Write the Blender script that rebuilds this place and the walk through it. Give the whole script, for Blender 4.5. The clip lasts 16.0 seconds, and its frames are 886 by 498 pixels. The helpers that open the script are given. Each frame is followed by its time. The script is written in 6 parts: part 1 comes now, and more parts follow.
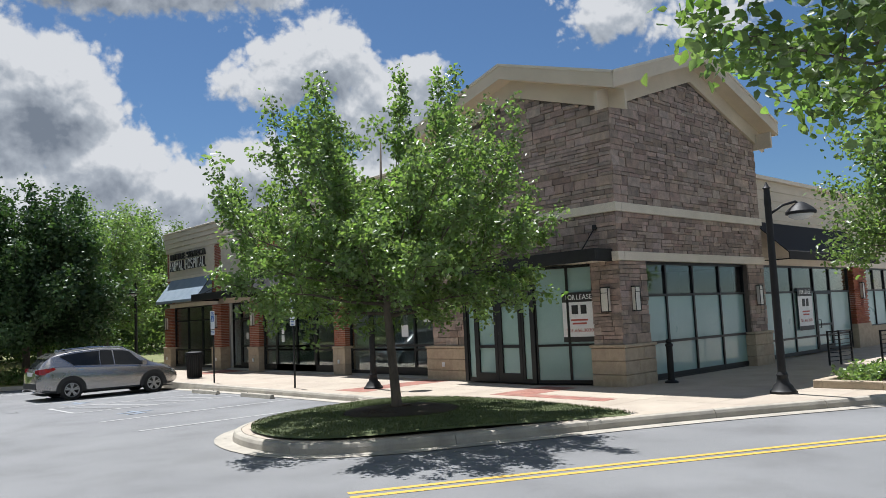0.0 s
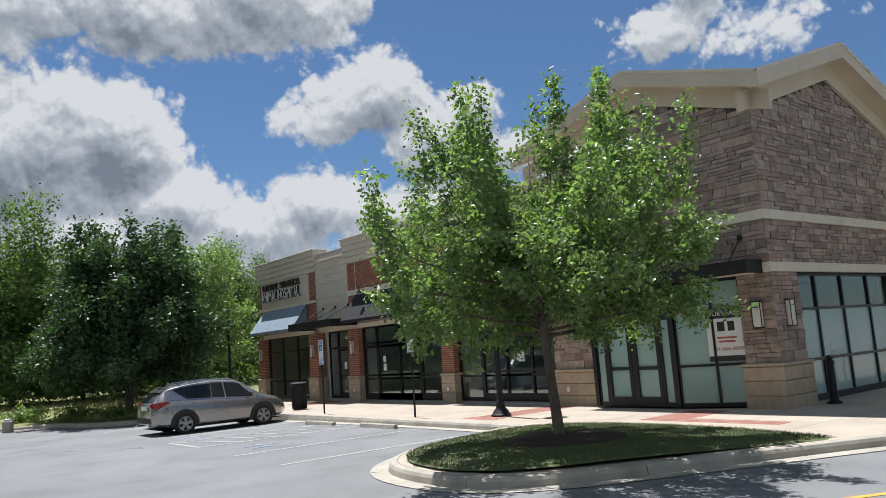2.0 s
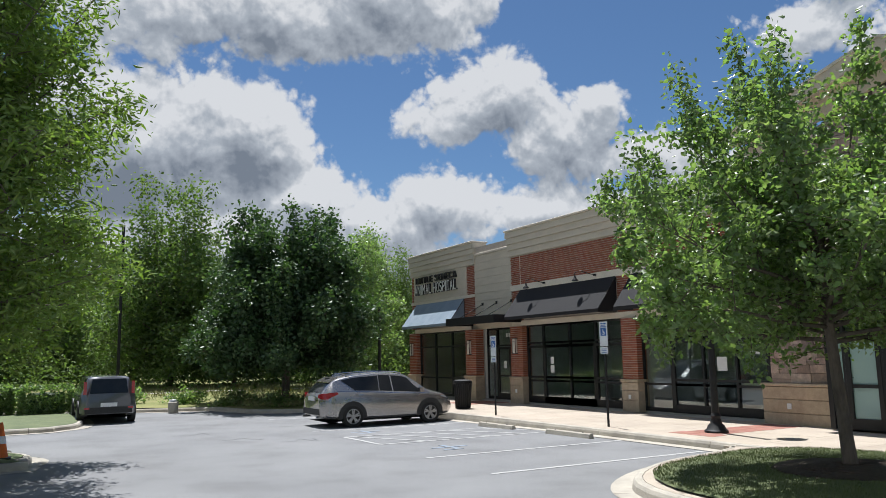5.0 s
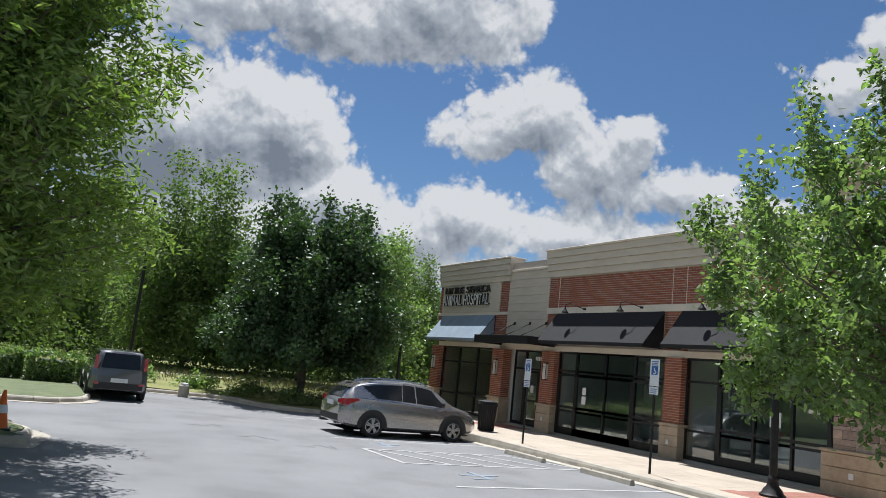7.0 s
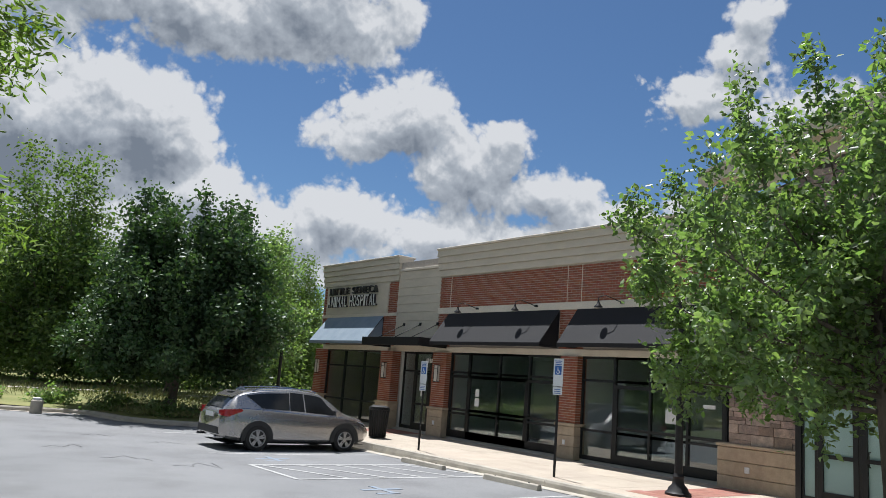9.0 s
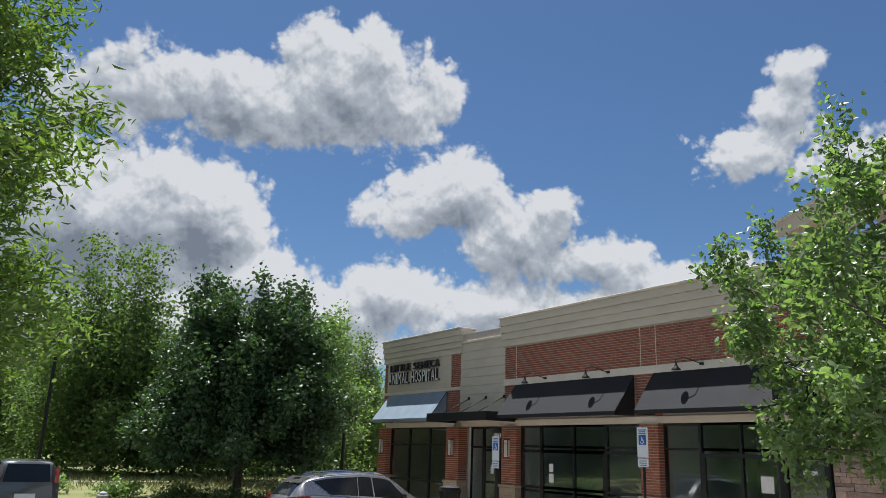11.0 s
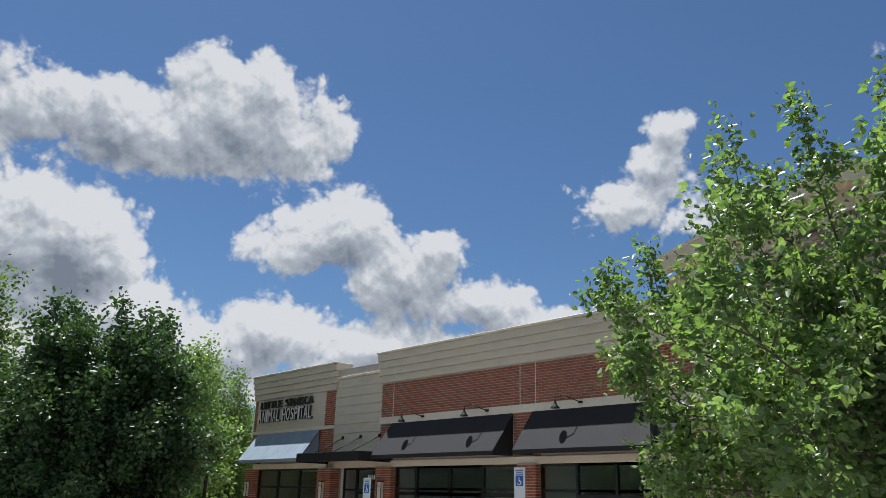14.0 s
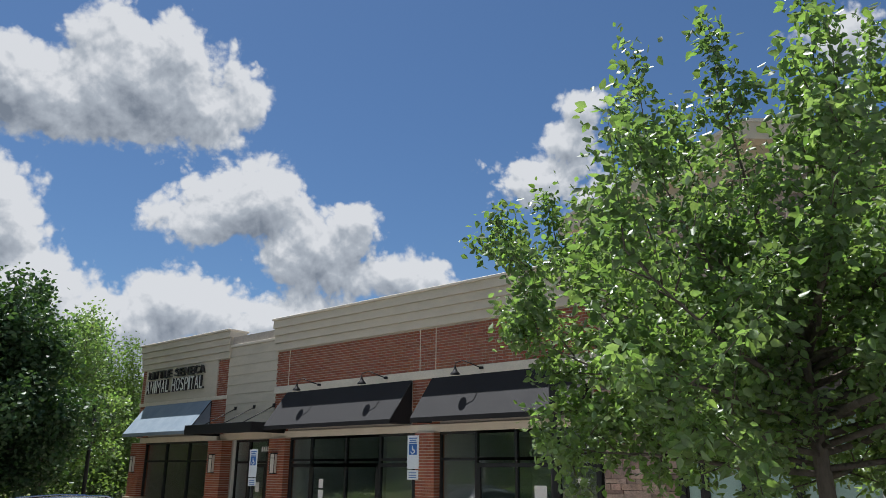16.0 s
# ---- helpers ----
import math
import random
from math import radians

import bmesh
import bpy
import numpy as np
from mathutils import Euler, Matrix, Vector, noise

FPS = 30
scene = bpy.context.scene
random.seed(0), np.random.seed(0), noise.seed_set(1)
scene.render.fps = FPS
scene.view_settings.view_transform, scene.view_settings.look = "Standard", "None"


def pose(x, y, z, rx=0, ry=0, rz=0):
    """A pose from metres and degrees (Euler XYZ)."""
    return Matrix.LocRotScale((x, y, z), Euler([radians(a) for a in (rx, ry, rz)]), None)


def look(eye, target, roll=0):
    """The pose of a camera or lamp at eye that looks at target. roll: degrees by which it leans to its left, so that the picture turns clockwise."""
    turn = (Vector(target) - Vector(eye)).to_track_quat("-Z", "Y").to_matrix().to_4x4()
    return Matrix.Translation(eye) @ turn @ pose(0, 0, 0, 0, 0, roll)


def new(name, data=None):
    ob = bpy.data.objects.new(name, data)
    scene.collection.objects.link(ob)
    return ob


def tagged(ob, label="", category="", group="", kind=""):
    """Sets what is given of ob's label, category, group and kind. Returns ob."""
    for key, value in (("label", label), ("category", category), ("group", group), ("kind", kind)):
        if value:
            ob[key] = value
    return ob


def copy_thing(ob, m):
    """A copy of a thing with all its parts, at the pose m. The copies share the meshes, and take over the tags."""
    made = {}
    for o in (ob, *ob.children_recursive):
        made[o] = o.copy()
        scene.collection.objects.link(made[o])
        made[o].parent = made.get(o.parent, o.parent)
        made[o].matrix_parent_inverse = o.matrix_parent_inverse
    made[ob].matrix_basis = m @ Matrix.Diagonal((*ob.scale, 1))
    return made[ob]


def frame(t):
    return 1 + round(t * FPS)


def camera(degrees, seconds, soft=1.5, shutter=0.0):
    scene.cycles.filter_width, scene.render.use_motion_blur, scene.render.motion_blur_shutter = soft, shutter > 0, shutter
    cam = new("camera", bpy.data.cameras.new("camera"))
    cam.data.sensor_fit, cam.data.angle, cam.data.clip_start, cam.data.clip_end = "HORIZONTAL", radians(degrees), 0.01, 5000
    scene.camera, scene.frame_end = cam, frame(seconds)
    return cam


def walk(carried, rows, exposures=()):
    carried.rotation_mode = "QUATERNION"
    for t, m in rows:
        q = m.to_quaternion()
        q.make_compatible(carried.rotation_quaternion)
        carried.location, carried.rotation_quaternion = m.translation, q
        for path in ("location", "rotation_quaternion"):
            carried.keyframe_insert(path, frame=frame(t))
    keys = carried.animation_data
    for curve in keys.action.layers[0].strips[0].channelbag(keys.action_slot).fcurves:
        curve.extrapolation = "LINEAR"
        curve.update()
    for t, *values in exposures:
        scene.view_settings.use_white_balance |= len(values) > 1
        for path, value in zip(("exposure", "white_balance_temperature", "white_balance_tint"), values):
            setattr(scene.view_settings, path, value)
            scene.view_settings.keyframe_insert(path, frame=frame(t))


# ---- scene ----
cam = camera(60.5, 16.0, 0.6)
PATH = [
    (0, (-0.337, -1.081, 1.837), (1.01, 0.386, 2.019), -2.6),
    (0.5, (-0.581, -0.613, 1.843), (0.697, 0.908, 2.071), -2.6),
    (1, (-0.802, -0.134, 1.844), (0.425, 1.421, 2.112), -3.1),
    (1.5, (-0.979, 0.328, 1.839), (0.235, 1.891, 2.122), -3.7),
    (2, (-1.108, 0.782, 1.833), (0.121, 2.337, 2.095), -4.1),
    (2.5, (-1.196, 1.252, 1.827), (0.053, 2.798, 2.057), -3.9),
    (3, (-1.276, 1.747, 1.82), (0.013, 3.263, 2.021), -2.9),
    (3.5, (-1.371, 2.242, 1.821), (-0.1, 3.767, 2.063), -2.1),
    (4, (-1.477, 2.699, 1.826), (-0.299, 4.273, 2.198), -1.5),
    (4.5, (-1.571, 3.137, 1.832), (-0.487, 4.783, 2.171), -2.2),
    (5, (-1.636, 3.554, 1.839), (-0.667, 5.28, 2.119), -1.1),
    (5.2, (-1.647, 3.713, 1.842), (-0.709, 5.459, 2.105), -0.3),
    (7.3, (-1.603, 5.302, 1.947), (-0.666, 7.042, 2.257), 6.7),
    (7.5, (-1.594, 5.451, 1.949), (-0.627, 7.175, 2.255), 6.5),
    (8, (-1.557, 5.798, 1.949), (-0.52, 7.48, 2.258), 5.8),
    (8.5, (-1.513, 6.111, 1.946), (-0.364, 7.713, 2.281), 5.6),
    (9, (-1.466, 6.366, 1.948), (-0.274, 7.935, 2.289), 4.4),
    (9.2, (-1.451, 6.449, 1.949), (-0.283, 8.035, 2.296), 3.8),
    (11.5, (-1.309, 7.17, 1.974), (-0.263, 8.78, 2.532), 1.7),
    (12, (-1.239, 7.279, 1.975), (-0.178, 8.875, 2.548), 1.1),
    (12.5, (-1.126, 7.369, 1.974), (-0.06, 8.962, 2.544), 1.4),
    (13, (-0.974, 7.467, 1.972), (0.132, 9.027, 2.559), 1.5),
    (13.5, (-0.792, 7.591, 1.971), (0.362, 9.109, 2.573), 1.9),
    (14, (-0.583, 7.748, 1.97), (0.683, 9.164, 2.598), 1.6),
    (14.5, (-0.345, 7.917, 1.97), (0.907, 9.344, 2.598), 2.9),
    (15, (-0.081, 8.075, 1.97), (1.115, 9.557, 2.58), 3.4),
    (15.5, (0.209, 8.197, 1.968), (1.591, 9.527, 2.535), 1.4),
    (16, (0.518, 8.278, 1.965), (1.956, 9.547, 2.529), 0.4),
]
walk(cam, [(t, look(eye, target, roll)) for t, eye, target, roll in PATH], [(0.0, 0.56, 6150, 10), (16.0, 0.56, 6150, 10)])

# ---- world, sun and exposure ----
SUN_AZ, SUN_EL = 11.0, 69.0          # degrees from +y towards +x, and above the ground


def sky_world():
    w = bpy.data.worlds.new("sky")
    scene.world = w
    w.use_nodes = True
    nt = w.node_tree
    nt.nodes.clear()
    N, L = nt.nodes.new, nt.links.new

    def math_node(op, a, b=None, c=None, clamp=False):
        n = N("ShaderNodeMath")
        n.operation, n.use_clamp = op, clamp
        for i, v in enumerate((a, b, c)):
            if v is None:
                continue
            if isinstance(v, (int, float)):
                n.inputs[i].default_value = v
            else:
                L(v, n.inputs[i])
        return n.outputs[0]

    co = N("ShaderNodeTexCoord").outputs["Generated"]
    # banks of cumulus: centre and half size in degrees
    banks = [(25, 26.2, 7.6, 4.6), (17, 24.6, 7, 3.4), (8, 24, 7, 2.6), (29.5, 25.4, 3.6, 2.6),
             (8, 14.6, 12, 5.6), (15.2, 15.4, 5.6, 5.0), (19.5, 11.6, 5, 3.6), (12, 8, 18, 4.4),
             (33.4, 18.9, 4.8, 3.2), (38.6, 16.4, 5.2, 2.7), (44.6, 14.3, 5.2, 1.9), (49.6, 12.6, 4.6, 1.5), (30, 17.4, 2.6, 1.2),
             (29.5, 11.2, 6.4, 2.6), (36.5, 10.6, 5.6, 2.0), (24, 9.8, 7, 3), (45, 9.5, 12, 2.8)]
    banks += [(59.6, 26.4, 1.4, 1.2), (58.2, 24.0, 1.9, 1.5), (57.6, 21.6, 3.4, 1.7), (62, 20.6, 3.8, 1.8), (79.4, 28.6, 2.4, 1.7), (-14, 20, 10, 7), (100, 18, 16, 6)]
    # unseen banks behind and overhead, added as fill light for the shaded fronts
    banks += [(-52, 26, 26, 15), (-92, 34, 24, 18), (-135, 28, 24, 17), (178, 32, 22, 16), (-178, 32, 22, 16), (138, 28, 22, 15), (-100, 62, 60, 11)]

    def noise(vec, scale, detail, rough):
        n = N("ShaderNodeTexNoise")
        n.inputs["Scale"].default_value, n.inputs["Detail"].default_value, n.inputs["Roughness"].default_value = scale, detail, rough
        L(vec, n.inputs["Vector"])
        return n

    def density(vec, rich):
        """Bank shapes broken into heaped billows; above zero inside a cloud."""
        sep = N("ShaderNodeSeparateXYZ")
        L(vec, sep.inputs[0])
        comb = N("ShaderNodeCombineXYZ")
        L(math_node("MULTIPLY", math_node("ARCTAN2", sep.outputs[0], sep.outputs[1]), 57.2958), comb.inputs[0])
        L(math_node("MULTIPLY", math_node("ARCSINE", sep.outputs[2]), 57.2958), comb.inputs[1])
        best = None
        for a, e, ra, re_ in banks:
            s = N("ShaderNodeVectorMath")
            s.operation = "SUBTRACT"
            L(comb.outputs[0], s.inputs[0])
            s.inputs[1].default_value = (a, e, 0)
            m = N("ShaderNodeVectorMath")
            m.operation = "MULTIPLY"
            L(s.outputs[0], m.inputs[0])
            m.inputs[1].default_value = (1 / ra, 1 / re_, 0)
            ln = N("ShaderNodeVectorMath")
            ln.operation = "LENGTH"
            L(m.outputs[0], ln.inputs[0])
            v = math_node("MULTIPLY", math_node("SUBTRACT", 1.0, ln.outputs["Value"]), min(re_, 6.0) / 3.6)
            best = v if best is None else math_node("SMOOTH_MAX", best, v, 0.12)
        # rounded heaps at three sizes, bent by a slow noise
        warp = noise(vec, 11, 3, 0.5)
        wv = N("ShaderNodeVectorMath")
        wv.operation = "MULTIPLY_ADD"
        L(warp.outputs["Color"], wv.inputs[0])
        wv.inputs[1].default_value = (0.05, 0.05, 0.05)
        L(vec, wv.inputs[2])
        d = math_node("ADD", best, 0.27)
        for scale, amount in ((13, 0.75), (31, 0.42), (70, 0.26), (150, 0.13))[:4 if rich else 2]:
            vo = N("ShaderNodeTexVoronoi")
            vo.feature = "SMOOTH_F1"
            vo.inputs["Scale"].default_value, vo.inputs["Smoothness"].default_value = scale, 0.35
            L(wv.outputs[0], vo.inputs["Vector"])
            d = math_node("ADD", d, math_node("MULTIPLY", math_node("SUBTRACT", 0.42, vo.outputs["Distance"]), amount))
        if rich:
            d = math_node("ADD", d, math_node("MULTIPLY", math_node("SUBTRACT", noise(vec, 120, 6, 0.65).outputs[0], 0.5), 0.34))
        return d

    def shifted(dx, dy, dz):
        v = N("ShaderNodeVectorMath")
        v.operation = "ADD"
        L(co, v.inputs[0])
        v.inputs[1].default_value = (dx, dy, dz)
        n = N("ShaderNodeVectorMath")
        n.operation = "NORMALIZE"
        L(v.outputs[0], n.inputs[0])
        return n.outputs[0]

    d = density(co, True)
    cover = N("ShaderNodeMapRange")
    cover.interpolation_type = "SMOOTHSTEP"
    L(d, cover.inputs[0])
    cover.inputs[1].default_value, cover.inputs[2].default_value = -0.05, 0.24
    # the cloud above a point shades it: bright tops and rims, grey bellies
    up = density(shifted(0.01, 0.006, 0.040), False)
    near_up = density(shifted(0.004, 0.003, 0.014), True)
    shade = math_node("ADD", math_node("MULTIPLY", up, 0.46), math_node("MULTIPLY", math_node("SUBTRACT", near_up, d), 0.75))
    broad = noise(co, 5.0, 3, 0.5)
    shade = math_node("ADD", shade, math_node("MULTIPLY", math_node("SUBTRACT", broad.outputs[0], 0.45), 0.7), clamp=True)
    ramp = N("ShaderNodeValToRGB")
    L(shade, ramp.inputs[0])
    ramp.color_ramp.elements[0].position, ramp.color_ramp.elements[0].color = 0.02, (1.0, 1.0, 1.0, 1)
    ramp.color_ramp.elements[1].position, ramp.color_ramp.elements[1].color = 0.85, (0.27, 0.31, 0.37, 1)
    mid = ramp.color_ramp.elements.new(0.32)
    mid.color = (0.60, 0.64, 0.69, 1)

    sky = N("ShaderNodeTexSky")
    sky.sky_type, sky.sun_disc = "NISHITA", False
    sky.sun_elevation, sky.sun_rotation = radians(SUN_EL), radians(SUN_AZ)
    sky.air_density, sky.dust_density, sky.ozone_density = 1.0, 0.35, 5.0
    bg_sky = N("ShaderNodeBackground")
    tint = N("ShaderNodeMix")
    tint.data_type, tint.blend_type = "RGBA", "MULTIPLY"
    tint.inputs[0].default_value = 1.0
    L(sky.outputs[0], tint.inputs[6])
    tint.inputs[7].default_value = (0.88, 1.0, 1.07, 1)
    L(tint.outputs[2], bg_sky.inputs[0])
    bg_sky.inputs[1].default_value = SKY_STRENGTH
    bg_cloud = N("ShaderNodeBackground")
    L(ramp.outputs[0], bg_cloud.inputs[0])
    bg_cloud.inputs[1].default_value = CLOUD_STRENGTH
    mix = N("ShaderNodeMixShader")
    L(cover.outputs[0], mix.inputs[0]), L(bg_sky.outputs[0], mix.inputs[1]), L(bg_cloud.outputs[0], mix.inputs[2])
    out = N("ShaderNodeOutputWorld")
    L(mix.outputs[0], out.inputs[0])


SKY_STRENGTH, CLOUD_STRENGTH, SUN_STRENGTH = 0.050, 0.475, 5.0
sky_world()
sun = new("sun", bpy.data.lights.new("sun", "SUN"))
sun.data.energy, sun.data.angle, sun.data.color = SUN_STRENGTH, radians(0.53), (1.0, 0.97, 0.93)
_d = Vector((math.sin(radians(SUN_AZ)) * math.cos(radians(SUN_EL)), math.cos(radians(SUN_AZ)) * math.cos(radians(SUN_EL)), math.sin(radians(SUN_EL))))
sun.matrix_world = look(_d * 60, (0, 0, 0))


# ---- materials ----
def material(name, base, second=None, scale=6.0, rough=0.7, metal=0.0, bump=0.15, fine=60.0, vary=0.0, spread=(0.35, 0.65),
             island=False, stretch=(1, 1, 1), coat=0.0, grime=0.0, translucent=0.0, spec=0.5):
    """A surface with two scales of variation: broad patches from base to second, and fine grain in colour and relief."""
    m = bpy.data.materials.new(name)
    m.use_nodes = True
    nt = m.node_tree
    N, L = nt.nodes.new, nt.links.new
    bsdf = nt.nodes["Principled BSDF"]
    out = nt.nodes["Material Output"]
    geo = N("ShaderNodeNewGeometry")
    mp = N("ShaderNodeMapping")
    mp.inputs["Scale"].default_value = stretch
    L(geo.outputs["Position"], mp.inputs[0])
    n1 = N("ShaderNodeTexNoise")
    n1.inputs["Scale"].default_value, n1.inputs["Detail"].default_value, n1.inputs["Roughness"].default_value = scale, 6, 0.6
    n2 = N("ShaderNodeTexNoise")
    n2.inputs["Scale"].default_value, n2.inputs["Detail"].default_value = fine, 4
    L(mp.outputs[0], n1.inputs["Vector"]), L(mp.outputs[0], n2.inputs["Vector"])
    second = second or tuple(c * 0.8 for c in base)
    ramp = N("ShaderNodeValToRGB")
    ramp.color_ramp.elements[0].position, ramp.color_ramp.elements[0].color = spread[0], (*base, 1)
    ramp.color_ramp.elements[1].position, ramp.color_ramp.elements[1].color = spread[1], (*second, 1)
    L(n1.outputs[0], ramp.inputs[0])
    colour = ramp.outputs[0]

    def blend(kind, fac, a, b):
        mx = N("ShaderNodeMix")
        mx.data_type, mx.blend_type = "RGBA", kind
        if isinstance(fac, float):
            mx.inputs[0].default_value = fac
        else:
            L(fac, mx.inputs[0])
        for i, v in ((6, a), (7, b)):
            if isinstance(v, tuple):
                mx.inputs[i].default_value = v
            else:
                L(v, mx.inputs[i])
        return mx.outputs[2]

    grain = N("ShaderNodeMapRange")
    L(n2.outputs[0], grain.inputs[0])
    grain.inputs[1].default_value, grain.inputs[2].default_value = 0.25, 0.75
    grain.inputs[3].default_value, grain.inputs[4].default_value = 0.86, 1.12
    g3 = N("ShaderNodeCombineColor")
    for i in range(3):
        L(grain.outputs[0], g3.inputs[i])
    colour = blend("MULTIPLY", 1.0, colour, g3.outputs[0])
    if vary:
        rnd = geo.outputs["Random Per Island"] if island else N("ShaderNodeObjectInfo").outputs["Random"]
        hsv = N("ShaderNodeHueSaturation")
        for key, amount in (("Hue", 0.05), ("Value", 1.0), ("Saturation", 0.5)):
            mr = N("ShaderNodeMapRange")
            wn = N("ShaderNodeTexWhiteNoise")
            wn.noise_dimensions = "2D"
            cx = N("ShaderNodeCombineXYZ")
            L(rnd, cx.inputs[0])
            cx.inputs[1].default_value = len(key)
            L(cx.outputs[0], wn.inputs["Vector"])
            L(wn.outputs["Value"], mr.inputs[0])
            mid = 0.5 if key == "Hue" else 1.0
            mr.inputs[3].default_value, mr.inputs[4].default_value = mid - vary * amount, mid + vary * amount
            L(mr.outputs[0], hsv.inputs[key])
        L(colour, hsv.inputs["Color"])
        colour = hsv.outputs[0]
    if grime:
        n3 = N("ShaderNodeTexNoise")
        n3.inputs["Scale"].default_value, n3.inputs["Detail"].default_value = 0.7, 8
        L(geo.outputs["Position"], n3.inputs["Vector"])
        mr = N("ShaderNodeMapRange")
        L(n3.outputs[0], mr.inputs[0])
        mr.inputs[1].default_value, mr.inputs[2].default_value, mr.inputs[4].default_value = 0.5, 0.72, grime
        colour = blend("MULTIPLY", mr.outputs[0], colour, (0.5, 0.48, 0.45, 1))
    L(colour, bsdf.inputs["Base Color"])
    bsdf.inputs["Metallic"].default_value = metal
    bsdf.inputs["Coat Weight"].default_value = coat
    bsdf.inputs["Specular IOR Level"].default_value = spec
    rr = N("ShaderNodeMapRange")
    L(n1.outputs[0], rr.inputs[0])
    rr.inputs[3].default_value, rr.inputs[4].default_value = max(rough - 0.08, 0.02), min(rough + 0.08, 1)
    L(rr.outputs[0], bsdf.inputs["Roughness"])
    if bump:
        bp = N("ShaderNodeBump")
        bp.inputs["Strength"].default_value, bp.inputs["Distance"].default_value = bump, 0.02
        L(n2.outputs[0], bp.inputs["Height"])
        L(bp.outputs[0], bsdf.inputs["Normal"])
    if translucent:
        tr = N("ShaderNodeBsdfTranslucent")
        warm = blend("MULTIPLY", 1.0, colour, (1.3, 1.55, 0.6, 1))
        L(warm, tr.inputs[0])
        mx = N("ShaderNodeMixShader")
        mx.inputs[0].default_value = translucent
        L(bsdf.outputs[0], mx.inputs[1]), L(tr.outputs[0], mx.inputs[2])
        L(mx.outputs[0], out.inputs[0])
    return m


def clear_glass(name, tint, gloss=1.0):
    """Tinted shop glass: see-through with Fresnel reflections."""
    m = bpy.data.materials.new(name)
    m.use_nodes = True
    nt = m.node_tree
    nt.nodes.clear()
    N, L = nt.nodes.new, nt.links.new
    fc = N("ShaderNodeLayerWeight")
    fc.inputs[0].default_value = 0.5
    pw = N("ShaderNodeMath")
    pw.operation = "POWER"
    pw.inputs[1].default_value = 4.0
    L(fc.outputs["Facing"], pw.inputs[0])
    fr = N("ShaderNodeMath")
    fr.operation = "MULTIPLY_ADD"
    fr.inputs[1].default_value = 0.50
    fr.inputs[2].default_value = 0.09
    L(pw.outputs[0], fr.inputs[0])
    tr = N("ShaderNodeBsdfTransparent")
    tr.inputs[0].default_value = (*tint, 1)
    gl = N("ShaderNodeBsdfGlossy")
    gl.inputs["Roughness"].default_value = 0.01
    gl.inputs["Color"].default_value = (gloss, gloss, gloss, 1)
    mx = N("ShaderNodeMixShader")
    L(fr.outputs[0], mx.inputs[0]), L(tr.outputs[0], mx.inputs[1]), L(gl.outputs[0], mx.inputs[2])
    L(mx.outputs[0], N("ShaderNodeOutputMaterial").inputs[0])
    return m


ASPHALT = material("asphalt", (0.212, 0.214, 0.216), (0.178, 0.18, 0.183), 0.35, 0.9, bump=0.5, fine=90, grime=0.25)
CONCRETE = material("concrete_walk", (0.45, 0.385, 0.305), (0.39, 0.33, 0.265), 1.2, 0.85, bump=0.2, fine=120, vary=0.05, grime=0.2)
KERB = material("concrete_kerb", (0.47, 0.43, 0.36), (0.36, 0.33, 0.28), 2.5, 0.9, bump=0.4, fine=70, grime=0.4)
PAVER = material("red_paver", (0.34, 0.16, 0.12), (0.27, 0.12, 0.09), 3, 0.85, fine=80, vary=0.12)
PAINT_WHITE = material("road_paint_white", (0.44, 0.44, 0.425), (0.30, 0.30, 0.295), 9, 0.8, fine=60, spread=(0.4, 0.75))
PAINT_YELLOW = material("road_paint_yellow", (0.62, 0.40, 0.06), (0.50, 0.32, 0.06), 8, 0.8, fine=60)
PAINT_BLUE = material("road_paint_blue", (0.20, 0.26, 0.34), (0.22, 0.235, 0.25), 9, 0.8, fine=60)
TAR = material("sealed_crack", (0.11, 0.11, 0.112), (0.15, 0.15, 0.152), 5, 0.7)
BRICK = material("brick_red", (0.335, 0.115, 0.064), (0.25, 0.08, 0.046), 5, 0.85, bump=0.5, fine=70, vary=0.16)
BRICK_FAR = material("brick_red_joined", (0.335, 0.115, 0.064), (0.25, 0.08, 0.046), 5, 0.85, bump=0.5, fine=70, vary=0.16, island=True)
MORTAR = material("mortar", (0.52, 0.46, 0.40), (0.45, 0.39, 0.33), 9, 0.9, bump=0.4)
STONE = material("ledge_stone", (0.40, 0.30, 0.25), (0.255, 0.205, 0.18), 5, 0.9, bump=0.9, fine=26, vary=0.30)
STONE_FAR = material("ledge_stone_joined", (0.40, 0.30, 0.25), (0.255, 0.205, 0.18), 5, 0.9, bump=0.9, fine=26, vary=0.30, island=True)
STONE_MORTAR = material("stone_mortar", (0.16, 0.13, 0.11), (0.125, 0.10, 0.085), 9, 0.95, bump=0.4)
LIMESTONE = material("limestone_block", (0.50, 0.405, 0.295), (0.41, 0.325, 0.235), 5, 0.85, bump=0.5, fine=45, vary=0.07)
BEIGE = material("beige_siding", (0.62, 0.55, 0.44), (0.56, 0.50, 0.40), 1.5, 0.7, bump=0.08, fine=50, stretch=(1, 1, 4), grime=0.12)
CREAM = material("cream_trim", (0.72, 0.65, 0.54), (0.66, 0.59, 0.49), 2, 0.65, bump=0.06, fine=50, grime=0.1)
FASCIA = material("cream_fascia", (0.66, 0.56, 0.43), (0.60, 0.51, 0.39), 1.2, 0.6, bump=0.05, grime=0.1)
ROOFING = material("grey_shingle", (0.16, 0.15, 0.145), (0.11, 0.105, 0.10), 12, 0.9, bump=0.5)
BLACK_METAL = material("black_metal", (0.013, 0.013, 0.014), (0.02, 0.02, 0.021), 8, 0.55, 0.0, bump=0.03, spec=0.3)
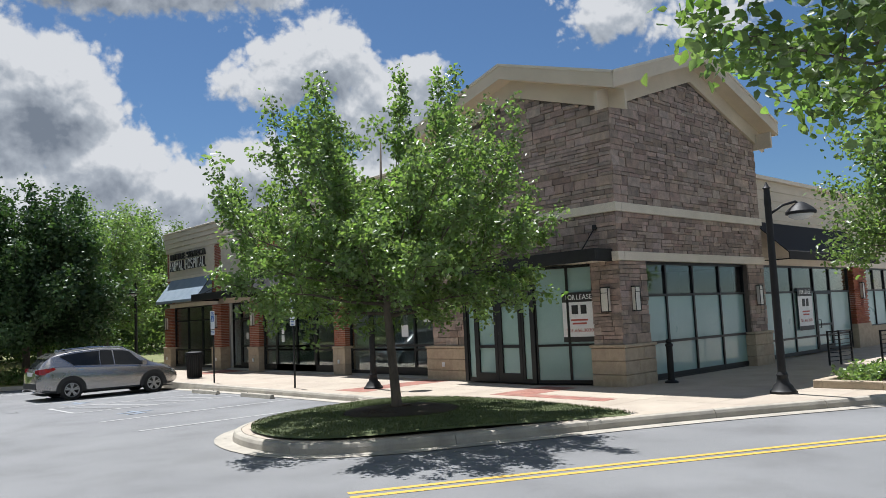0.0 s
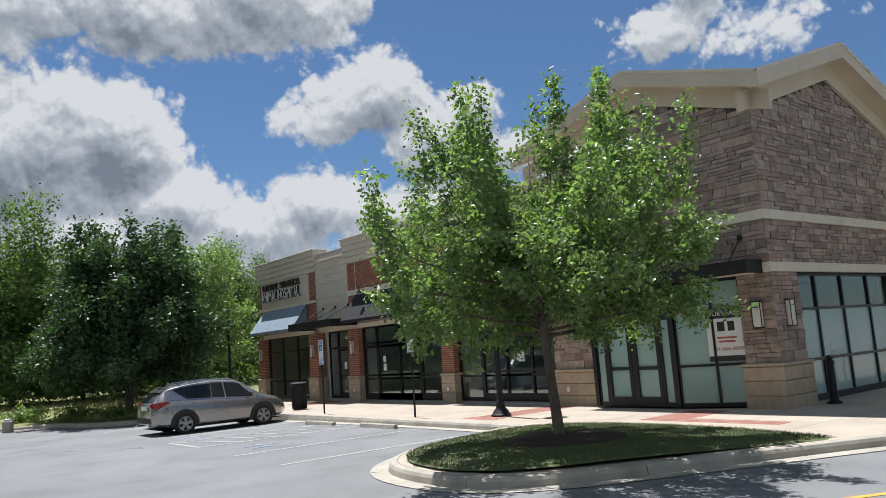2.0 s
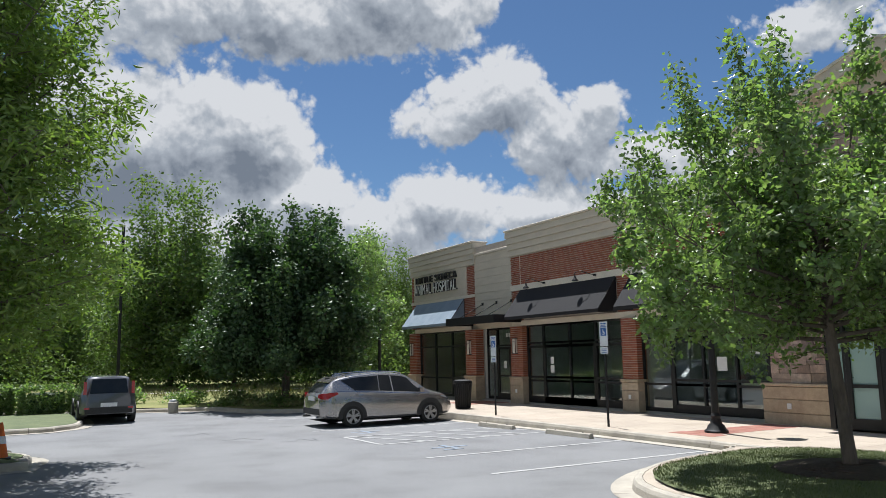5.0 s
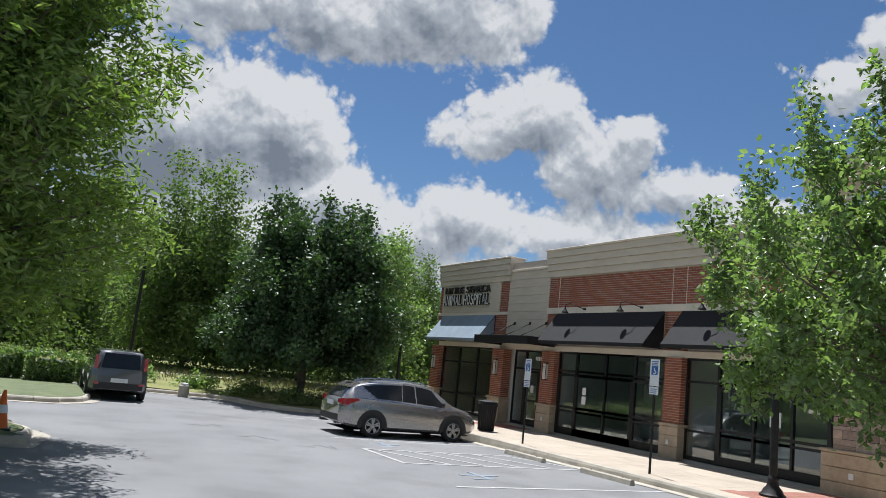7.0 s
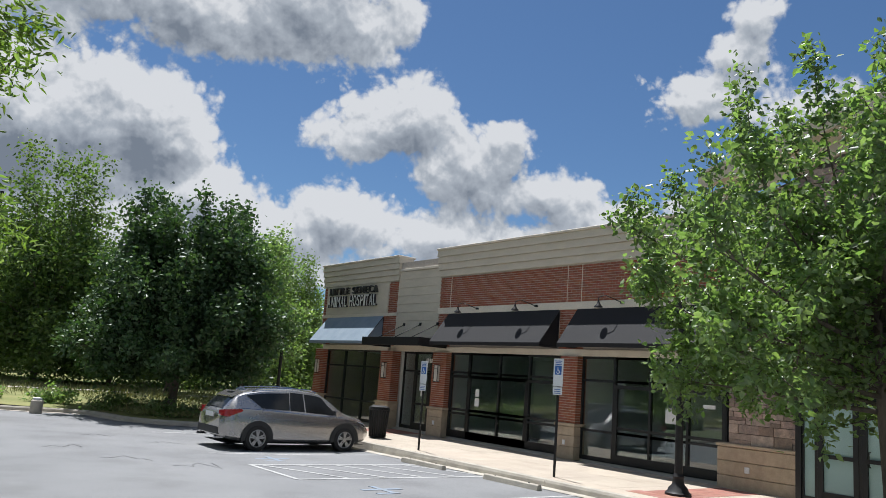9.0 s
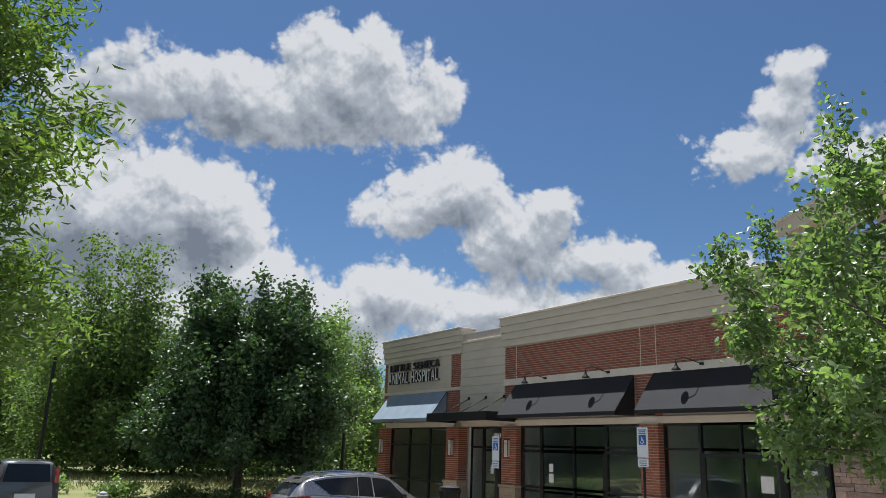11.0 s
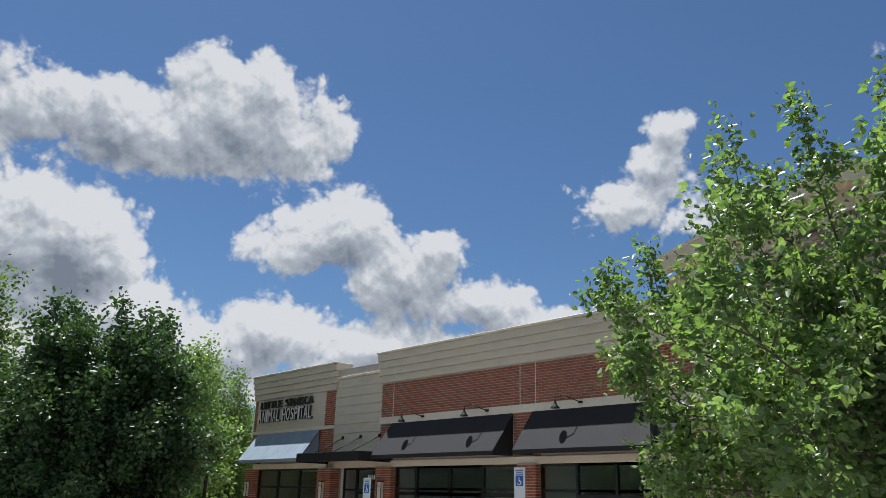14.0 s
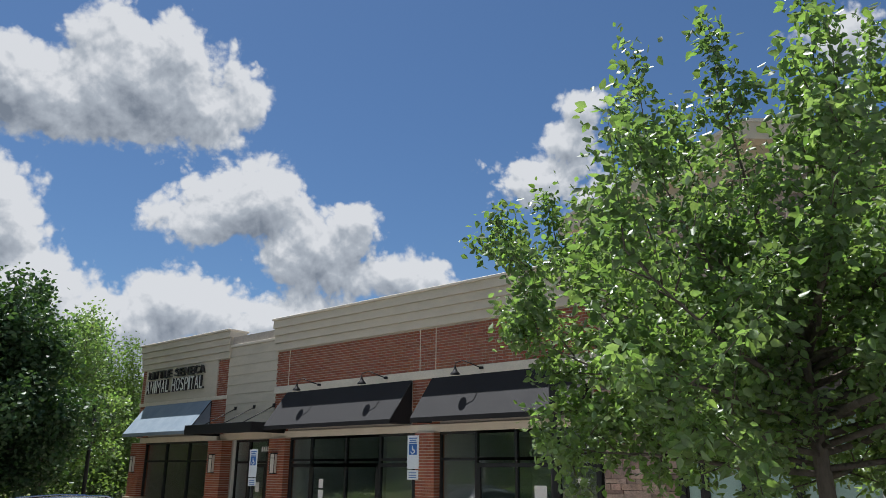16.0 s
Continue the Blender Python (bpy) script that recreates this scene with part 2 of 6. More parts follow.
DARK_FRAME = material("dark_window_frame", (0.011, 0.012, 0.013), (0.017, 0.017, 0.018), 6, 0.4, 0.2, bump=0.03)
AWNING_BLACK = material("black_canvas", (0.009, 0.009, 0.011), (0.014, 0.014, 0.016), 2, 0.85, bump=0.12, fine=180)
AWNING_BLUE = material("blue_grey_canvas", (0.24, 0.30, 0.36), (0.20, 0.26, 0.32), 2, 0.8, bump=0.1, fine=180)
FROST = material("frosted_film", (0.32, 0.46, 0.445), (0.27, 0.41, 0.40), 0.9, 0.30, bump=0.0, coat=0.6)
SHOP_GLASS = clear_glass("shop_glass", (0.84, 0.88, 0.88))
INSIDE = material("dim_interior", (0.74, 0.74, 0.71), (0.66, 0.66, 0.63), 0.8, 0.9, bump=0.05)
# near-black room lining: the indoor shade is put into the colour
ROOM_SHADE = material("room_shade", (0.09, 0.09, 0.088), (0.06, 0.06, 0.06), 1, 0.9, bump=0.05)
INSIDE_FLOOR = material("interior_floor", (0.50, 0.47, 0.43), (0.42, 0.39, 0.36), 1.2, 0.6)
SIGN_WHITE = material("sign_white", (0.78, 0.79, 0.80), (0.72, 0.73, 0.74), 3, 0.5, bump=0.02)
SIGN_BLUE = material("sign_blue", (0.03, 0.13, 0.42), (0.03, 0.12, 0.38), 3, 0.5, bump=0.02)
SIGN_BLACK = material("sign_black", (0.02, 0.02, 0.022), (0.03, 0.03, 0.03), 3, 0.5, bump=0.02)
SIGN_RED = material("sign_red", (0.45, 0.10, 0.08), (0.40, 0.09, 0.07), 3, 0.5, bump=0.02)
LETTER = material("letter_dark", (0.03, 0.028, 0.028), (0.05, 0.045, 0.045), 8, 0.4)
LETTER_FACE = material("letter_face_white", (0.75, 0.74, 0.70), (0.68, 0.67, 0.64), 4, 0.4, bump=0.02)
SCONCE_GLASS = material("sconce_glass", (0.70, 0.68, 0.62), (0.62, 0.60, 0.55), 6, 0.3, bump=0.02)
LAMP_GLASS = material("lamp_lens", (0.55, 0.57, 0.58), (0.48, 0.50, 0.5), 6, 0.25, bump=0.02)
BARK = material("bark", (0.17, 0.135, 0.105), (0.10, 0.08, 0.065), 9, 0.95, bump=0.9, fine=35, stretch=(1, 1, 0.3))
LEAF = material("leaf_green", (0.20, 0.262, 0.122), (0.145, 0.205, 0.092), 1.6, 0.36, spec=0.6, bump=0.0, vary=0.34, island=True, translucent=0.5)
LEAF_DARK = material("leaf_dark_green", (0.078, 0.13, 0.052), (0.055, 0.1, 0.04), 0.9, 0.48, spec=0.4, bump=0.0, vary=0.28, island=True, translucent=0.24)
LEAF_FINE = material("leaf_yellow_green", (0.22, 0.29, 0.085), (0.165, 0.235, 0.065), 0.8, 0.6, spec=0.25, bump=0.0, vary=0.28, island=True, translucent=0.36)
LEAF_WOOD = material("leaf_woodland", (0.165, 0.22, 0.085), (0.11, 0.165, 0.06), 0.25, 0.7, spec=0.2, bump=0.0, vary=0.3, island=True, translucent=0.35)
GRASS = material("lawn_grass", (0.135, 0.165, 0.052), (0.09, 0.12, 0.038), 1.8, 0.8, bump=0.5, fine=60, vary=0.25, island=True)
MEADOW = material("meadow_grass", (0.30, 0.29, 0.12), (0.20, 0.225, 0.08), 0.5, 0.9, bump=0.5, fine=40, vary=0.3, island=True)
MULCH = material("bark_mulch", (0.045, 0.028, 0.020), (0.085, 0.055, 0.038), 16, 0.95, bump=1.0, fine=40, vary=0.3, island=True)
CAR_SILVER = material("silver_paint", (0.37, 0.355, 0.345), (0.38, 0.365, 0.355), 0.5, 0.25, 0.8, bump=0.0, coat=1.0, fine=900)
CAR_DARK = material("graphite_paint", (0.11, 0.11, 0.12), (0.125, 0.125, 0.135), 2, 0.3, 0.5, bump=0.0, coat=1.0)
PLASTIC = material("black_plastic", (0.02, 0.02, 0.021), (0.03, 0.03, 0.03), 10, 0.6, bump=0.05)
RUBBER = material("tyre_rubber", (0.018, 0.018, 0.018), (0.028, 0.027, 0.026), 12, 0.85, bump=0.2)
ALLOY = material("alloy_rim", (0.42, 0.42, 0.43), (0.36, 0.36, 0.37), 6, 0.3, 0.9, bump=0.0)
CAR_GLASS = material("car_glass", (0.012, 0.014, 0.016), (0.016, 0.018, 0.02), 3, 0.1, bump=0.0, spec=0.35)
TAIL_RED = material("tail_lamp_red", (0.42, 0.015, 0.02), (0.33, 0.012, 0.015), 8, 0.15, bump=0.0, coat=1.0)
CHROME = material("chrome", (0.6, 0.6, 0.61), (0.55, 0.55, 0.56), 6, 0.15, 1.0, bump=0.0)
HEADLAMP = material("head_lamp", (0.5, 0.52, 0.54), (0.4, 0.42, 0.44), 8, 0.1, bump=0.0, coat=1.0)
CONE_ORANGE = material("cone_orange", (0.75, 0.16, 0.02), (0.66, 0.14, 0.02), 5, 0.6)
PAPER = material("white_paper", (0.78, 0.78, 0.78), (0.72, 0.72, 0.73), 9, 0.8, bump=0.03)


# ---- building blocks ----
def mesh_of(name, verts, faces, mat, smooth=False):
    me = bpy.data.meshes.new(name)
    me.from_pydata([tuple(v) for v in verts], [], [tuple(f) for f in faces])
    me.materials.append(mat)
    if smooth:
        me.polygons.foreach_set("use_smooth", [True] * len(me.polygons))
    me.update()
    return me


def attach(ob, parent):
    if parent is not None:
        ob.parent = parent
        ob.matrix_parent_inverse = parent.matrix_basis.inverted()
    return ob


def part(name, me, parent=None, label=""):
    """Links a mesh, given in world coordinates, as one object under a thing or part."""
    ob = new(name, me)
    attach(ob, parent)
    if label:
        ob["label"] = label
    return ob


def thing(name, x, y, z, label, category, group="", kind="", rz=0.0):
    ob = new(name)
    ob.empty_display_size = 0.1
    ob.matrix_basis = pose(x, y, z, 0, 0, rz)
    return tagged(ob, label, category, group, kind)


CUBE_F = [(0, 3, 2, 1), (4, 5, 6, 7), (0, 1, 5, 4), (1, 2, 6, 5), (2, 3, 7, 6), (3, 0, 4, 7)]


def boxes_data(items):
    V, F = [], []
    for x0, x1, y0, y1, z0, z1 in items:
        b = len(V)
        V += [(x0, y0, z0), (x1, y0, z0), (x1, y1, z0), (x0, y1, z0), (x0, y0, z1), (x1, y0, z1), (x1, y1, z1), (x0, y1, z1)]
        F += [tuple(i + b for i in f) for f in CUBE_F]
    return V, F


def bevelled(me, width=0.01, segments=1):
    bm = bmesh.new()
    bm.from_mesh(me)
    bmesh.ops.bevel(bm, geom=bm.edges[:], offset=width, segments=segments, affect="EDGES", profile=0.5)
    bm.to_mesh(me)
    bm.free()
    return me


def boxes(name, items, mat, bevel=0.0):
    me = mesh_of(name, *boxes_data(items), mat)
    return bevelled(me, bevel) if bevel else me


def box(name, x0, x1, y0, y1, z0, z1, mat, bevel=0.0):
    return boxes(name, [(x0, x1, y0, y1, z0, z1)], mat, bevel)


def prism(name, pts, z0, z1, mat, axis="z"):
    """A polygon carried along an axis from z0 to z1."""
    n = len(pts)
    put = {"z": lambda a, b, c: (a, b, c), "x": lambda a, b, c: (c, a, b), "y": lambda a, b, c: (a, c, b)}[axis]
    V = [put(a, b, z0) for a, b in pts] + [put(a, b, z1) for a, b in pts]
    F = [tuple(range(n))[::-1], tuple(range(n, 2 * n))] + [(i, (i + 1) % n, n + (i + 1) % n, n + i) for i in range(n)]
    me = mesh_of(name, V, F, mat)
    bm = bmesh.new()
    bm.from_mesh(me)
    bmesh.ops.recalc_face_normals(bm, faces=bm.faces[:])
    bm.to_mesh(me)
    bm.free()
    return me


def lathe(name, profile, x, y, z, mat, sides=24, smooth=True):
    """Rings of (radius, height) round an upright axis."""
    V, F = [], []
    for r, h in profile:
        V += [(x + r * math.cos(2 * math.pi * i / sides), y + r * math.sin(2 * math.pi * i / sides), z + h) for i in range(sides)]
    for k in range(len(profile) - 1):
        F += [(k * sides + i, k * sides + (i + 1) % sides, (k + 1) * sides + (i + 1) % sides, (k + 1) * sides + i) for i in range(sides)]
    F += [tuple(range(sides))[::-1], tuple(range((len(profile) - 1) * sides, len(profile) * sides))]
    me = mesh_of(name, V, F, mat, smooth)
    me.set_sharp_from_angle(angle=radians(40)) if smooth else None
    return me


def tube_data(pts, radii, sides=7, base=0):
    pts = [Vector(p) for p in pts]
    V, F = [], []
    for k, p in enumerate(pts):
        way = (pts[min(k + 1, len(pts) - 1)] - pts[max(k - 1, 0)]).normalized()
        side = way.cross(Vector((0.31, 0.17, 1) if abs(way.z) < 0.9 else (1, 0.2, 0))).normalized()
        up = side.cross(way)
        V += [p + (side * math.cos(2 * math.pi * i / sides) + up * math.sin(2 * math.pi * i / sides)) * radii[k] for i in range(sides)]
    for k in range(len(pts) - 1):
        F += [(base + k * sides + i, base + k * sides + (i + 1) % sides, base + (k + 1) * sides + (i + 1) % sides, base + (k + 1) * sides + i) for i in range(sides)]
    F += [tuple(base + i for i in range(sides))[::-1], tuple(base + (len(pts) - 1) * sides + i for i in range(sides))]
    return V, F


def tube(name, pts, radii, mat, sides=8):
    if not isinstance(radii, (list, tuple)):
        radii = [radii] * len(pts)
    return mesh_of(name, *tube_data(pts, radii, sides), mat, True)


def text_mesh(name, words, height, place, mat, depth=0.01, width=0.0, across=(0, -1, 0), up=(0, 0, 1)):
    """Letters of the built-in font, as a mesh, centred at place; across: the way they read."""
    cu = bpy.data.curves.new(name, "FONT")
    cu.body, cu.align_x, cu.align_y, cu.extrude = words, "CENTER", "CENTER", depth / 2
    ob = bpy.data.objects.new(name, cu)
    scene.collection.objects.link(ob)
    bpy.context.view_layer.update()
    me = bpy.data.meshes.new_from_object(ob.evaluated_get(bpy.context.evaluated_depsgraph_get()))
    bpy.data.objects.remove(ob)
    bpy.data.curves.remove(cu)
    a, u = Vector(across), Vector(up)
    n = a.cross(u)
    co = np.array([v.co for v in me.vertices])
    span = co.max(0) - co.min(0)
    sy = height / span[1]
    sx = width / span[0] if width else sy
    mid = (co.max(0) + co.min(0)) / 2
    for v in me.vertices:
        p = v.co
        v.co = Vector(place) + a * ((p.x - mid[0]) * sx) + u * ((p.y - mid[1]) * sy) + n * p.z
    me.materials.clear()
    me.materials.append(mat)
    return me


def gz(x, y):
    """Height of the lot and the road: nearly level, with a shallow dip by the walk and a rise where the walk begins."""
    return -0.20 - 0.09 * math.exp(-((x - 9) ** 2 + (y - 27) ** 2) / 18.0) + 0.42 * math.exp(-((x + 1.2) ** 2 + (y + 0.8) ** 2) / 20.0)


# ---- ground, lot, kerbs and walks ----
def ground_sheet():
    xs = sorted({-2500, -1200, -600, -300, -150, -90, -60, *range(-40, 61, 2), 80, 120, 200, 400, 900, 2500})
    ys = sorted({-2500, -1200, -600, -300, -150, -90, -60, *range(-40, 61, 2), 80, 120, 200, 400, 900, 2500})
    V = [(x, y, gz(x, y) if abs(x) < 80 and abs(y) < 80 else gz(x, min(y, 40))) for y in ys for x in xs]
    n = len(xs)
    F = [(j * n + i, j * n + i + 1, (j + 1) * n + i + 1, (j + 1) * n + i) for j in range(len(ys) - 1) for i in range(n - 1)]
    return tagged(new("ground", mesh_of("ground", V, F, ASPHALT, True)), "worn grey asphalt of the parking lot and road", "asphalt", kind="structure")


ground = ground_sheet()

# outer line of the walk and the planted tip, from the far end of the lot round to the road
KERB_LINE = [(11.25, 40.0), (11.25, 15.2), (11.0, 14.5), (10.2, 14.1), (8.4, 13.7), (7.1, 13.0), (6.35, 12.2), (6.02, 11.3), (5.95, 10.4), (6.05, 9.7),
             (6.4, 9.1), (7.2, 8.5), (8.5, 7.9), (9.95, 7.25), (11.2, 6.72), (13.1, 5.8), (16.0, 4.25), (21.0, 1.6), (40.0, -8.0)]


def curve_points(pts, step=0.35):
    """A smooth line through points."""
    out = []
    for k in range(len(pts) - 1):
        p0, p1, p2, p3 = (Vector((*pts[min(max(k + j, 0), len(pts) - 1)], 0)) for j in (-1, 0, 1, 2))
        n = max(2, min(14, int((p2 - p1).length / step)))
        for i in range(n):
            t = i / n
            if (p2 - p1).length > 6:
                p = p1.lerp(p2, t)
            else:
                p = 0.5 * (2 * p1 + (p2 - p0) * t + (2 * p0 - 5 * p1 + 4 * p2 - p3) * t * t + (3 * p1 - p0 - 3 * p2 + p3) * t ** 3)
            out.append((p.x, p.y))
    return out + [pts[-1]]


def kerb_sweep(name, line, top, label, width=0.16, gutter=0.32, flip=1, top_z=None):
    """Kerb stones along a line, in lengths with joints, each with a rounded lip, and a flat concrete gutter before them."""
    root = tagged(new(name), label, "kerb", kind="structure")
    pts = curve_points(line)
    prof = [(-0.0, -0.4), (0.0, 0.0), (0.02, 0.10), (0.05, 0.145), (0.09, 0.16), (width, 0.16), (width, -0.4)]
    lengths, run, piece = [], 0.0, [pts[0]]
    for a, b in zip(pts, pts[1:]):
        piece.append(b)
        run += math.dist(a, b)
        if run > 2.4:
            lengths.append(piece)
            piece, run = [b], 0.0
    if len(piece) > 1:
        lengths.append(piece)
    for piece in lengths:
        V, F = [], []
        for k, (x, y) in enumerate(piece):
            a, b = piece[max(k - 1, 0)], piece[min(k + 1, len(piece) - 1)]
            d = Vector((b[0] - a[0], b[1] - a[1], 0)).normalized()
            nrm = Vector((-d.y, d.x, 0)) * flip
            shrink = 0.006 if k == 0 else -0.006 if k == len(piece) - 1 else 0.0
            for off, h in prof:
                zb = gz(x, y)
                z = zb + h if h < 0.14 else (top if top_z is None else top_z(x, y)) - (0.16 - h)
                V.append((x + nrm.x * off + d.x * shrink, y + nrm.y * off + d.y * shrink, z))
        n = len(prof)
        for k in range(len(piece) - 1):
            F += [(k * n + i, k * n + i + 1, (k + 1) * n + i + 1, (k + 1) * n + i) for i in range(n - 1)]
        F += [tuple(range(n)), tuple(range((len(piece) - 1) * n, len(piece) * n))[::-1]]
        part("kerb_stone", mesh_of("kerb_stone", V, F, KERB, False), root)
        # gutter
        V, F = [], []
        for k, (x, y) in enumerate(piece):
            a, b = piece[max(k - 1, 0)], piece[min(k + 1, len(piece) - 1)]
            d = Vector((b[0] - a[0], b[1] - a[1], 0)).normalized()
            nrm = Vector((-d.y, d.x, 0)) * flip
            for off in (0.0, -gutter):
                px, py = x + nrm.x * off, y + nrm.y * off
                V.append((px, py, gz(px, py) + 0.012))
        F = [(2 * k, 2 * k + 1, 2 * k + 3, 2 * k + 2) for k in range(len(piece) - 1)]
        part("gutter", mesh_of("gutter", V, F, KERB), root)
    return root


WALK_Z = -0.035
kerb_sweep("kerb_walk", KERB_LINE, WALK_Z, "weathered concrete kerb round the walk and planted tip", flip=1)


def inset(line, off):
    pts = curve_points(line)
    out = []
    for k, (x, y) in enumerate(pts):
        a, b = pts[max(k - 1, 0)], pts[min(k + 1, len(pts) - 1)]
        d = Vector((b[0] - a[0], b[1] - a[1], 0)).normalized()
        out.append((x - d.y * off, y + d.x * off))
    return out


# the walk: concrete slabs with tooled joints over one bed
pavement = tagged(new("pavement"), "pale tan concrete walk with tooled joints and red paver bands", "pavement", kind="structure")
walk_outline = inset(KERB_LINE, 0.14) + [(40.0, 10.6), (15.5, 10.6), (15.5, 40.0)]
part("bed", prism("bed", walk_outline, -0.5, WALK_Z - 0.03, KERB), pavement)


def inside(x, y, poly):
    hit = False
    for (x0, y0), (x1, y1) in zip(poly, poly[1:] + poly[:1]):
        if (y0 > y) != (y1 > y) and x < (x1 - x0) * (y - y0) / (y1 - y0) + x0:
            hit = not hit
    return hit


GRASS_LINE = [(6.35, 11.4), (6.75, 12.2), (7.6, 12.95), (9.3, 13.45), (10.6, 13.6), (11.5, 13.2), (11.95, 12.2), (12.0, 10.9), (12.0, 9.2), (11.8, 7.8),
              (11.5, 6.95), (10.9, 7.15), (9.95, 7.6), (8.5, 8.25), (7.3, 8.85), (6.6, 9.4), (6.3, 10.0), (6.22, 10.6)]


def slab_field():
    """Slabs 1.5 m square clipped to the walk; red pavers run in bands across it."""
    bm = bmesh.new()
    outline = inset(KERB_LINE, 0.17) + [(40.0, 10.55), (23.9, 10.55), (15.62, 10.55), (15.62, 40.0)]
    face = bm.faces.new([bm.verts.new((x, y, WALK_Z)) for x, y in outline])
    for axis, values in (((1, 0, 0), np.arange(5.8, 40, 1.55)), ((0, 1, 0), np.arange(-9, 40, 1.55))):
        for v in values:
            co = (v, 0, WALK_Z) if axis[0] else (0, v, WALK_Z)
            bmesh.ops.bisect_plane(bm, geom=bm.faces[:] + bm.edges[:] + bm.verts[:], plane_co=co, plane_no=axis)
    polys = [[(v.co.x, v.co.y) for v in f.verts] for f in bm.faces]
    bm.free()
    return polys


SLABS = slab_field()

# planted tip: lawn, mulch ring
lawn = tagged(new("lawn_tip"), "mown lawn on the kerbed tip under the young tree", "lawn", kind="structure")


def mound(x, y):
    return WALK_Z + 0.03 + 0.14 * math.exp(-((x - 8.9) ** 2 + (y - 10.4) ** 2) / 5.5)


def filled_surface(name, line, height, mat, step=0.3):
    """A gently rounded bed inside a closed line."""
    poly = curve_points(line + line[:1], 0.4)
    bm = bmesh.new()
    f = bm.faces.new([bm.verts.new((x, y, 0)) for x, y in poly[:-1]])
    x0, x1 = min(p[0] for p in poly), max(p[0] for p in poly)
    y0, y1 = min(p[1] for p in poly), max(p[1] for p in poly)
    for v in np.arange(x0, x1, step):
        bmesh.ops.bisect_plane(bm, geom=bm.faces[:] + bm.edges[:] + bm.verts[:], plane_co=(v, 0, 0), plane_no=(1, 0, 0))
    for v in np.arange(y0, y1, step):
        bmesh.ops.bisect_plane(bm, geom=bm.faces[:] + bm.edges[:] + bm.verts[:], plane_co=(0, v, 0), plane_no=(0, 1, 0))
    rim = {v for e in bm.edges if e.is_boundary for v in e.verts}
    for v in bm.verts:
        v.co.z = height(v.co.x, v.co.y) - (0.035 if v in rim else 0)
    bmesh.ops.recalc_face_normals(bm, faces=bm.faces[:])
    me = bpy.data.meshes.new(name)
    bm.to_mesh(me)
    bm.free()
    me.materials.append(mat)
    me.polygons.foreach_set("use_smooth", [True] * len(me.polygons))
    return me


part("turf", filled_surface("turf", GRASS_LINE, mound, GRASS), lawn)
TREE_X, TREE_Y = 8.95, 10.55


def blades(name, count, inside_line, height, mat, size=0.06, avoid=None, seed=3):
    rng = np.random.default_rng(seed)
    xs, ys = [p[0] for p in inside_line], [p[1] for p in inside_line]
    V, F = [], []
    while len(F) < count:
        x, y = rng.uniform(min(xs), max(xs)), rng.uniform(min(ys), max(ys))
        if not inside(x, y, inside_line) or (avoid and avoid(x, y)):
            continue
        a, h = rng.uniform(0, 2 * math.pi), size * rng.uniform(0.5, 1.3)
        dx, dy, z = math.cos(a) * size * 0.16, math.sin(a) * size * 0.16, height(x, y)
        b = len(V)
        lean = rng.normal(0, 0.35, 2) * h
        V += [(x - dx, y - dy, z - 0.01), (x + dx, y + dy, z - 0.01), (x + lean[0], y + lean[1], z + h)]
        F.append((b, b + 1, b + 2))
    return mesh_of(name, V, F, mat)


def in_mulch(x, y):
    return ((x - TREE_X - 0.1) / 1.15) ** 2 + ((y - TREE_Y) / 1.0) ** 2 < 1


tagged(part("grass_blades", blades("grass_blades", 46000, curve_points(GRASS_LINE + GRASS_LINE[:1]), mound, GRASS, 0.030, in_mulch)),
       "short green grass blades on the planted tip", "grass", kind="stuff")
mulch = tagged(new("mulch_ring", lathe("mulch_ring", [(1.15, 0.0), (1.05, 0.04), (0.75, 0.06), (0.35, 0.10), (0.05, 0.11)], TREE_X + 0.1, TREE_Y, WALK_Z + 0.13, MULCH, 40)),
               "dark bark mulch heaped round the young tree", "mulch", kind="structure")


def chips(name, count, cx, cy, r, z, mat, size=0.05, seed=5):
    rng = np.random.default_rng(seed)
    items = []
    for _ in range(count):
        a, q = rng.uniform(0, 2 * math.pi), r * math.sqrt(rng.uniform(0, 1))
        x, y = cx + q * math.cos(a), cy + q * math.sin(a) * 0.88
        zz = z + 0.11 * (1 - q / r) ** 0.8
        l, w = size * rng.uniform(0.5, 1.5), size * rng.uniform(0.2, 0.5)
        items.append((x - l, x + l, y - w, y + w, zz - 0.01, zz + 0.015) if rng.random() < 0.5 else (x - w, x + w, y - l, y + l, zz - 0.01, zz + 0.015))
    return boxes(name, items, mat)


tagged(part("mulch_chips", chips("mulch_chips", 1600, TREE_X + 0.1, TREE_Y, 1.15, WALK_Z + 0.13, MULCH)), "scattered dark bark chips in the mulch ring", "mulch", kind="stuff")


# ---- road and lot markings ----
def stripe(name, pts, width, mat, label, lift=0.006, category="road marking"):
    V, F = [], []
    line = []
    for a, b in zip(pts, pts[1:]):
        n = max(1, int(math.dist(a, b) / 1.0))
        line += [(a[0] + (b[0] - a[0]) * i / n, a[1] + (b[1] - a[1]) * i / n) for i in range(n)]
    line.append(pts[-1])
    for k, (x, y) in enumerate(line):
        a, b = line[max(k - 1, 0)], line[min(k + 1, len(line) - 1)]
        d = Vector((b[0] - a[0], b[1] - a[1], 0)).normalized()
        for s in (-0.5, 0.5):
            px, py = x - d.y * width * s, y + d.x * width * s
            V.append((px, py, gz(px, py) + lift))
    F = [(2 * k, 2 * k + 1, 2 * k + 3, 2 * k + 2) for k in range(len(line) - 1)]
    return tagged(new(name, mesh_of(name, V, F, mat)), label, category, kind="structure")


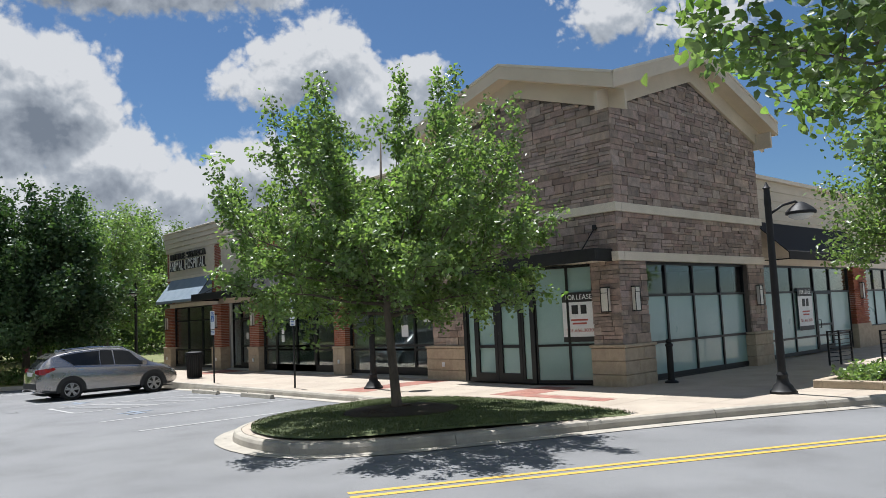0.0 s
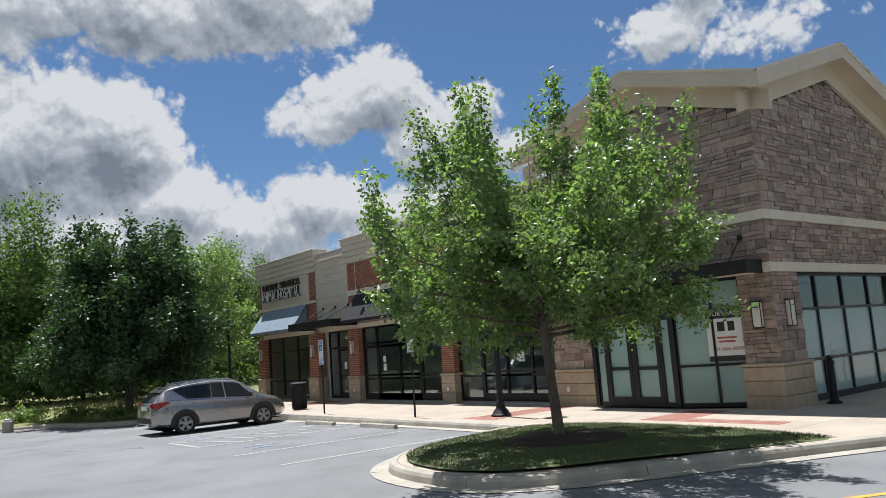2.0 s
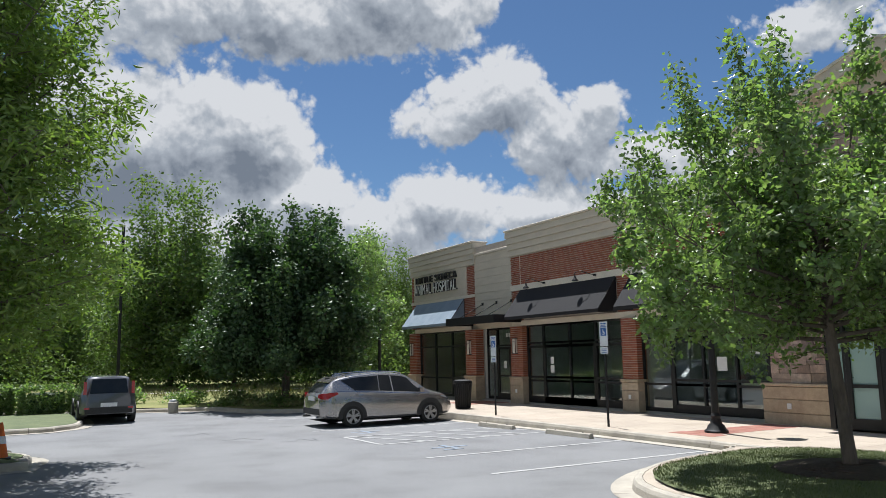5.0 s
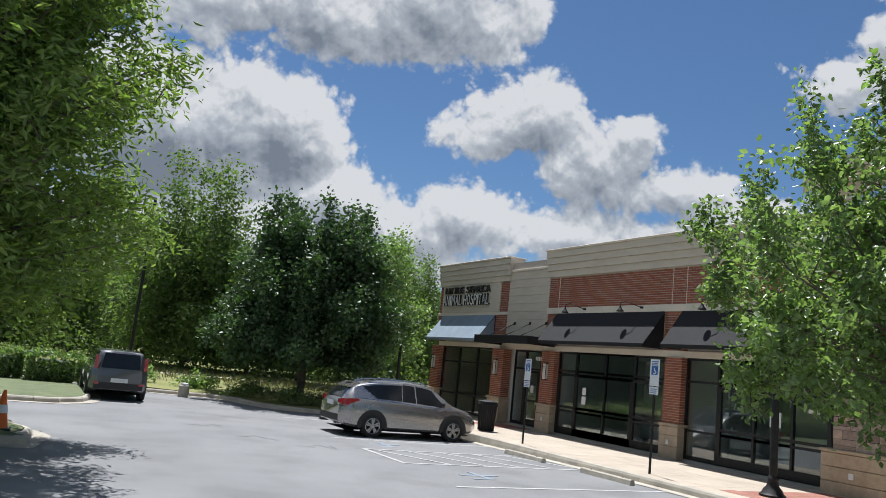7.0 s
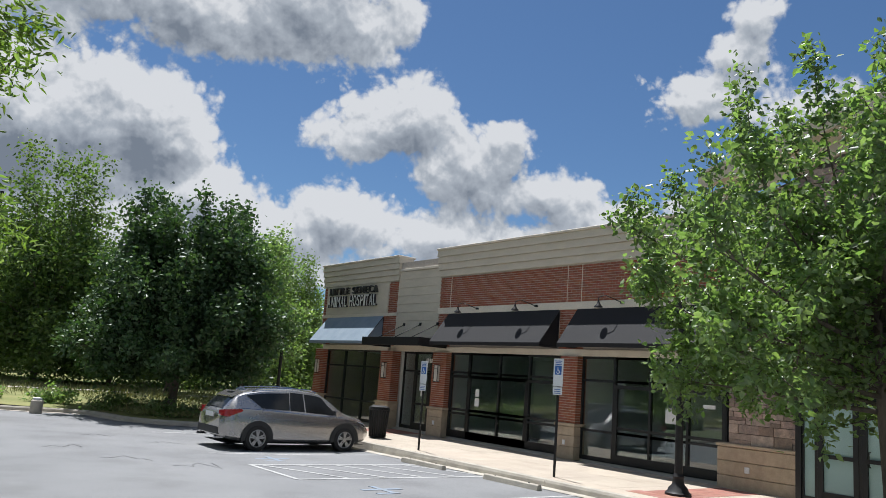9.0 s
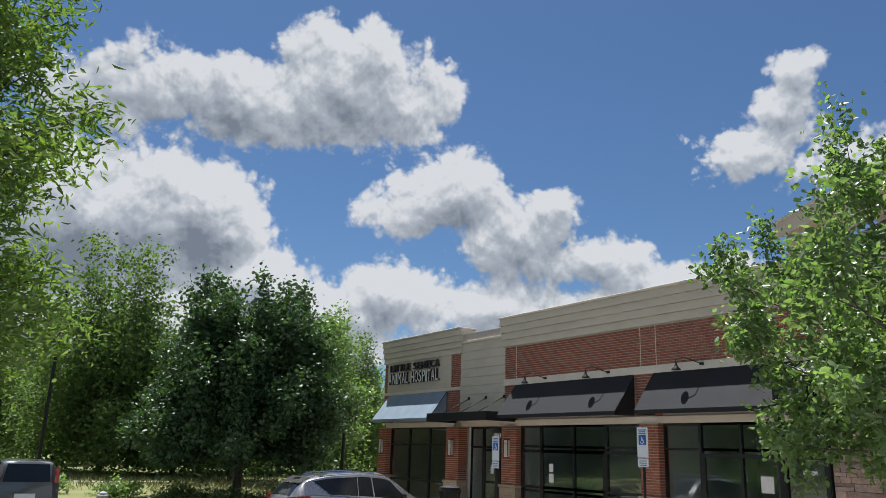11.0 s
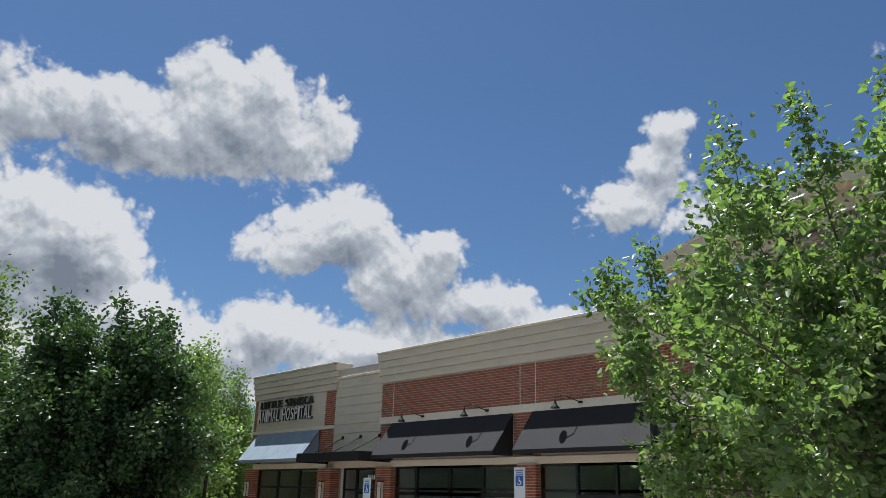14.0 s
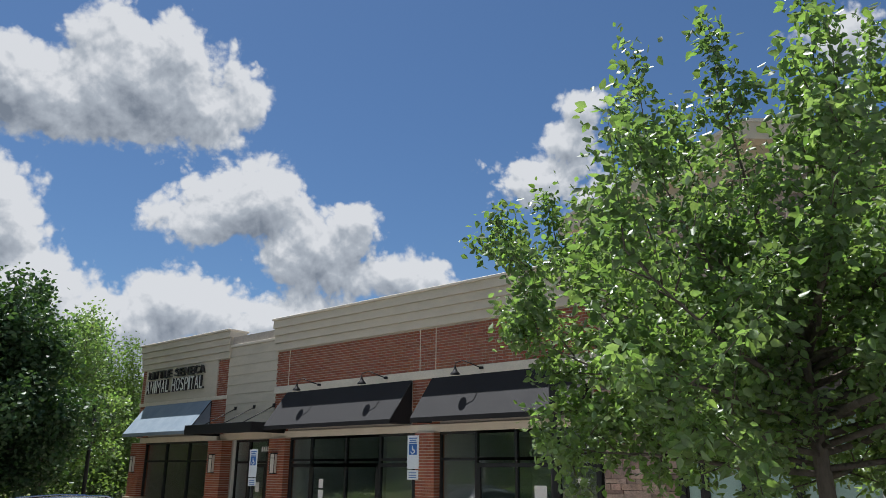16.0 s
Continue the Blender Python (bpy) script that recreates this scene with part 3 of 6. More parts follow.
YEL = [(4.9, 6.42), (8.4, 4.72), (11.9, 2.95), (16.5, 0.6), (24.0, -3.2), (40, -11)]
for off in (0.0, 0.24):
    stripe("yellow_line", [(x + 0.50 * off, y + 0.87 * off) for x, y in YEL], 0.11, PAINT_YELLOW, "painted double yellow centre line on the road")
stripe("stall_line", [(5.75, 17.6), (11.0, 17.55)], 0.10, PAINT_WHITE, "faded white stall line on the asphalt")
stripe("stall_line", [(5.7, 15.05), (11.0, 15.0)], 0.10, PAINT_WHITE, "faded white stall line on the asphalt")
stripe("stall_line", [(6.0, 25.1), (11.0, 24.9)], 0.10, PAINT_WHITE, "faded white stall line beside the silver car")
stripe("stall_line", [(6.2, 30.2), (11.0, 30.0)], 0.10, PAINT_WHITE, "faded white stall line on the asphalt")
hatch_a, hatch_b = 20.45, 22.75
stripe("stall_line", [(6.05, hatch_a), (11.0, hatch_a - 0.1)], 0.10, PAINT_WHITE, "white edge line of the hatched access aisle")
stripe("stall_line", [(6.05, hatch_b), (11.0, hatch_b - 0.1)], 0.10, PAINT_WHITE, "white edge line of the hatched access aisle")
stripe("stall_line", [(6.05, hatch_a), (6.05, hatch_b)], 0.10, PAINT_WHITE, "white end line of the hatched access aisle")
for k in range(5):
    x = 6.3 + k * 0.95
    stripe("hatch_line", [(x, hatch_b - 0.1), (x + 0.95, hatch_a + 0.05)], 0.10, PAINT_WHITE, "white diagonal stripe of the access aisle")
for cx, cy in ((7.1, 19.0), (7.2, 24.0)):
    tagged(new("floor_symbol", boxes("floor_symbol", [(cx - 0.45, cx + 0.45, cy - 0.06, cy + 0.06, gz(cx, cy), gz(cx, cy) + 0.007), (cx - 0.06, cx + 0.06, cy - 0.45, cy + 0.4, gz(cx, cy), gz(cx, cy) + 0.008),
                                               (cx - 0.4, cx + 0.1, cy - 0.5, cy - 0.4, gz(cx, cy), gz(cx, cy) + 0.009)], PAINT_BLUE)), "worn blue accessible stall symbol on the asphalt", "road marking", kind="structure")
rng0 = random.Random(4)
for cx, cy in ((3.2, 24.0), (4.3, 22.6), (2.3, 26.0), (5.1, 27.5), (3.9, 29.0)):
    pts = [(cx + i * 0.16 + rng0.uniform(-0.07, 0.07), cy + i * rng0.uniform(-0.12, 0.16)) for i in range(7)]
    stripe("crack_seal", pts, 0.035, TAR, "dark sealed crack in the asphalt", category="asphalt crack")


def wheel_stop(x, y, length=1.75):
    z = gz(x, y)
    prof = [(-0.08, 0), (-0.055, 0.10), (-0.03, 0.12), (0.03, 0.12), (0.055, 0.10), (0.08, 0)]
    root = thing("wheel_stop", x, y, z, "grey concrete wheel stop lying on the asphalt", "wheel stop", "wheel stops before the walk")
    part("bar", prism("bar", [(x + a, z + b) for a, b in prof], y - length / 2, y + length / 2, KERB, "y"), root)
    for s in (-0.55, 0.55):
        part("bolt", lathe("bolt", [(0.02, 0), (0.02, 0.012), (0.008, 0.016)], x, y + s, z + 0.12, BLACK_METAL, 8), root)


wheel_stop(10.65, 19.15)
wheel_stop(10.6, 22.4)

# far verge beyond the lot: lawn, kerb and meadow
VERGE_LINE = [(-60, 40.5), (-2.2, 39.6), (0.9, 38.2), (3.4, 36.9), (5.4, 36.2), (6.0, 34.9), (6.4, 33.6), (7.4, 32.7), (9.2, 32.2), (11.25, 32.1)]
kerb_sweep("kerb_verge", VERGE_LINE, 0, "concrete kerb along the grassy verge", flip=1, top_z=lambda x, y: gz(x, y) + 0.15)


def verge_z(x, y):
    return gz(x, y) + 0.14 + min(0.5, 0.03 * max(0.0, y - 36)) + 0.03 * math.sin(x * 1.3) * math.cos(y * 0.9)


verge = tagged(new("verge"), "dry grassy verge with meadow running to the woods", "grass", kind="structure")
edge = inset(VERGE_LINE, 0.12)
V, F = [], []
rows_out = [0, 0.6, 1.5, 3, 6, 10, 16, 26, 45, 90, 300]
for x, y in edge:
    for o in rows_out:
        V.append((x, y + o, verge_z(x, y + o)))
nn = len(rows_out)
for k in range(len(edge) - 1):
    F += [(k * nn + i, (k + 1) * nn + i, (k + 1) * nn + i + 1, k * nn + i + 1) for i in range(nn - 1)]
part("turf", mesh_of("turf", V, F, MEADOW, True), verge)
V, F = [], []
for x in (11.0, 13.5, 16.2, 18.0, 22, 40, 90, 200):
    for y in (32.7, 38.6, 40, 44, 60, 120, 300):
        V.append((x, y, (-0.06 if y < 38.5 else 0.0 if y < 39 else verge_z(x, y))))
F = [(i * 7 + j, (i + 1) * 7 + j, (i + 1) * 7 + j + 1, i * 7 + j + 1) for i in range(7) for j in range(6) if not (j == 0)]
part("side_turf", mesh_of("side_turf", V, F, MEADOW, True), verge)

# far path: a pale strip and a low rail in the meadow
V = []
for x in range(-40, 15, 3):
    for o in (0, 0.6):
        V.append((x, 45.5 + o - 0.05 * x, verge_z(x, 45.5 + o - 0.05 * x) + 0.02))
F = [(2 * k, 2 * k + 2, 2 * k + 3, 2 * k + 1) for k in range(len(V) // 2 - 1)]
part("path", mesh_of("path", V, F, KERB), verge)

# grass island by the second car, and the near one with a cone
ISL = [(-14, 38.2), (-3.0, 37.9), (-0.2, 37.4), (0.5, 35.4), (0.42, 31.6), (-0.3, 30.1), (-2.2, 29.7), (-14, 30.1)]
kerb_sweep("kerb_island", ISL[::-1], 0, "concrete kerb round a grass island", flip=1, top_z=lambda x, y: gz(x, y) + 0.15)
isl = tagged(new("lawn_island"), "mown grass island with hedge beside the parked hatchback", "lawn", kind="structure")
part("turf", filled_surface("turf", [(-13.8, 38.05), (-3.0, 37.75), (-0.3, 37.28), (0.33, 35.4), (0.25, 31.6), (-0.4, 30.25), (-2.2, 29.87), (-13.8, 30.27)],
                            lambda x, y: gz(x, y) + 0.19, GRASS, 1.0), isl)
ISL2 = [(-16, 24.2), (-3.0, 23.8), (-1.7, 23.2), (-1.2, 22.2), (-1.5, 21.2), (-2.6, 20.6), (-16, 20.2)]
kerb_sweep("kerb_near_island", ISL2, 0, "concrete kerb round a planted island", flip=-1, top_z=lambda x, y: gz(x, y) + 0.15)
isl2 = tagged(new("lawn_near_island"), "planted grass island under a large oak", "lawn", kind="structure")
part("turf", filled_surface("turf", [(-15.8, 24.0), (-3.0, 23.62), (-1.85, 23.1), (-1.38, 22.2), (-1.65, 21.35), (-2.65, 20.78), (-15.8, 20.38)],
                            lambda x, y: gz(x, y) + 0.19, GRASS, 1.0), isl2)


# ---- the building: one-storey wing ----
FX = 16.0                    # face of the wing
Y_END, Y_TOWER = 38.3, 16.9
wall = tagged(new("wall_wing"), "red brick and beige sided shop front wall", "wall", kind="structure")
part("upper_wall", box("upper_wall", FX - 0.008, FX + 0.32, Y_TOWER, Y_END, 3.2, 6.6, MORTAR), wall)
part("lintel", boxes("lintel", [(FX - 0.06, FX + 0.3, y0 - 0.3, y1 + 0.3, 3.0, 3.2) for y0, y1 in ((32.45 + 0.3, 37.6), (Y_TOWER + 0.3, 28.98))], CREAM, 0.01), wall, "cream stone lintel")
part("entry_lintel", box("entry_lintel", FX + 0.02, FX + 0.3, 29.3, 32.4, 3.0, 3.2, BEIGE), wall)
part("end_wall", box("end_wall", FX + 0.3, 34.0, Y_END - 0.3, Y_END, -0.1, 6.6, MORTAR), wall)
# roof deck and floor inside
part("roof_deck", box("roof_deck", FX + 0.32, 34.0, 10.6, Y_END - 0.3, 5.9, 6.1, ROOFING), wall)

PIERS = [(37.62, 38.4), (31.97, 32.85), (28.45, 29.28), (22.08, 22.78)]


def pier_bases():
    for y0, y1 in PIERS:
        root = thing("pier_base", FX - 0.1, (y0 + y1) / 2, 0, "tan limestone base of a brick pier", "pier base", "pier bases of the wing", kind="structure")
        zs = [-0.05, 0.32, 0.64, 0.9]
        for k in range(3):
            part("stone_block", boxes("stone_block", [(FX - 0.2, FX + 0.28, y0 - 0.03, y1 + 0.03, zs[k], zs[k + 1] - 0.008)], LIMESTONE, 0.006), root)
        part("cap", box("cap", FX - 0.24, FX + 0.28, y0 - 0.06, y1 + 0.06, 0.9, 0.99, LIMESTONE, 0.012), root)
        part("core", box("core", FX - 0.13, FX + 0.3, y0 + 0.012, y1 - 0.012, 0.99, 3.0, MORTAR), root)
        if y0 > 22:
            part("outlet_box", box("outlet_box", FX - 0.235, FX - 0.2, (y0 + y1) / 2 - 0.05, (y0 + y1) / 2 + 0.05, 0.36, 0.5, SIGN_WHITE, 0.006), root, "small pale outlet box")


pier_bases()


def brick_courses(y0, y1, z0, z1, x_face, depth=0.06):
    """Running-bond brick boxes on a wall that faces -x."""
    items = []
    course, length, joint = 0.0765, 0.215, 0.017
    k, z = 0, z0
    while z + course * 0.6 < z1:
        y = y0 - (length / 2 if k % 2 else 0)
        while y < y1 - 0.01:
            a, b = max(y, y0), min(y + length - joint, y1)
            if b - a > 0.03:
                items.append((a, b, z, min(z + course - joint, z1)))
            y += length
        z += course
        k += 1
    return [(x_face, x_face + depth, a, b, c, d) for a, b, c, d in items]


brickwork = tagged(new("brickwork"), "red running-bond brickwork panels over the shop fronts", "brickwork", kind="structure")
far_bricks = []
for y0, y1, z0, z1 in ((17.0, 29.28, 4.66, 5.82), (28.5, 29.28, 3.2, 4.42), (22.0, 23.0, 3.2, 4.42), (17.0, 17.3, 3.2, 4.42), (37.95, 38.25, 4.55, 5.82), (32.12, 32.78, 4.55, 5.82),
                       (32.12, 33.1, 3.2, 4.42), (37.4, 38.25, 3.2, 4.42)):
    far_bricks += brick_courses(y0, y1, z0, z1, FX - 0.018)
tagged(part("joined_bricks", boxes("joined_bricks", far_bricks, BRICK_FAR), brickwork), kind="stuff")
pier_far = []
for y0, y1 in PIERS[:2]:
    pier_far += brick_courses(y0, y1, 0.995, 2.99, FX - 0.142, 0.4)
tagged(part("joined_pier_bricks", boxes("joined_pier_bricks", pier_far, BRICK_FAR), brickwork), kind="stuff")
BRICK_PARTS = [it for y0, y1 in PIERS[2:] for it in brick_courses(y0, y1, 0.995, 2.99, FX - 0.142, 0.4)]

# bands, plaque, siding and cornices
trim = tagged(new("trim_band"), "cream band and lap siding of the shop parapet", "trim", kind="structure")
part("band", boxes("band", [(FX - 0.05, FX + 0.1, Y_TOWER, 29.32, 4.42, 4.65), (FX - 0.05, FX + 0.1, 32.1, 38.3, 4.42, 4.55)], CREAM, 0.008), trim)
part("plaque", box("plaque", FX - 0.06, FX + 0.05, 32.78, 37.95, 4.55, 5.86, BEIGE, 0.01), trim, "flat beige sign panel")
for k in range(9):
    z = 3.2 + k * 0.335
    pts = [(FX - 0.03, z), (FX - 0.012, z + 0.33), (FX + 0.08, z + 0.33), (FX + 0.08, z)]
    part("lap_board", mesh_of("lap_board", [(a, y, b) for y in (29.28, 32.12) for a, b in pts],
         [(0, 1, 2, 3), (7, 6, 5, 4), (0, 4, 5, 1), (1, 5, 6, 2), (2, 6, 7, 3), (3, 7, 4, 0)], BEIGE), trim)


def cornice(y0, y1, z0, z1, label):
    """Stepped lap boards that lean out to a capped top, with returns."""
    root = thing("parapet", FX, (y0 + y1) / 2, z0, label, "parapet", kind="structure")
    n = 4
    h = (z1 - 0.07 - z0) / n
    for k in range(n):
        za, zb = z0 + k * h, z0 + (k + 1) * h
        out = FX - 0.07 - 0.035 * k
        V = []
        for y in (y0 - 0.02 * k, y1 + 0.02 * k):
            V += [(out - 0.03, y, za), (out - 0.005, y, zb - 0.004), (FX + 0.55, y, zb - 0.004), (FX + 0.55, y, za)]
        part("lap_board", mesh_of("lap_board", V, [(0, 1, 2, 3), (7, 6, 5, 4), (0, 4, 5, 1), (1, 5, 6, 2), (2, 6, 7, 3), (3, 7, 4, 0)], BEIGE), root)
    part("coping", box("coping", FX - 0.25, FX + 0.62, y0 - 0.08, y1 + 0.08, z1 - 0.07, z1, CREAM, 0.012), root, "thin metal coping")


cornice(Y_TOWER, 29.35, 5.84, 6.92, "tall beige lap-sided parapet over the brick panel")
cornice(32.05, Y_END, 5.86, 6.9, "beige lap-sided parapet over the animal hospital sign")
part("gap_coping", box("gap_coping", FX - 0.07, FX + 0.4, 29.35, 32.05, 6.22, 6.32, CREAM, 0.01), trim)
part("control_joint", boxes("control_joint", [(FX - 0.026, FX + 0.01, y - 0.012, y + 0.012, 4.62, 5.82) for y in (22.74, 22.15, 28.62)], CREAM), trim, "pale control joint in the brick")


# ---- shop fronts ----
def shopfront(name, x, y0, y1, z1, uprights, rails, label, doors=(), frost=None, glass=SHOP_GLASS, along="y", depth=0.11, groups="", frost_from=None):
    """Dark metal frame in an opening, with a pane in each field and doors with handles. along y it faces -x, along x it faces -y."""
    mid = (y0 + y1) / 2
    root = thing(name, x if along == "y" else mid, mid if along == "y" else x, 0, label, "shop front", groups, kind="structure")

    def put(a0, a1, d0, d1, z_0, z_1):
        return (d0, d1, a0, a1, z_0, z_1) if along == "y" else (a0, a1, d0, d1, z_0, z_1)

    w = 0.075
    edges = [y0, *uprights, y1]
    for y in edges:
        a0, a1 = max(y - w / 2, y0), min(y + w / 2, y1)
        part("mullion", boxes("mullion", [put(a0, a1, x, x + depth, 0.0, z1)], DARK_FRAME, 0.004), root)
    levels = [0.0, *rails, z1]
    for a, b in zip(edges, edges[1:]):
        is_door = any(a - 0.02 <= d <= b + 0.02 for d in doors)
        for k, z in enumerate(levels):
            hgt = 0.07 if not (k == 0) else 0.12
            z_a = max(0.0, min(z - hgt / 2, z1 - hgt)) if k else 0.005
            part("rail", boxes("rail", [put(a + w / 2, b - w / 2, x + 0.004, x + depth - 0.004, z_a, z_a + hgt)], DARK_FRAME, 0.003), root)
        for k, (za, zb) in enumerate(zip(levels, levels[1:])):
            is_frost = frost is not None and (zb <= frost + 0.05)
            part("pane", boxes("pane", [put(a + w / 2 - 0.01, b - w / 2 + 0.01, x + 0.045, x + 0.057, za + 0.02, zb - 0.02)], FROST if is_frost else glass), root).visible_shadow = not (not is_frost)
        if is_door:
            dr = part("door", boxes("door", [put(a + 0.03, a + 0.14, x - 0.012, x + 0.05, 0.02, min(2.2, z1)), put(b - 0.14, b - 0.03, x - 0.012, x + 0.05, 0.02, min(2.2, z1)),
                                             put(a + 0.12, b - 0.12, x - 0.012, x + 0.05, 0.02, 0.26), put(a + 0.12, b - 0.12, x - 0.012, x + 0.05, min(2.1, z1 - 0.1), min(2.2, z1)),
                                             put(a + 0.12, b - 0.12, x - 0.012, x + 0.05, 0.95, 1.03)], DARK_FRAME, 0.004), root, "dark metal framed glass door")
            hy = b - 0.2 if along == "y" else a + 0.2
            pts = [(x - 0.012, hy, 0.88), (x - 0.075, hy, 0.88), (x - 0.075, hy, 1.18), (x - 0.012, hy, 1.18)]
            if along != "y":
                pts = [(hy, q[0], q[2]) for q in pts]
            part("handle", tube("handle", pts, 0.012, BLACK_METAL), dr, "black pull handle")
    return root


WX = FX + 0.08
shopfront("window_1", WX, 32.85, 37.62, 3.0, [34.45, 36.05], [0.85, 2.3], "dark tinted shop window in black metal frames")
shopfront("window_2", WX + 0.35, 29.28, 31.97, 3.0, [30.1, 31.15], [2.25], "recessed dark glass entrance of the animal hospital", doors=(30.6,))
shopfront("window_3", WX, 22.78, 28.45, 3.0, [27.4, 25.8, 24.35], [0.85, 2.3], "dark glass shop front with a door in black frames", doors=(26.6,))
shopfront("window_4", WX, 17.25, 22.08, 3.0, [20.85, 19.6, 18.4], [0.85, 2.3], "dark glass shop front reflecting the parked car", doors=(17.8,))

inside_room = tagged(new("interior"), "dim empty shop interior behind the glass", "interior", kind="structure")
part("floor", box("floor", FX + 0.1, 26.0, 17.0, 38.0, -0.1, -0.002, INSIDE_FLOOR), inside_room)
part("back_wall", box("back_wall", 20.5, 20.7, 17.0, 38.0, 0, 5.9, INSIDE), inside_room)
part("ceiling", box("ceiling", FX + 0.35, 26.0, 17.0, 38.0, 3.02, 3.08, INSIDE), inside_room)
for y in (22.3, 28.6, 32.0, 17.05):
    part("party_wall", box("party_wall", FX + 0.35, 26.0, y - 0.06, y + 0.06, 0, 3.02, INSIDE), inside_room)
# things on the sills and stickers
for y, z, w, h in ((26.9, 1.62, 0.19, 0.26), (26.9, 1.30, 0.22, 0.28)):
    tagged(new("paper_notice", box("paper_notice", WX + 0.034, WX + 0.04, y - w / 2, y + w / 2, z - h / 2, z + h / 2, PAPER)), "white paper notice taped to the shop glass", "notice")
tagged(new("paper_notice", box("paper_notice", WX + 0.034, WX + 0.04, 18.75, 19.1, 1.28, 1.68, PAPER)), "white paper notice taped inside the dark glass", "notice")
tagged(new("paper_notice", box("paper_notice", WX + 0.034, WX + 0.04, 17.6, 17.95, 1.75, 1.85, PAPER)), "narrow white paper strip on the glass door", "notice")
tagged(new("paper_notice", box("paper_notice", WX + 0.384, WX + 0.39, 30.5, 30.7, 1.3, 1.6, PAPER)), "white paper notice on the entrance door", "notice")
for y in (25.9, 24.6):
    root = thing("cardboard_box", FX + 0.55, y, 0, "pale box standing behind the shop glass", "box")
    part("carton", box("carton", FX + 0.35, FX + 0.7, y - 0.2, y + 0.2, 0.0, 0.32, PAPER, 0.01), root)
    part("tape", box("tape", FX + 0.345, FX + 0.705, y - 0.03, y + 0.03, 0.3, 0.324, LIMESTONE), root)


# ---- awnings ----
def awning(y0, y1, z_top, z_low, drop, out, mat, label):
    root = thing("awning", FX, (y0 + y1) / 2, z_top, label, "awning", "sloped awnings of the wing")
    x1, x0 = FX - 0.06, FX - out
    slope = [(x1, z_top), (x0, z_low + drop), (x0 + 0.012, z_low + drop - 0.004), (x1, z_top - 0.03)]
    n = 10
    V, F = [], []
    for i in range(n + 1):
        y = y0 + (y1 - y0) * i / n
        for j in range(6):
            t = j / 5
            V.append((x1 + (x0 - x1) * t, y, z_top + (z_low + drop - z_top) * t - 0.02 * math.sin(math.pi * t) * (1 - abs(2 * (i % 2) - 1)) ))
    F = [(i * 6 + j, i * 6 + j + 1, (i + 1) * 6 + j + 1, (i + 1) * 6 + j) for i in range(n) for j in range(5)]
    part("canvas", mesh_of("canvas", V, F, mat, True), root)
    part("valance", box("valance", x0 - 0.004, x0 + 0.004, y0, y1, z_low, z_low + drop, mat), root)
    for y in (y0, y1):
        part("frame_side", tube("frame_side", [(x1, y, z_top - 0.03), (x0 + 0.01, y, z_low + drop - 0.02), (x0 + 0.01, y, z_low + 0.02), (x1, y, z_low + 0.05), (x1, y, z_top - 0.03)], 0.016, BLACK_METAL, 6), root)
    for y in (y0 + 0.01, y1 - 0.01):
        part("side_canvas", mesh_of("side_canvas", [(x1, y, z_top - 0.02), (x0, y, z_low + drop - 0.01), (x0, y, z_low), (x1, y, z_low + 0.02)], [(0, 1, 2, 3)], mat), root)
    part("front_bar", tube("front_bar", [(x0 + 0.012, y0, z_low + 0.02), (x0 + 0.012, y1, z_low + 0.02)], 0.014, BLACK_METAL, 6), root)
    return root


awning(33.0, 37.7, 4.42, 3.2, 0.12, 0.9, AWNING_BLUE, "pale blue-grey canvas awning over the hospital window")
awning(23.0, 28.6, 4.42, 3.2, 0.12, 0.9, AWNING_BLACK, "black canvas awning over the dark shop front")
awning(17.35, 22.25, 4.42, 3.2, 0.12, 0.9, AWNING_BLACK, "black canvas awning over the dark shop front")


def gooseneck(y):
    root = thing("gooseneck_lamp", FX - 0.05, y, 4.5, "small black gooseneck lamp above the awning", "wall lamp", "gooseneck lamps")
    part("wall_plate", lathe("wall_plate", [(0.06, -0.03), (0.06, 0.03)], FX - 0.08, y - 0.42, 4.56, BLACK_METAL, 12), root)
    pts = [(FX - 0.08, y - 0.42, 4.56), (FX - 0.3, y - 0.40, 4.60), (FX - 0.55, y - 0.2, 4.72), (FX - 0.62, y, 4.66), (FX - 0.62, y, 4.56)]
    part("arm", tube("arm", pts, 0.014, BLACK_METAL, 6), root)
    part("shade", lathe("shade", [(0.02, 0.16), (0.035, 0.10), (0.06, 0.04), (0.12, -0.02), (0.125, -0.05), (0.11, -0.05)], FX - 0.62, y, 4.42, BLACK_METAL, 16), root, "bell-shaped black shade")


for y in (27.4, 24.45, 20.95, 18.2):
    gooseneck(y)


def flat_canopy(y0, y1, z, out, x_face, label, rods, rod_top):
    root = thing("metal_canopy", x_face, (y0 + y1) / 2, z, label, "canopy")
    part("deck", box("deck", x_face - out, x_face - 0.02, y0, y1, z, z + 0.05, BLACK_METAL), root)
    part("fascia", boxes("fascia", [(x_face - out - 0.02, x_face - out + 0.05, y0 - 0.02, y1 + 0.02, z - 0.09, z + 0.22), (x_face - out + 0.05, x_face - 0.02, y0 - 0.02, y0 + 0.05, z - 0.09, z + 0.22),
                                    (x_face - out + 0.05, x_face - 0.02, y1 - 0.05, y1 + 0.02, z - 0.09, z + 0.22)], BLACK_METAL, 0.006), root)
    for y in rods:
        part("rod", tube("rod", [(x_face - out + 0.12, y, z + 0.2), (x_face + 0.0, y, rod_top)], 0.017, BLACK_METAL, 6), root)
        part("rod_plate", box("rod_plate", x_face - 0.05, x_face - 0.0, y - 0.06, y + 0.06, rod_top - 0.06, rod_top + 0.06, BLACK_METAL, 0.005), root)
    return root


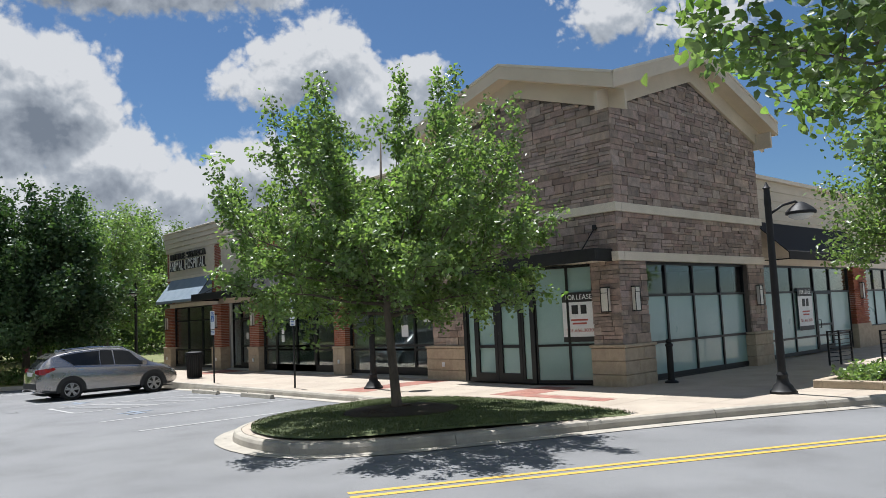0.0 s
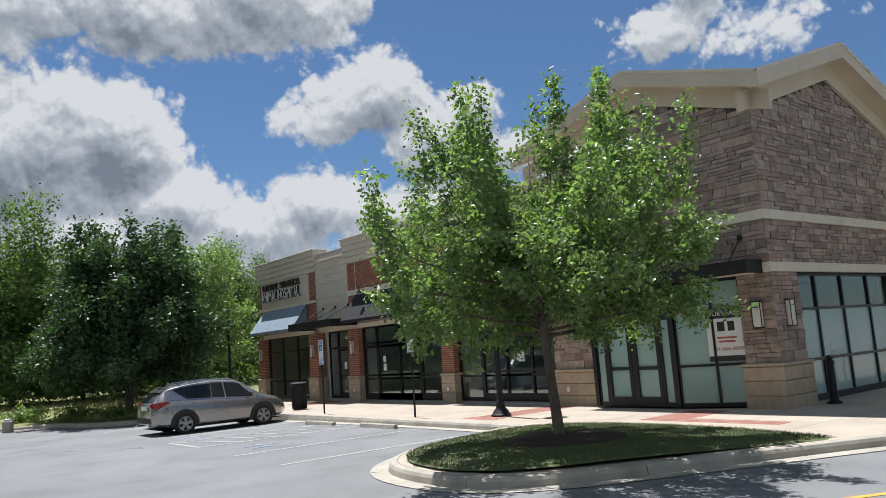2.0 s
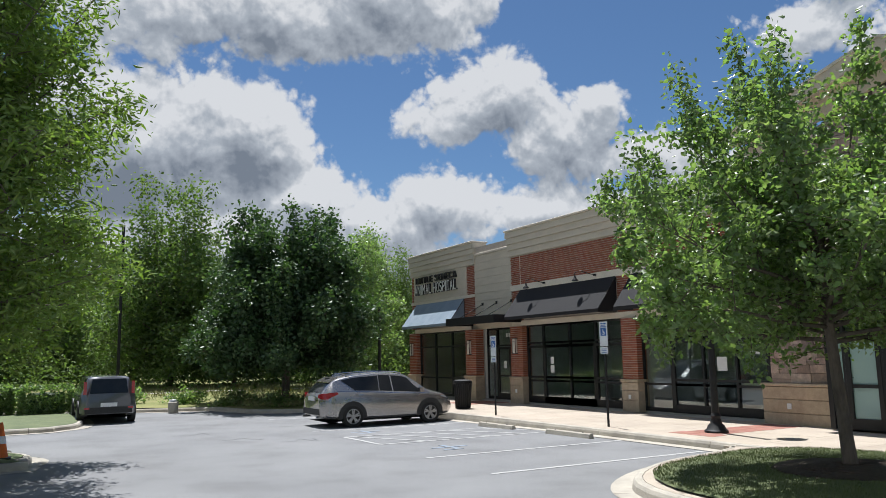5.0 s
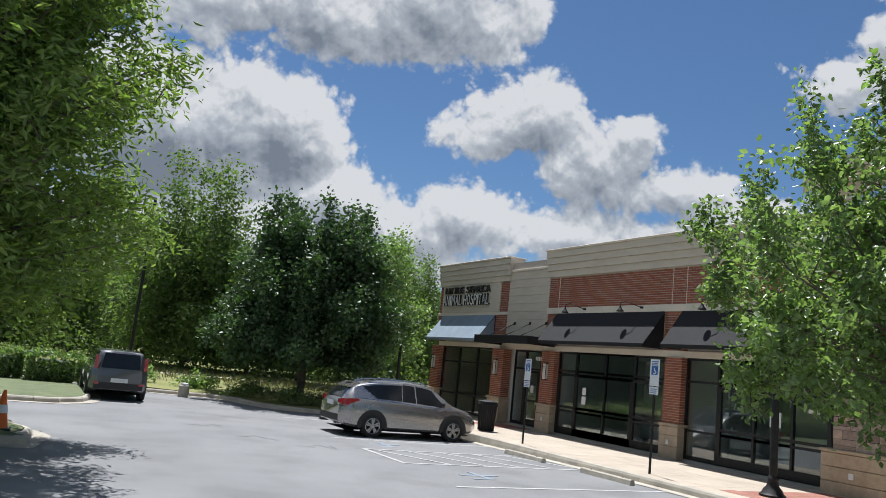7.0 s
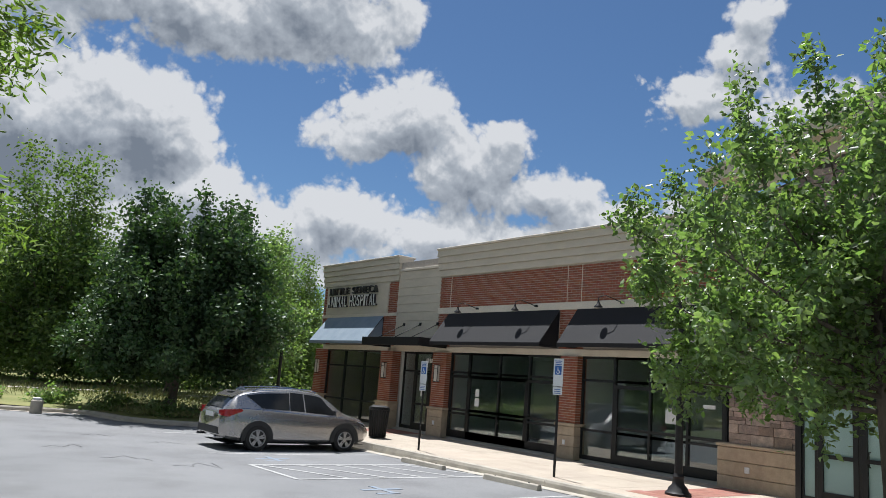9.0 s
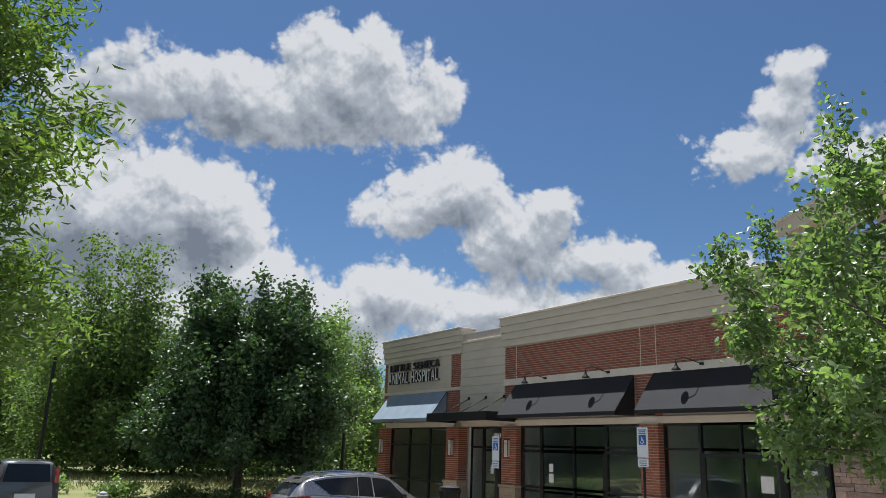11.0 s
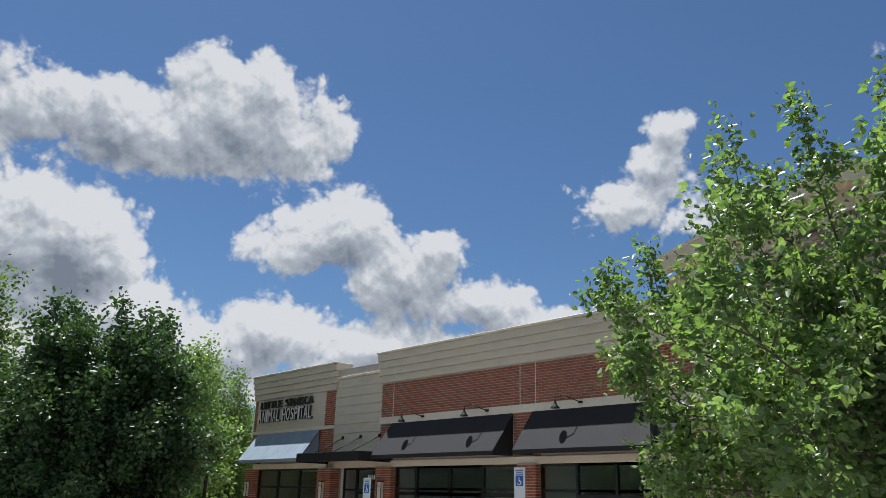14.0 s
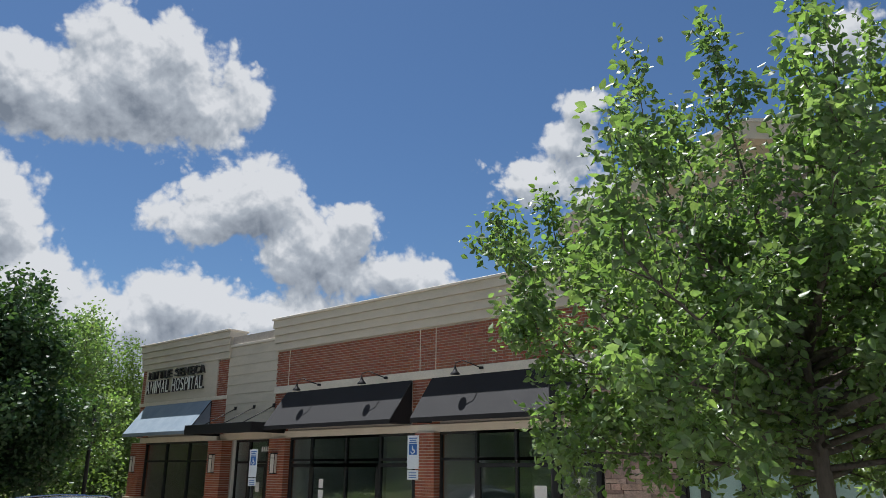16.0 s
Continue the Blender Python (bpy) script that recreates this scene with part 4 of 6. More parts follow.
flat_canopy(28.62, 32.4, 3.22, 1.35, FX, "flat black metal canopy hung on rods over the entrance", (29.3, 30.4, 31.5), 4.05)


def sconce(x, y, z, face="x"):
    root = thing("wall_sconce", x, y, z, "slim wall lantern with pale panes in a dark frame", "wall lamp", "lantern sconces on the piers")
    if face == "x":
        body, glass, bars = (x - 0.12, x, y - 0.12, y + 0.12), (x - 0.11, x - 0.01, y - 0.105, y + 0.105), [(x - 0.125, x - 0.11, y + s - 0.008, y + s + 0.008) for s in (-0.11, 0.11)]
    else:
        body, glass, bars = (x - 0.12, x + 0.12, y - 0.12, y), (x - 0.105, x + 0.105, y - 0.11, y - 0.01), [(x + s - 0.008, x + s + 0.008, y - 0.125, y - 0.11) for s in (-0.11, 0.11)]
    part("glass_box", box("glass_box", *glass, z - 0.29, z + 0.29, SCONCE_GLASS, 0.004), root, "pale milky glass")
    part("cap", box("cap", *body, z + 0.29, z + 0.32, DARK_FRAME, 0.004), root)
    part("foot", box("foot", *body, z - 0.32, z - 0.29, DARK_FRAME, 0.004), root)
    for b in bars:
        part("bar", box("bar", *b, z - 0.29, z + 0.29, DARK_FRAME), root)
    if face == "x":
        part("cross_bar", box("cross_bar", x - 0.125, x - 0.11, y - 0.11, y + 0.11, z + 0.16, z + 0.175, DARK_FRAME), root)
    else:
        part("cross_bar", box("cross_bar", x - 0.11, x + 0.11, y - 0.125, y - 0.11, z + 0.16, z + 0.175, DARK_FRAME), root)


for y in (38.02, 32.42, 28.88):
    sconce(FX - 0.15, y, 2.2)

# raised letters of the hospital sign
def letter_row(words, root, height, mid, z, x, width, mat, depth, face=None):
    """Channel letters set one by one along the panel."""
    wide = {"I": 0.45, "M": 1.2, "N": 1.05, " ": 0.6, "L": 0.8, "T": 0.9, "E": 0.85, "S": 0.9, "P": 0.9}
    total = sum(wide.get(c, 1.0) for c in words)
    at = mid + width / 2
    for c in words:
        w = wide.get(c, 1.0) * width / total
        if c != " ":
            p = part("letter", text_mesh("letter", c, height, (x, at - w / 2, z), mat, depth, w * 0.8), root)
            if face:
                part("face", text_mesh("face", c, height * 0.97, (x - depth / 2 - 0.008, at - w / 2, z), face, 0.012, w * 0.78), p, "pale letter face")
        at -= w


sign_root = thing("sign_letters", FX - 0.1, 35, 5.3, "raised dark channel letters with pale faces on the beige panel", "sign")
letter_row("LITTLE SENECA", sign_root, 0.30, 35.55, 5.60, FX - 0.13, 4.1, LETTER, 0.10)
letter_row("ANIMAL HOSPITAL", sign_root, 0.50, 35.6, 5.13, FX - 0.12, 4.15, LETTER, 0.10, LETTER_FACE)
number_bars = [(WX + 0.315, WX + 0.325, 30.0 + 0.11 * k, 30.07 + 0.11 * k, 2.60, 2.76) for k in range(4)]
tagged(part("house_number", boxes("house_number", number_bars, SIGN_WHITE, 0.002)), "white house number on the entrance glass", "house number")


# ---- the corner tower ----
TX, TY, TX1, TY1 = 15.6, 9.87, 23.5, 16.9       # west face, south face, east and north ends
EAVE, APEX_W, APEX_S = 7.6, 8.8, 9.15
MID_W, MID_S = 13.0, 19.6
OV = 0.58


def roof_w(y):
    """Height of the wall under the west gable."""
    return EAVE - 0.77 + (APEX_W - EAVE) * (1 - abs(y - MID_W) / (MID_W - TY + OV))


def roof_s(x):
    return EAVE - 0.77 + (APEX_S - EAVE) * (1 - abs(x - MID_S) / (MID_S - TX + OV))


tower = tagged(new("wall_tower"), "brown ledgestone corner tower with cream bands", "wall", kind="structure")
# cores behind the stone, with the openings left free
part("core_west", prism("core_west", [(TY + 0.02, 3.08), (TY1, 3.08), (TY1, roof_w(TY1)), (MID_W, roof_w(MID_W)), (TY + 0.02, roof_w(TY + 0.02))], TX + 0.03, TX + 0.35, STONE_MORTAR, "x"), tower)
part("core_south", prism("core_south", [(TX + 0.36, 3.08), (TX1, 3.08), (TX1, roof_s(TX1)), (MID_S, roof_s(MID_S)), (TX + 0.36, roof_s(TX + 0.36))], TY + 0.03, TY + 0.35, STONE_MORTAR, "y"), tower)
part("corner_core", box("corner_core", TX + 0.03, TX + 1.2, TY + 0.03, TY + 0.85, 0, 3.08, STONE_MORTAR), tower)
part("west_pier_core", box("west_pier_core", TX + 0.03, TX + 0.5, 15.02, TY1 + 0.02, 0, 3.08, STONE_MORTAR), tower)
part("south_pier_core", box("south_pier_core", 22.45, TX1, TY + 0.03, TY + 0.5, 0, 3.08, STONE_MORTAR), tower)
part("east_wall", box("east_wall", TX1 - 0.3, TX1, TY + 0.5, TY1, 0, 6.9, STONE_MORTAR), tower)
part("north_wall", box("north_wall", TX + 0.5, TX1 - 0.3, TY1 - 0.3, TY1, 3.2, 6.9, STONE_MORTAR), tower)
for z0, z1, out, nm in ((3.08, 3.31, 0.07, "lower_band"), (4.32, 4.55, 0.07, "upper_band")):
    part(nm, boxes(nm, [(TX - out, TX + 0.2, TY - out, TY1, z0, z1), (TX + 0.2, TX1 + 0.03, TY - out, TY + 0.2, z0, z1)], CREAM, 0.012), tower, "cream stone band")
# limestone base course of the piers
for x0, x1, y0, y1 in ((TX - 0.1, TX + 1.27, TY - 0.1, TY + 0.92), (TX - 0.1, TX + 0.5, 15.0, TY1 + 0.25), (22.4, TX1 + 0.1, TY - 0.1, TY + 0.5)):
    root = thing("stone_base", (x0 + x1) / 2, (y0 + y1) / 2, 0, "tan limestone block base of the stone pier", "pier base", "stone pier bases", kind="structure")
    zs = [-0.08, 0.26, 0.6, 0.92]
    for k in range(3):
        cut = x0 + (x1 - x0) * (0.45 if k % 2 else 0.62)
        part("stone_block", boxes("stone_block", [(x0, cut - 0.005, y0, y1, zs[k], zs[k + 1] - 0.01)], LIMESTONE, 0.012), root)
        part("stone_block", boxes("stone_block", [(cut + 0.005, x1, y0, y1, zs[k], zs[k + 1] - 0.01)], LIMESTONE, 0.012), root)
    part("cap", box("cap", x0 - 0.03, x1 + 0.03, y0 - 0.03, y1 + 0.03, 0.92, 1.0, LIMESTONE, 0.015), root)
part("outlet_box", box("outlet_box", TX - 0.13, TX - 0.1, 16.3, 16.42, 0.36, 0.5, SIGN_WHITE, 0.006), tower, "small pale outlet box")


def stones_on(u0, u1, z0, z1, top, rng):
    """Rows of uneven ledge stones as (u0, u1, z0, z1, proud)."""
    out, z = [], z0
    while z < z1 - 0.03:
        h = min(rng.choice([0.1, 0.13, 0.17, 0.21, 0.25]), z1 - z)
        if z1 - z - h < 0.05:
            h = z1 - z
        u = u0
        while u < u1 - 0.01:
            w = rng.uniform(0.2, 0.62)
            b = min(u + w, u1)
            if u1 - b < 0.12:
                b = u1
            lim = min(top(u), top(b))
            if z < lim - 0.03:
                hh = min(h, lim - z)
                if hh > 0.13 and rng.random() < 0.35:
                    s = hh * rng.uniform(0.4, 0.6)
                    out.append((u, b, z, z + s, rng.uniform(0, 0.03)))
                    out.append((u, b, z + s, z + hh, rng.uniform(0, 0.03)))
                else:
                    out.append((u, b, z, z + hh, rng.uniform(0, 0.03)))
            u = b
        z += h
    return out


srng = random.Random(11)
ROUND_TOP = lambda u: 99.0
west = stones_on(TY, TY1 - 0.02, 3.31, 4.32, ROUND_TOP, srng) + stones_on(TY, TY1 - 0.02, 4.55, 9.0, roof_w, srng)
west += stones_on(TY, TY + 0.86, 1.0, 3.08, ROUND_TOP, srng) + stones_on(15.02, TY1, 1.0, 3.08, ROUND_TOP, srng)
south_low = stones_on(TX, TX1, 3.31, 4.32, ROUND_TOP, srng)
south = stones_on(TX, TX1, 4.55, 9.3, roof_s, srng) + stones_on(22.45, TX1, 1.0, 3.08, ROUND_TOP, srng)
south_pier = stones_on(TX, TX + 1.22, 1.0, 3.08, ROUND_TOP, srng)


def stone_box(u0, u1, z0, z1, p, face):
    g, r = 0.006, srng
    if face == "w":
        c = [(TX - p, TX + 0.06, u0 + g, u1 - g, z0 + g, z1 - g)]
    else:
        c = [(u0 + g, u1 - g, TY - p, TY + 0.06, z0 + g, z1 - g)]
    V, F = boxes_data(c)
    # uneven, chipped outlines
    V = [(x + r.uniform(-0.006, 0.006), y + r.uniform(-0.006, 0.006), z + r.uniform(-0.005, 0.005)) for x, y, z in V]
    return V, F


def joined(name, items, mat):
    V, F = [], []
    for it, face in items:
        v, f = stone_box(*it, face)
        F += [tuple(i + len(V) for i in q) for q in f]
        V += v
    return mesh_of(name, V, F, mat)


tagged(part("joined_stones", joined("joined_stones", [(s, "w") for s in west] + [(s, "s") for s in south], STONE_FAR), tower), kind="stuff")
STONE_PARTS = [(s, "s") for s in south_low + south_pier]


# roof slabs of the crossing gables
def slab(name, pts, thick, mat):
    n = len(pts)
    V = [Vector(p) for p in pts] + [Vector(p) - Vector((0, 0, thick)) for p in pts]
    F = [tuple(range(n)), tuple(range(n, 2 * n))[::-1]] + [(i, n + i, n + (i + 1) % n, (i + 1) % n) for i in range(n)]
    return mesh_of(name, V, F, mat)


roof = tagged(new("roof_tower"), "crossing gable roof with wide cream eaves", "roof", kind="structure")
x0, y0, x1, y1 = TX - OV, TY - OV, TX1 + OV, TY1 + OV
vx = x0 + (MID_S - x0) * (APEX_W - EAVE) / (APEX_S - EAVE)
C = (x0, y0, EAVE)
for nm, pts in (("west_slope", [C, (MID_S, y0, APEX_S), (MID_S, y1, APEX_S), (vx, MID_W, APEX_W)]),
                ("south_slope", [C, (vx, MID_W, APEX_W), (x0, MID_W, APEX_W)]),
                ("north_slope", [(x0, MID_W, APEX_W), (vx, MID_W, APEX_W), (MID_S, y1, APEX_S), (x0, y1, EAVE)]),
                ("east_slope", [(MID_S, y0, APEX_S), (x1, y0, EAVE), (x1, y1, EAVE), (MID_S, y1, APEX_S)])):
    part(nm, slab(nm, pts, 0.06, ROOFING), roof)
    part("soffit", slab("soffit", [(a, b, c - 0.30) for a, b, c in pts], 0.04, FASCIA), roof)


def rake(name, a, b, drop, thick, inward, mat):
    """A board along the edge from a to b, hanging down by drop, thick inwards."""
    a, b, i = Vector(a), Vector(b), Vector(inward) * thick
    dn = Vector((0, 0, -drop))
    V = [a, b, b + dn, a + dn, a + i, b + i, b + i + dn, a + i + dn]
    return mesh_of(name, V, [(0, 1, 2, 3), (7, 6, 5, 4), (0, 4, 5, 1), (1, 5, 6, 2), (2, 6, 7, 3), (3, 7, 4, 0)], mat)


for a, b, inn in ((C, (MID_S, y0, APEX_S), (0, 1, 0)), ((MID_S, y0, APEX_S), (x1, y0, EAVE), (0, 1, 0)), (C, (x0, MID_W, APEX_W), (1, 0, 0)), ((x0, MID_W, APEX_W), (x0, y1, EAVE), (1, 0, 0)), ((x1, y0, EAVE), (x1, y1, EAVE), (-1, 0, 0))):
    up = Vector((0, 0, 0.035))
    out = Vector(inn) * -0.02
    part("fascia_board", rake("fascia_board", Vector(a) + up + out, Vector(b) + up + out, 0.40, 0.06, inn, FASCIA), roof)
    part("drip_edge", rake("drip_edge", Vector(a) + up * 2 + out * 2.5, Vector(b) + up * 2 + out * 2.5, 0.07, 0.12, inn, CREAM), roof)
    w = Vector(inn) * (OV - 0.10)
    part("frieze_board", rake("frieze_board", Vector(a) + w - Vector((0, 0, 0.33)), Vector(b) + w - Vector((0, 0, 0.33)), 0.49, 0.09, inn, FASCIA), roof)

# tower shop fronts: south windows, angled glass and double doors on the west
shopfront("window_5", TY + 0.16, 16.87, 22.45, 3.08, [18.0, 19.42, 20.94], [0.96, 2.2], "shop windows with frosted film below clear panes", frost=2.2, along="x")


def leaning_glass(name, a, b, z1, ups, rails, label):
    """A glazed screen between two plan points, with film on the panes."""
    a, b = Vector((*a, 0)), Vector((*b, 0))
    d = (b - a).normalized()
    n = Vector((d.y, -d.x, 0))
    ln = (b - a).length
    root = thing(name, a.x, a.y, 0, label, "shop front", kind="structure")

    def bx(nm, s0, s1, z0, z_1, t0, t1, mat):
        pts = [a + d * s0 + n * t0, a + d * s1 + n * t0, a + d * s1 + n * t1, a + d * s0 + n * t1]
        return mesh_of(nm, [(p.x, p.y, z) for z in (z0, z_1) for p in pts], CUBE_F, mat)

    marks = [0, *ups, ln]
    for s in marks:
        part("mullion", bx("mullion", max(0, s - 0.03), min(ln, s + 0.03), 0, z1, -0.06, 0.06, DARK_FRAME), root)
    levels = [0.0, *rails, z1]
    for s0, s1 in zip(marks, marks[1:]):
        for k, z in enumerate(levels):
            part("rail", bx("rail", s0 + 0.03, s1 - 0.03, max(0, min(z - 0.03, z1 - 0.06)), max(0.1, min(z + 0.03, z1)), -0.055, 0.055, DARK_FRAME), root)
        for z0, z_1 in zip(levels, levels[1:]):
            part("pane", bx("pane", s0 + 0.02, s1 - 0.02, z0 + 0.02, z_1 - 0.02, -0.008, 0.008, FROST), root)
    return root


leaning_glass("window_6", (15.2, 12.3), (15.72, 10.77), 3.06, [0.92], [1.0], "frosted shop glass set at an angle beside the corner pier")
shopfront("window_7", 15.14, 12.45, 14.88, 3.06, [12.76, 13.67, 14.57], [2.22], "double glass doors with white film in a deep black frame", doors=(13.2, 14.1), frost=2.3, groups="")
part("return_frame", boxes("return_frame", [(15.1, 15.32, 12.3, 12.45, 0, 3.06), (15.1, 15.6, 14.88, 15.01, 0, 3.06), (15.1, TX + 0.3, 12.3, 15.01, 3.06, 3.09)], DARK_FRAME, 0.006), tower, "black metal frame returns")
part("vestibule_lining", boxes("vestibule_lining", [(16.6, 16.7, 10.8, 15.0, 0, 3.02), (TX + 0.3, 16.6, 15.0, 15.02, 0, 3.02)], INSIDE), tower)
# lining behind the south panes, coloured dark to stand for an unlit room
part("south_lining", boxes("south_lining", [(16.9, 22.4, 12.2, 12.3, 0, 3.02), (16.8, 16.85, 10.4, 12.2, 0, 3.02), (22.4, 22.5, 10.4, 12.2, 0, 3.02), (16.8, 22.5, 10.3, 12.2, 3.02, 3.06), (16.8, 22.5, 10.05, 12.2, -0.1, -0.004)], ROOM_SHADE), tower)
flat_canopy(10.02, 15.2, 3.16, 0.75, TX, "flat black metal canopy over the corner entrance", (10.5, 12.6, 14.6), 3.98)
sconce(TX - 0.03, 10.25, 2.12)
sconce(16.15, TY - 0.03, 2.12, "y")
sconce(22.95, TY - 0.03, 2.12, "y")


def lease_sign(place, across, w, h, label):
    """A white poster with a black head, plain mark, text bars and a phone number."""
    p, a = Vector(place), Vector(across).normalized()
    u = Vector((0, 0, 1))
    n = a.cross(u)
    root = thing("lease_sign", *p, label, "sign")

    def plate(nm, s0, s1, z0, z1, off, mat):
        q = [p + a * s0 + n * off, p + a * s1 + n * off, p + a * s1 + n * (off + 0.006), p + a * s0 + n * (off + 0.006)]
        return mesh_of(nm, [(c.x, c.y, p.z + z) for z in (z0, z1) for c in q], CUBE_F, mat)

    part("sheet", plate("sheet", -w / 2, w / 2, -h / 2, h / 2, 0.0, SIGN_WHITE), root)
    part("head_panel", plate("head_panel", -w / 2, w / 2, h * 0.30, h / 2, 0.007, SIGN_BLACK), root)
    for word, s in (("FOR", -0.24), ("LEASE", 0.17)):
        part("head_word", text_mesh("head_word", word, h * 0.10, p + n * 0.016 + u * (h * 0.40) + a * (w * s), SIGN_WHITE, 0.004, w * (0.28 if word == "FOR" else 0.46), a), root)
    part("mark_block", plate("mark_block", -w * 0.22, -w * 0.03, h * 0.06, h * 0.24, 0.007, SIGN_BLACK), root, "plain dark mark")
    part("mark_block", plate("mark_block", w * 0.05, w * 0.22, h * 0.06, h * 0.24, 0.007, SIGN_BLACK), root, "plain dark mark")
    for k, ww in ((0, 0.5), (1, 0.42)):
        part("text_bar", plate("text_bar", -w * ww / 2, w * ww / 2, -h * (0.08 + 0.07 * k), -h * (0.045 + 0.07 * k), 0.007, SIGN_RED), root)
    part("phone_number", text_mesh("phone_number", "301.656.3030", h * 0.065, p + n * 0.012 - u * (h * 0.27), SIGN_RED, 0.004, w * 0.8, a), root)
    part("foot_panel", plate("foot_panel", -w / 2, w / 2, -h / 2, -h * 0.40, 0.007, SIGN_BLACK), root)


lease_sign((15.545, 11.12, 1.72), (0.27, -0.963, 0), 0.92, 1.28, "white lease poster with black heading on frosted glass")

# ---- the wing beyond the tower ----
SY = 10.25
sw = tagged(new("wall_south_wing"), "beige shop wall beyond the stone tower", "wall", kind="structure")
part("upper_wall", box("upper_wall", TX1, 60, SY + 0.05, SY + 0.35, 3.3, 6.1, BEIGE), sw)
for k in range(8):
    part("lap_board", prism("lap_board", [(SY - 0.01, 3.35 + k * 0.33), (SY + 0.05, 3.35 + k * 0.33), (SY + 0.05, 3.68 + k * 0.33), (SY + 0.02, 3.68 + k * 0.33)], TX1 + 0.02, 60, BEIGE, "x"), sw)
part("lintel", box("lintel", TX1, 60, SY - 0.05, SY + 0.3, 3.12, 3.35, CREAM), sw)
part("coping", box("coping", TX1, 60, SY - 0.12, SY + 0.5, 6.0, 6.12, CREAM), sw)
part("low_wall", box("low_wall", 33.2, 60, SY - 0.05, SY + 0.3, -0.8, 0.75, LIMESTONE), sw)
part("red_pier", boxes("red_pier", [(31.9 + a, 31.9 + a + 0.2, SY - 0.12, SY + 0.3, 0.9 + k * 0.0745, 0.9 + k * 0.0745 + 0.063) for k in range(30) for a in (np.arange(0, 1.2, 0.212) if k % 2 else np.arange(-0.1, 1.2, 0.212))], BRICK_FAR), sw, "red brick pier")
part("red_pier_base", box("red_pier_base", 31.75, 33.2, SY - 0.18, SY + 0.3, -0.8, 0.9, LIMESTONE, 0.01), sw)
shopfront("window_8", SY + 0.05, TX1 + 0.15, 31.75, 3.12, [26.6, 28.4, 29.9], [0.6, 2.2], "shop front with frosted film and a glass door", doors=(29.1,), frost=2.2, along="x")
shopfront("window_9", SY + 0.06, 33.25, 37.2, 3.12, [34.6, 35.9], [0.75, 2.2], "shop windows above a low stone wall", frost=2.3, along="x")
part("far_block", box("far_block", 37.2, 60, SY + 0.02, SY + 0.3, 0.75, 3.12, BRICK_FAR), sw)
sconce(32.5, SY - 0.13, 2.2, "y")
lease_sign((27.4, SY - 0.0, 1.6), (1, 0, 0), 1.2, 1.5, "white lease poster on the glass beyond the tower")
root = thing("awning", 28, SY, 4.4, "black canvas awning over the shop beyond the tower", "awning")
V = [(x, SY - 1.15 * t, 4.55 - 1.1 * t) for x in (TX1 + 0.25, 27, 29.5, 31.6) for t in (0, 0.5, 1)]
part("canvas", mesh_of("canvas", V, [(i * 3 + j, (i + 1) * 3 + j, (i + 1) * 3 + j + 1, i * 3 + j + 1) for i in range(3) for j in range(2)], AWNING_BLACK), root)
part("valance", box("valance", TX1 + 0.25, 31.6, SY - 1.155, SY - 1.145, 3.2, 3.46, AWNING_BLACK), root)
for x in (TX1 + 0.25, 31.6):
    part("frame_side", tube("frame_side", [(x, SY - 0.02, 4.53), (x, SY - 1.14, 3.43), (x, SY - 1.14, 3.22), (x, SY - 0.02, 3.22), (x, SY - 0.02, 4.53)], 0.018, BLACK_METAL, 6), root)
part("rear_mass", box("rear_mass", TX1, 60, SY + 2.2, SY + 2.5, -1, 6.0, INSIDE), sw)


def railing(pts, z, label):
    root = thing("railing", pts[0][0], pts[0][1], z, label, "railing", "black bar railings")
    for x, y in pts:
        part("post", box("post", x - 0.025, x + 0.025, y - 0.025, y + 0.025, z, z + 1.0, BLACK_METAL, 0.004), root)
    for k in range(8):
        zz = z + 0.12 + k * 0.122
        part("bar", tube("bar", [(x, y, zz) for x, y in pts], 0.012 if k < 7 else 0.024, BLACK_METAL, 6), root)


railing([(23.0, 7.9), (23.45, 7.75), (24.2, 7.7)], WALK_Z, "black metal railing with horizontal bars on the walk")
railing([(23.2, 6.55), (24.4, 6.1), (26.0, 5.6)], WALK_Z, "black metal railing with horizontal bars beside the planter")

# planter bed with low shrubs
root = thing("planter", 18.5, 5.4, WALK_Z, "low stone-edged planter on the walk", "planter")
for a, b, c, d in ((16.9, 20.4, 5.75, 5.95), (16.9, 20.4, 4.35, 4.55), (16.9, 17.1, 4.55, 5.75), (20.2, 20.4, 4.55, 5.75)):
    part("edge_stone", box("edge_stone", a, b, c, d, WALK_Z - 0.02, WALK_Z + 0.17, LIMESTONE, 0.015), root)
part("soil", box("soil", 17.1, 20.2, 4.55, 5.75, WALK_Z, WALK_Z + 0.12, MULCH), root)


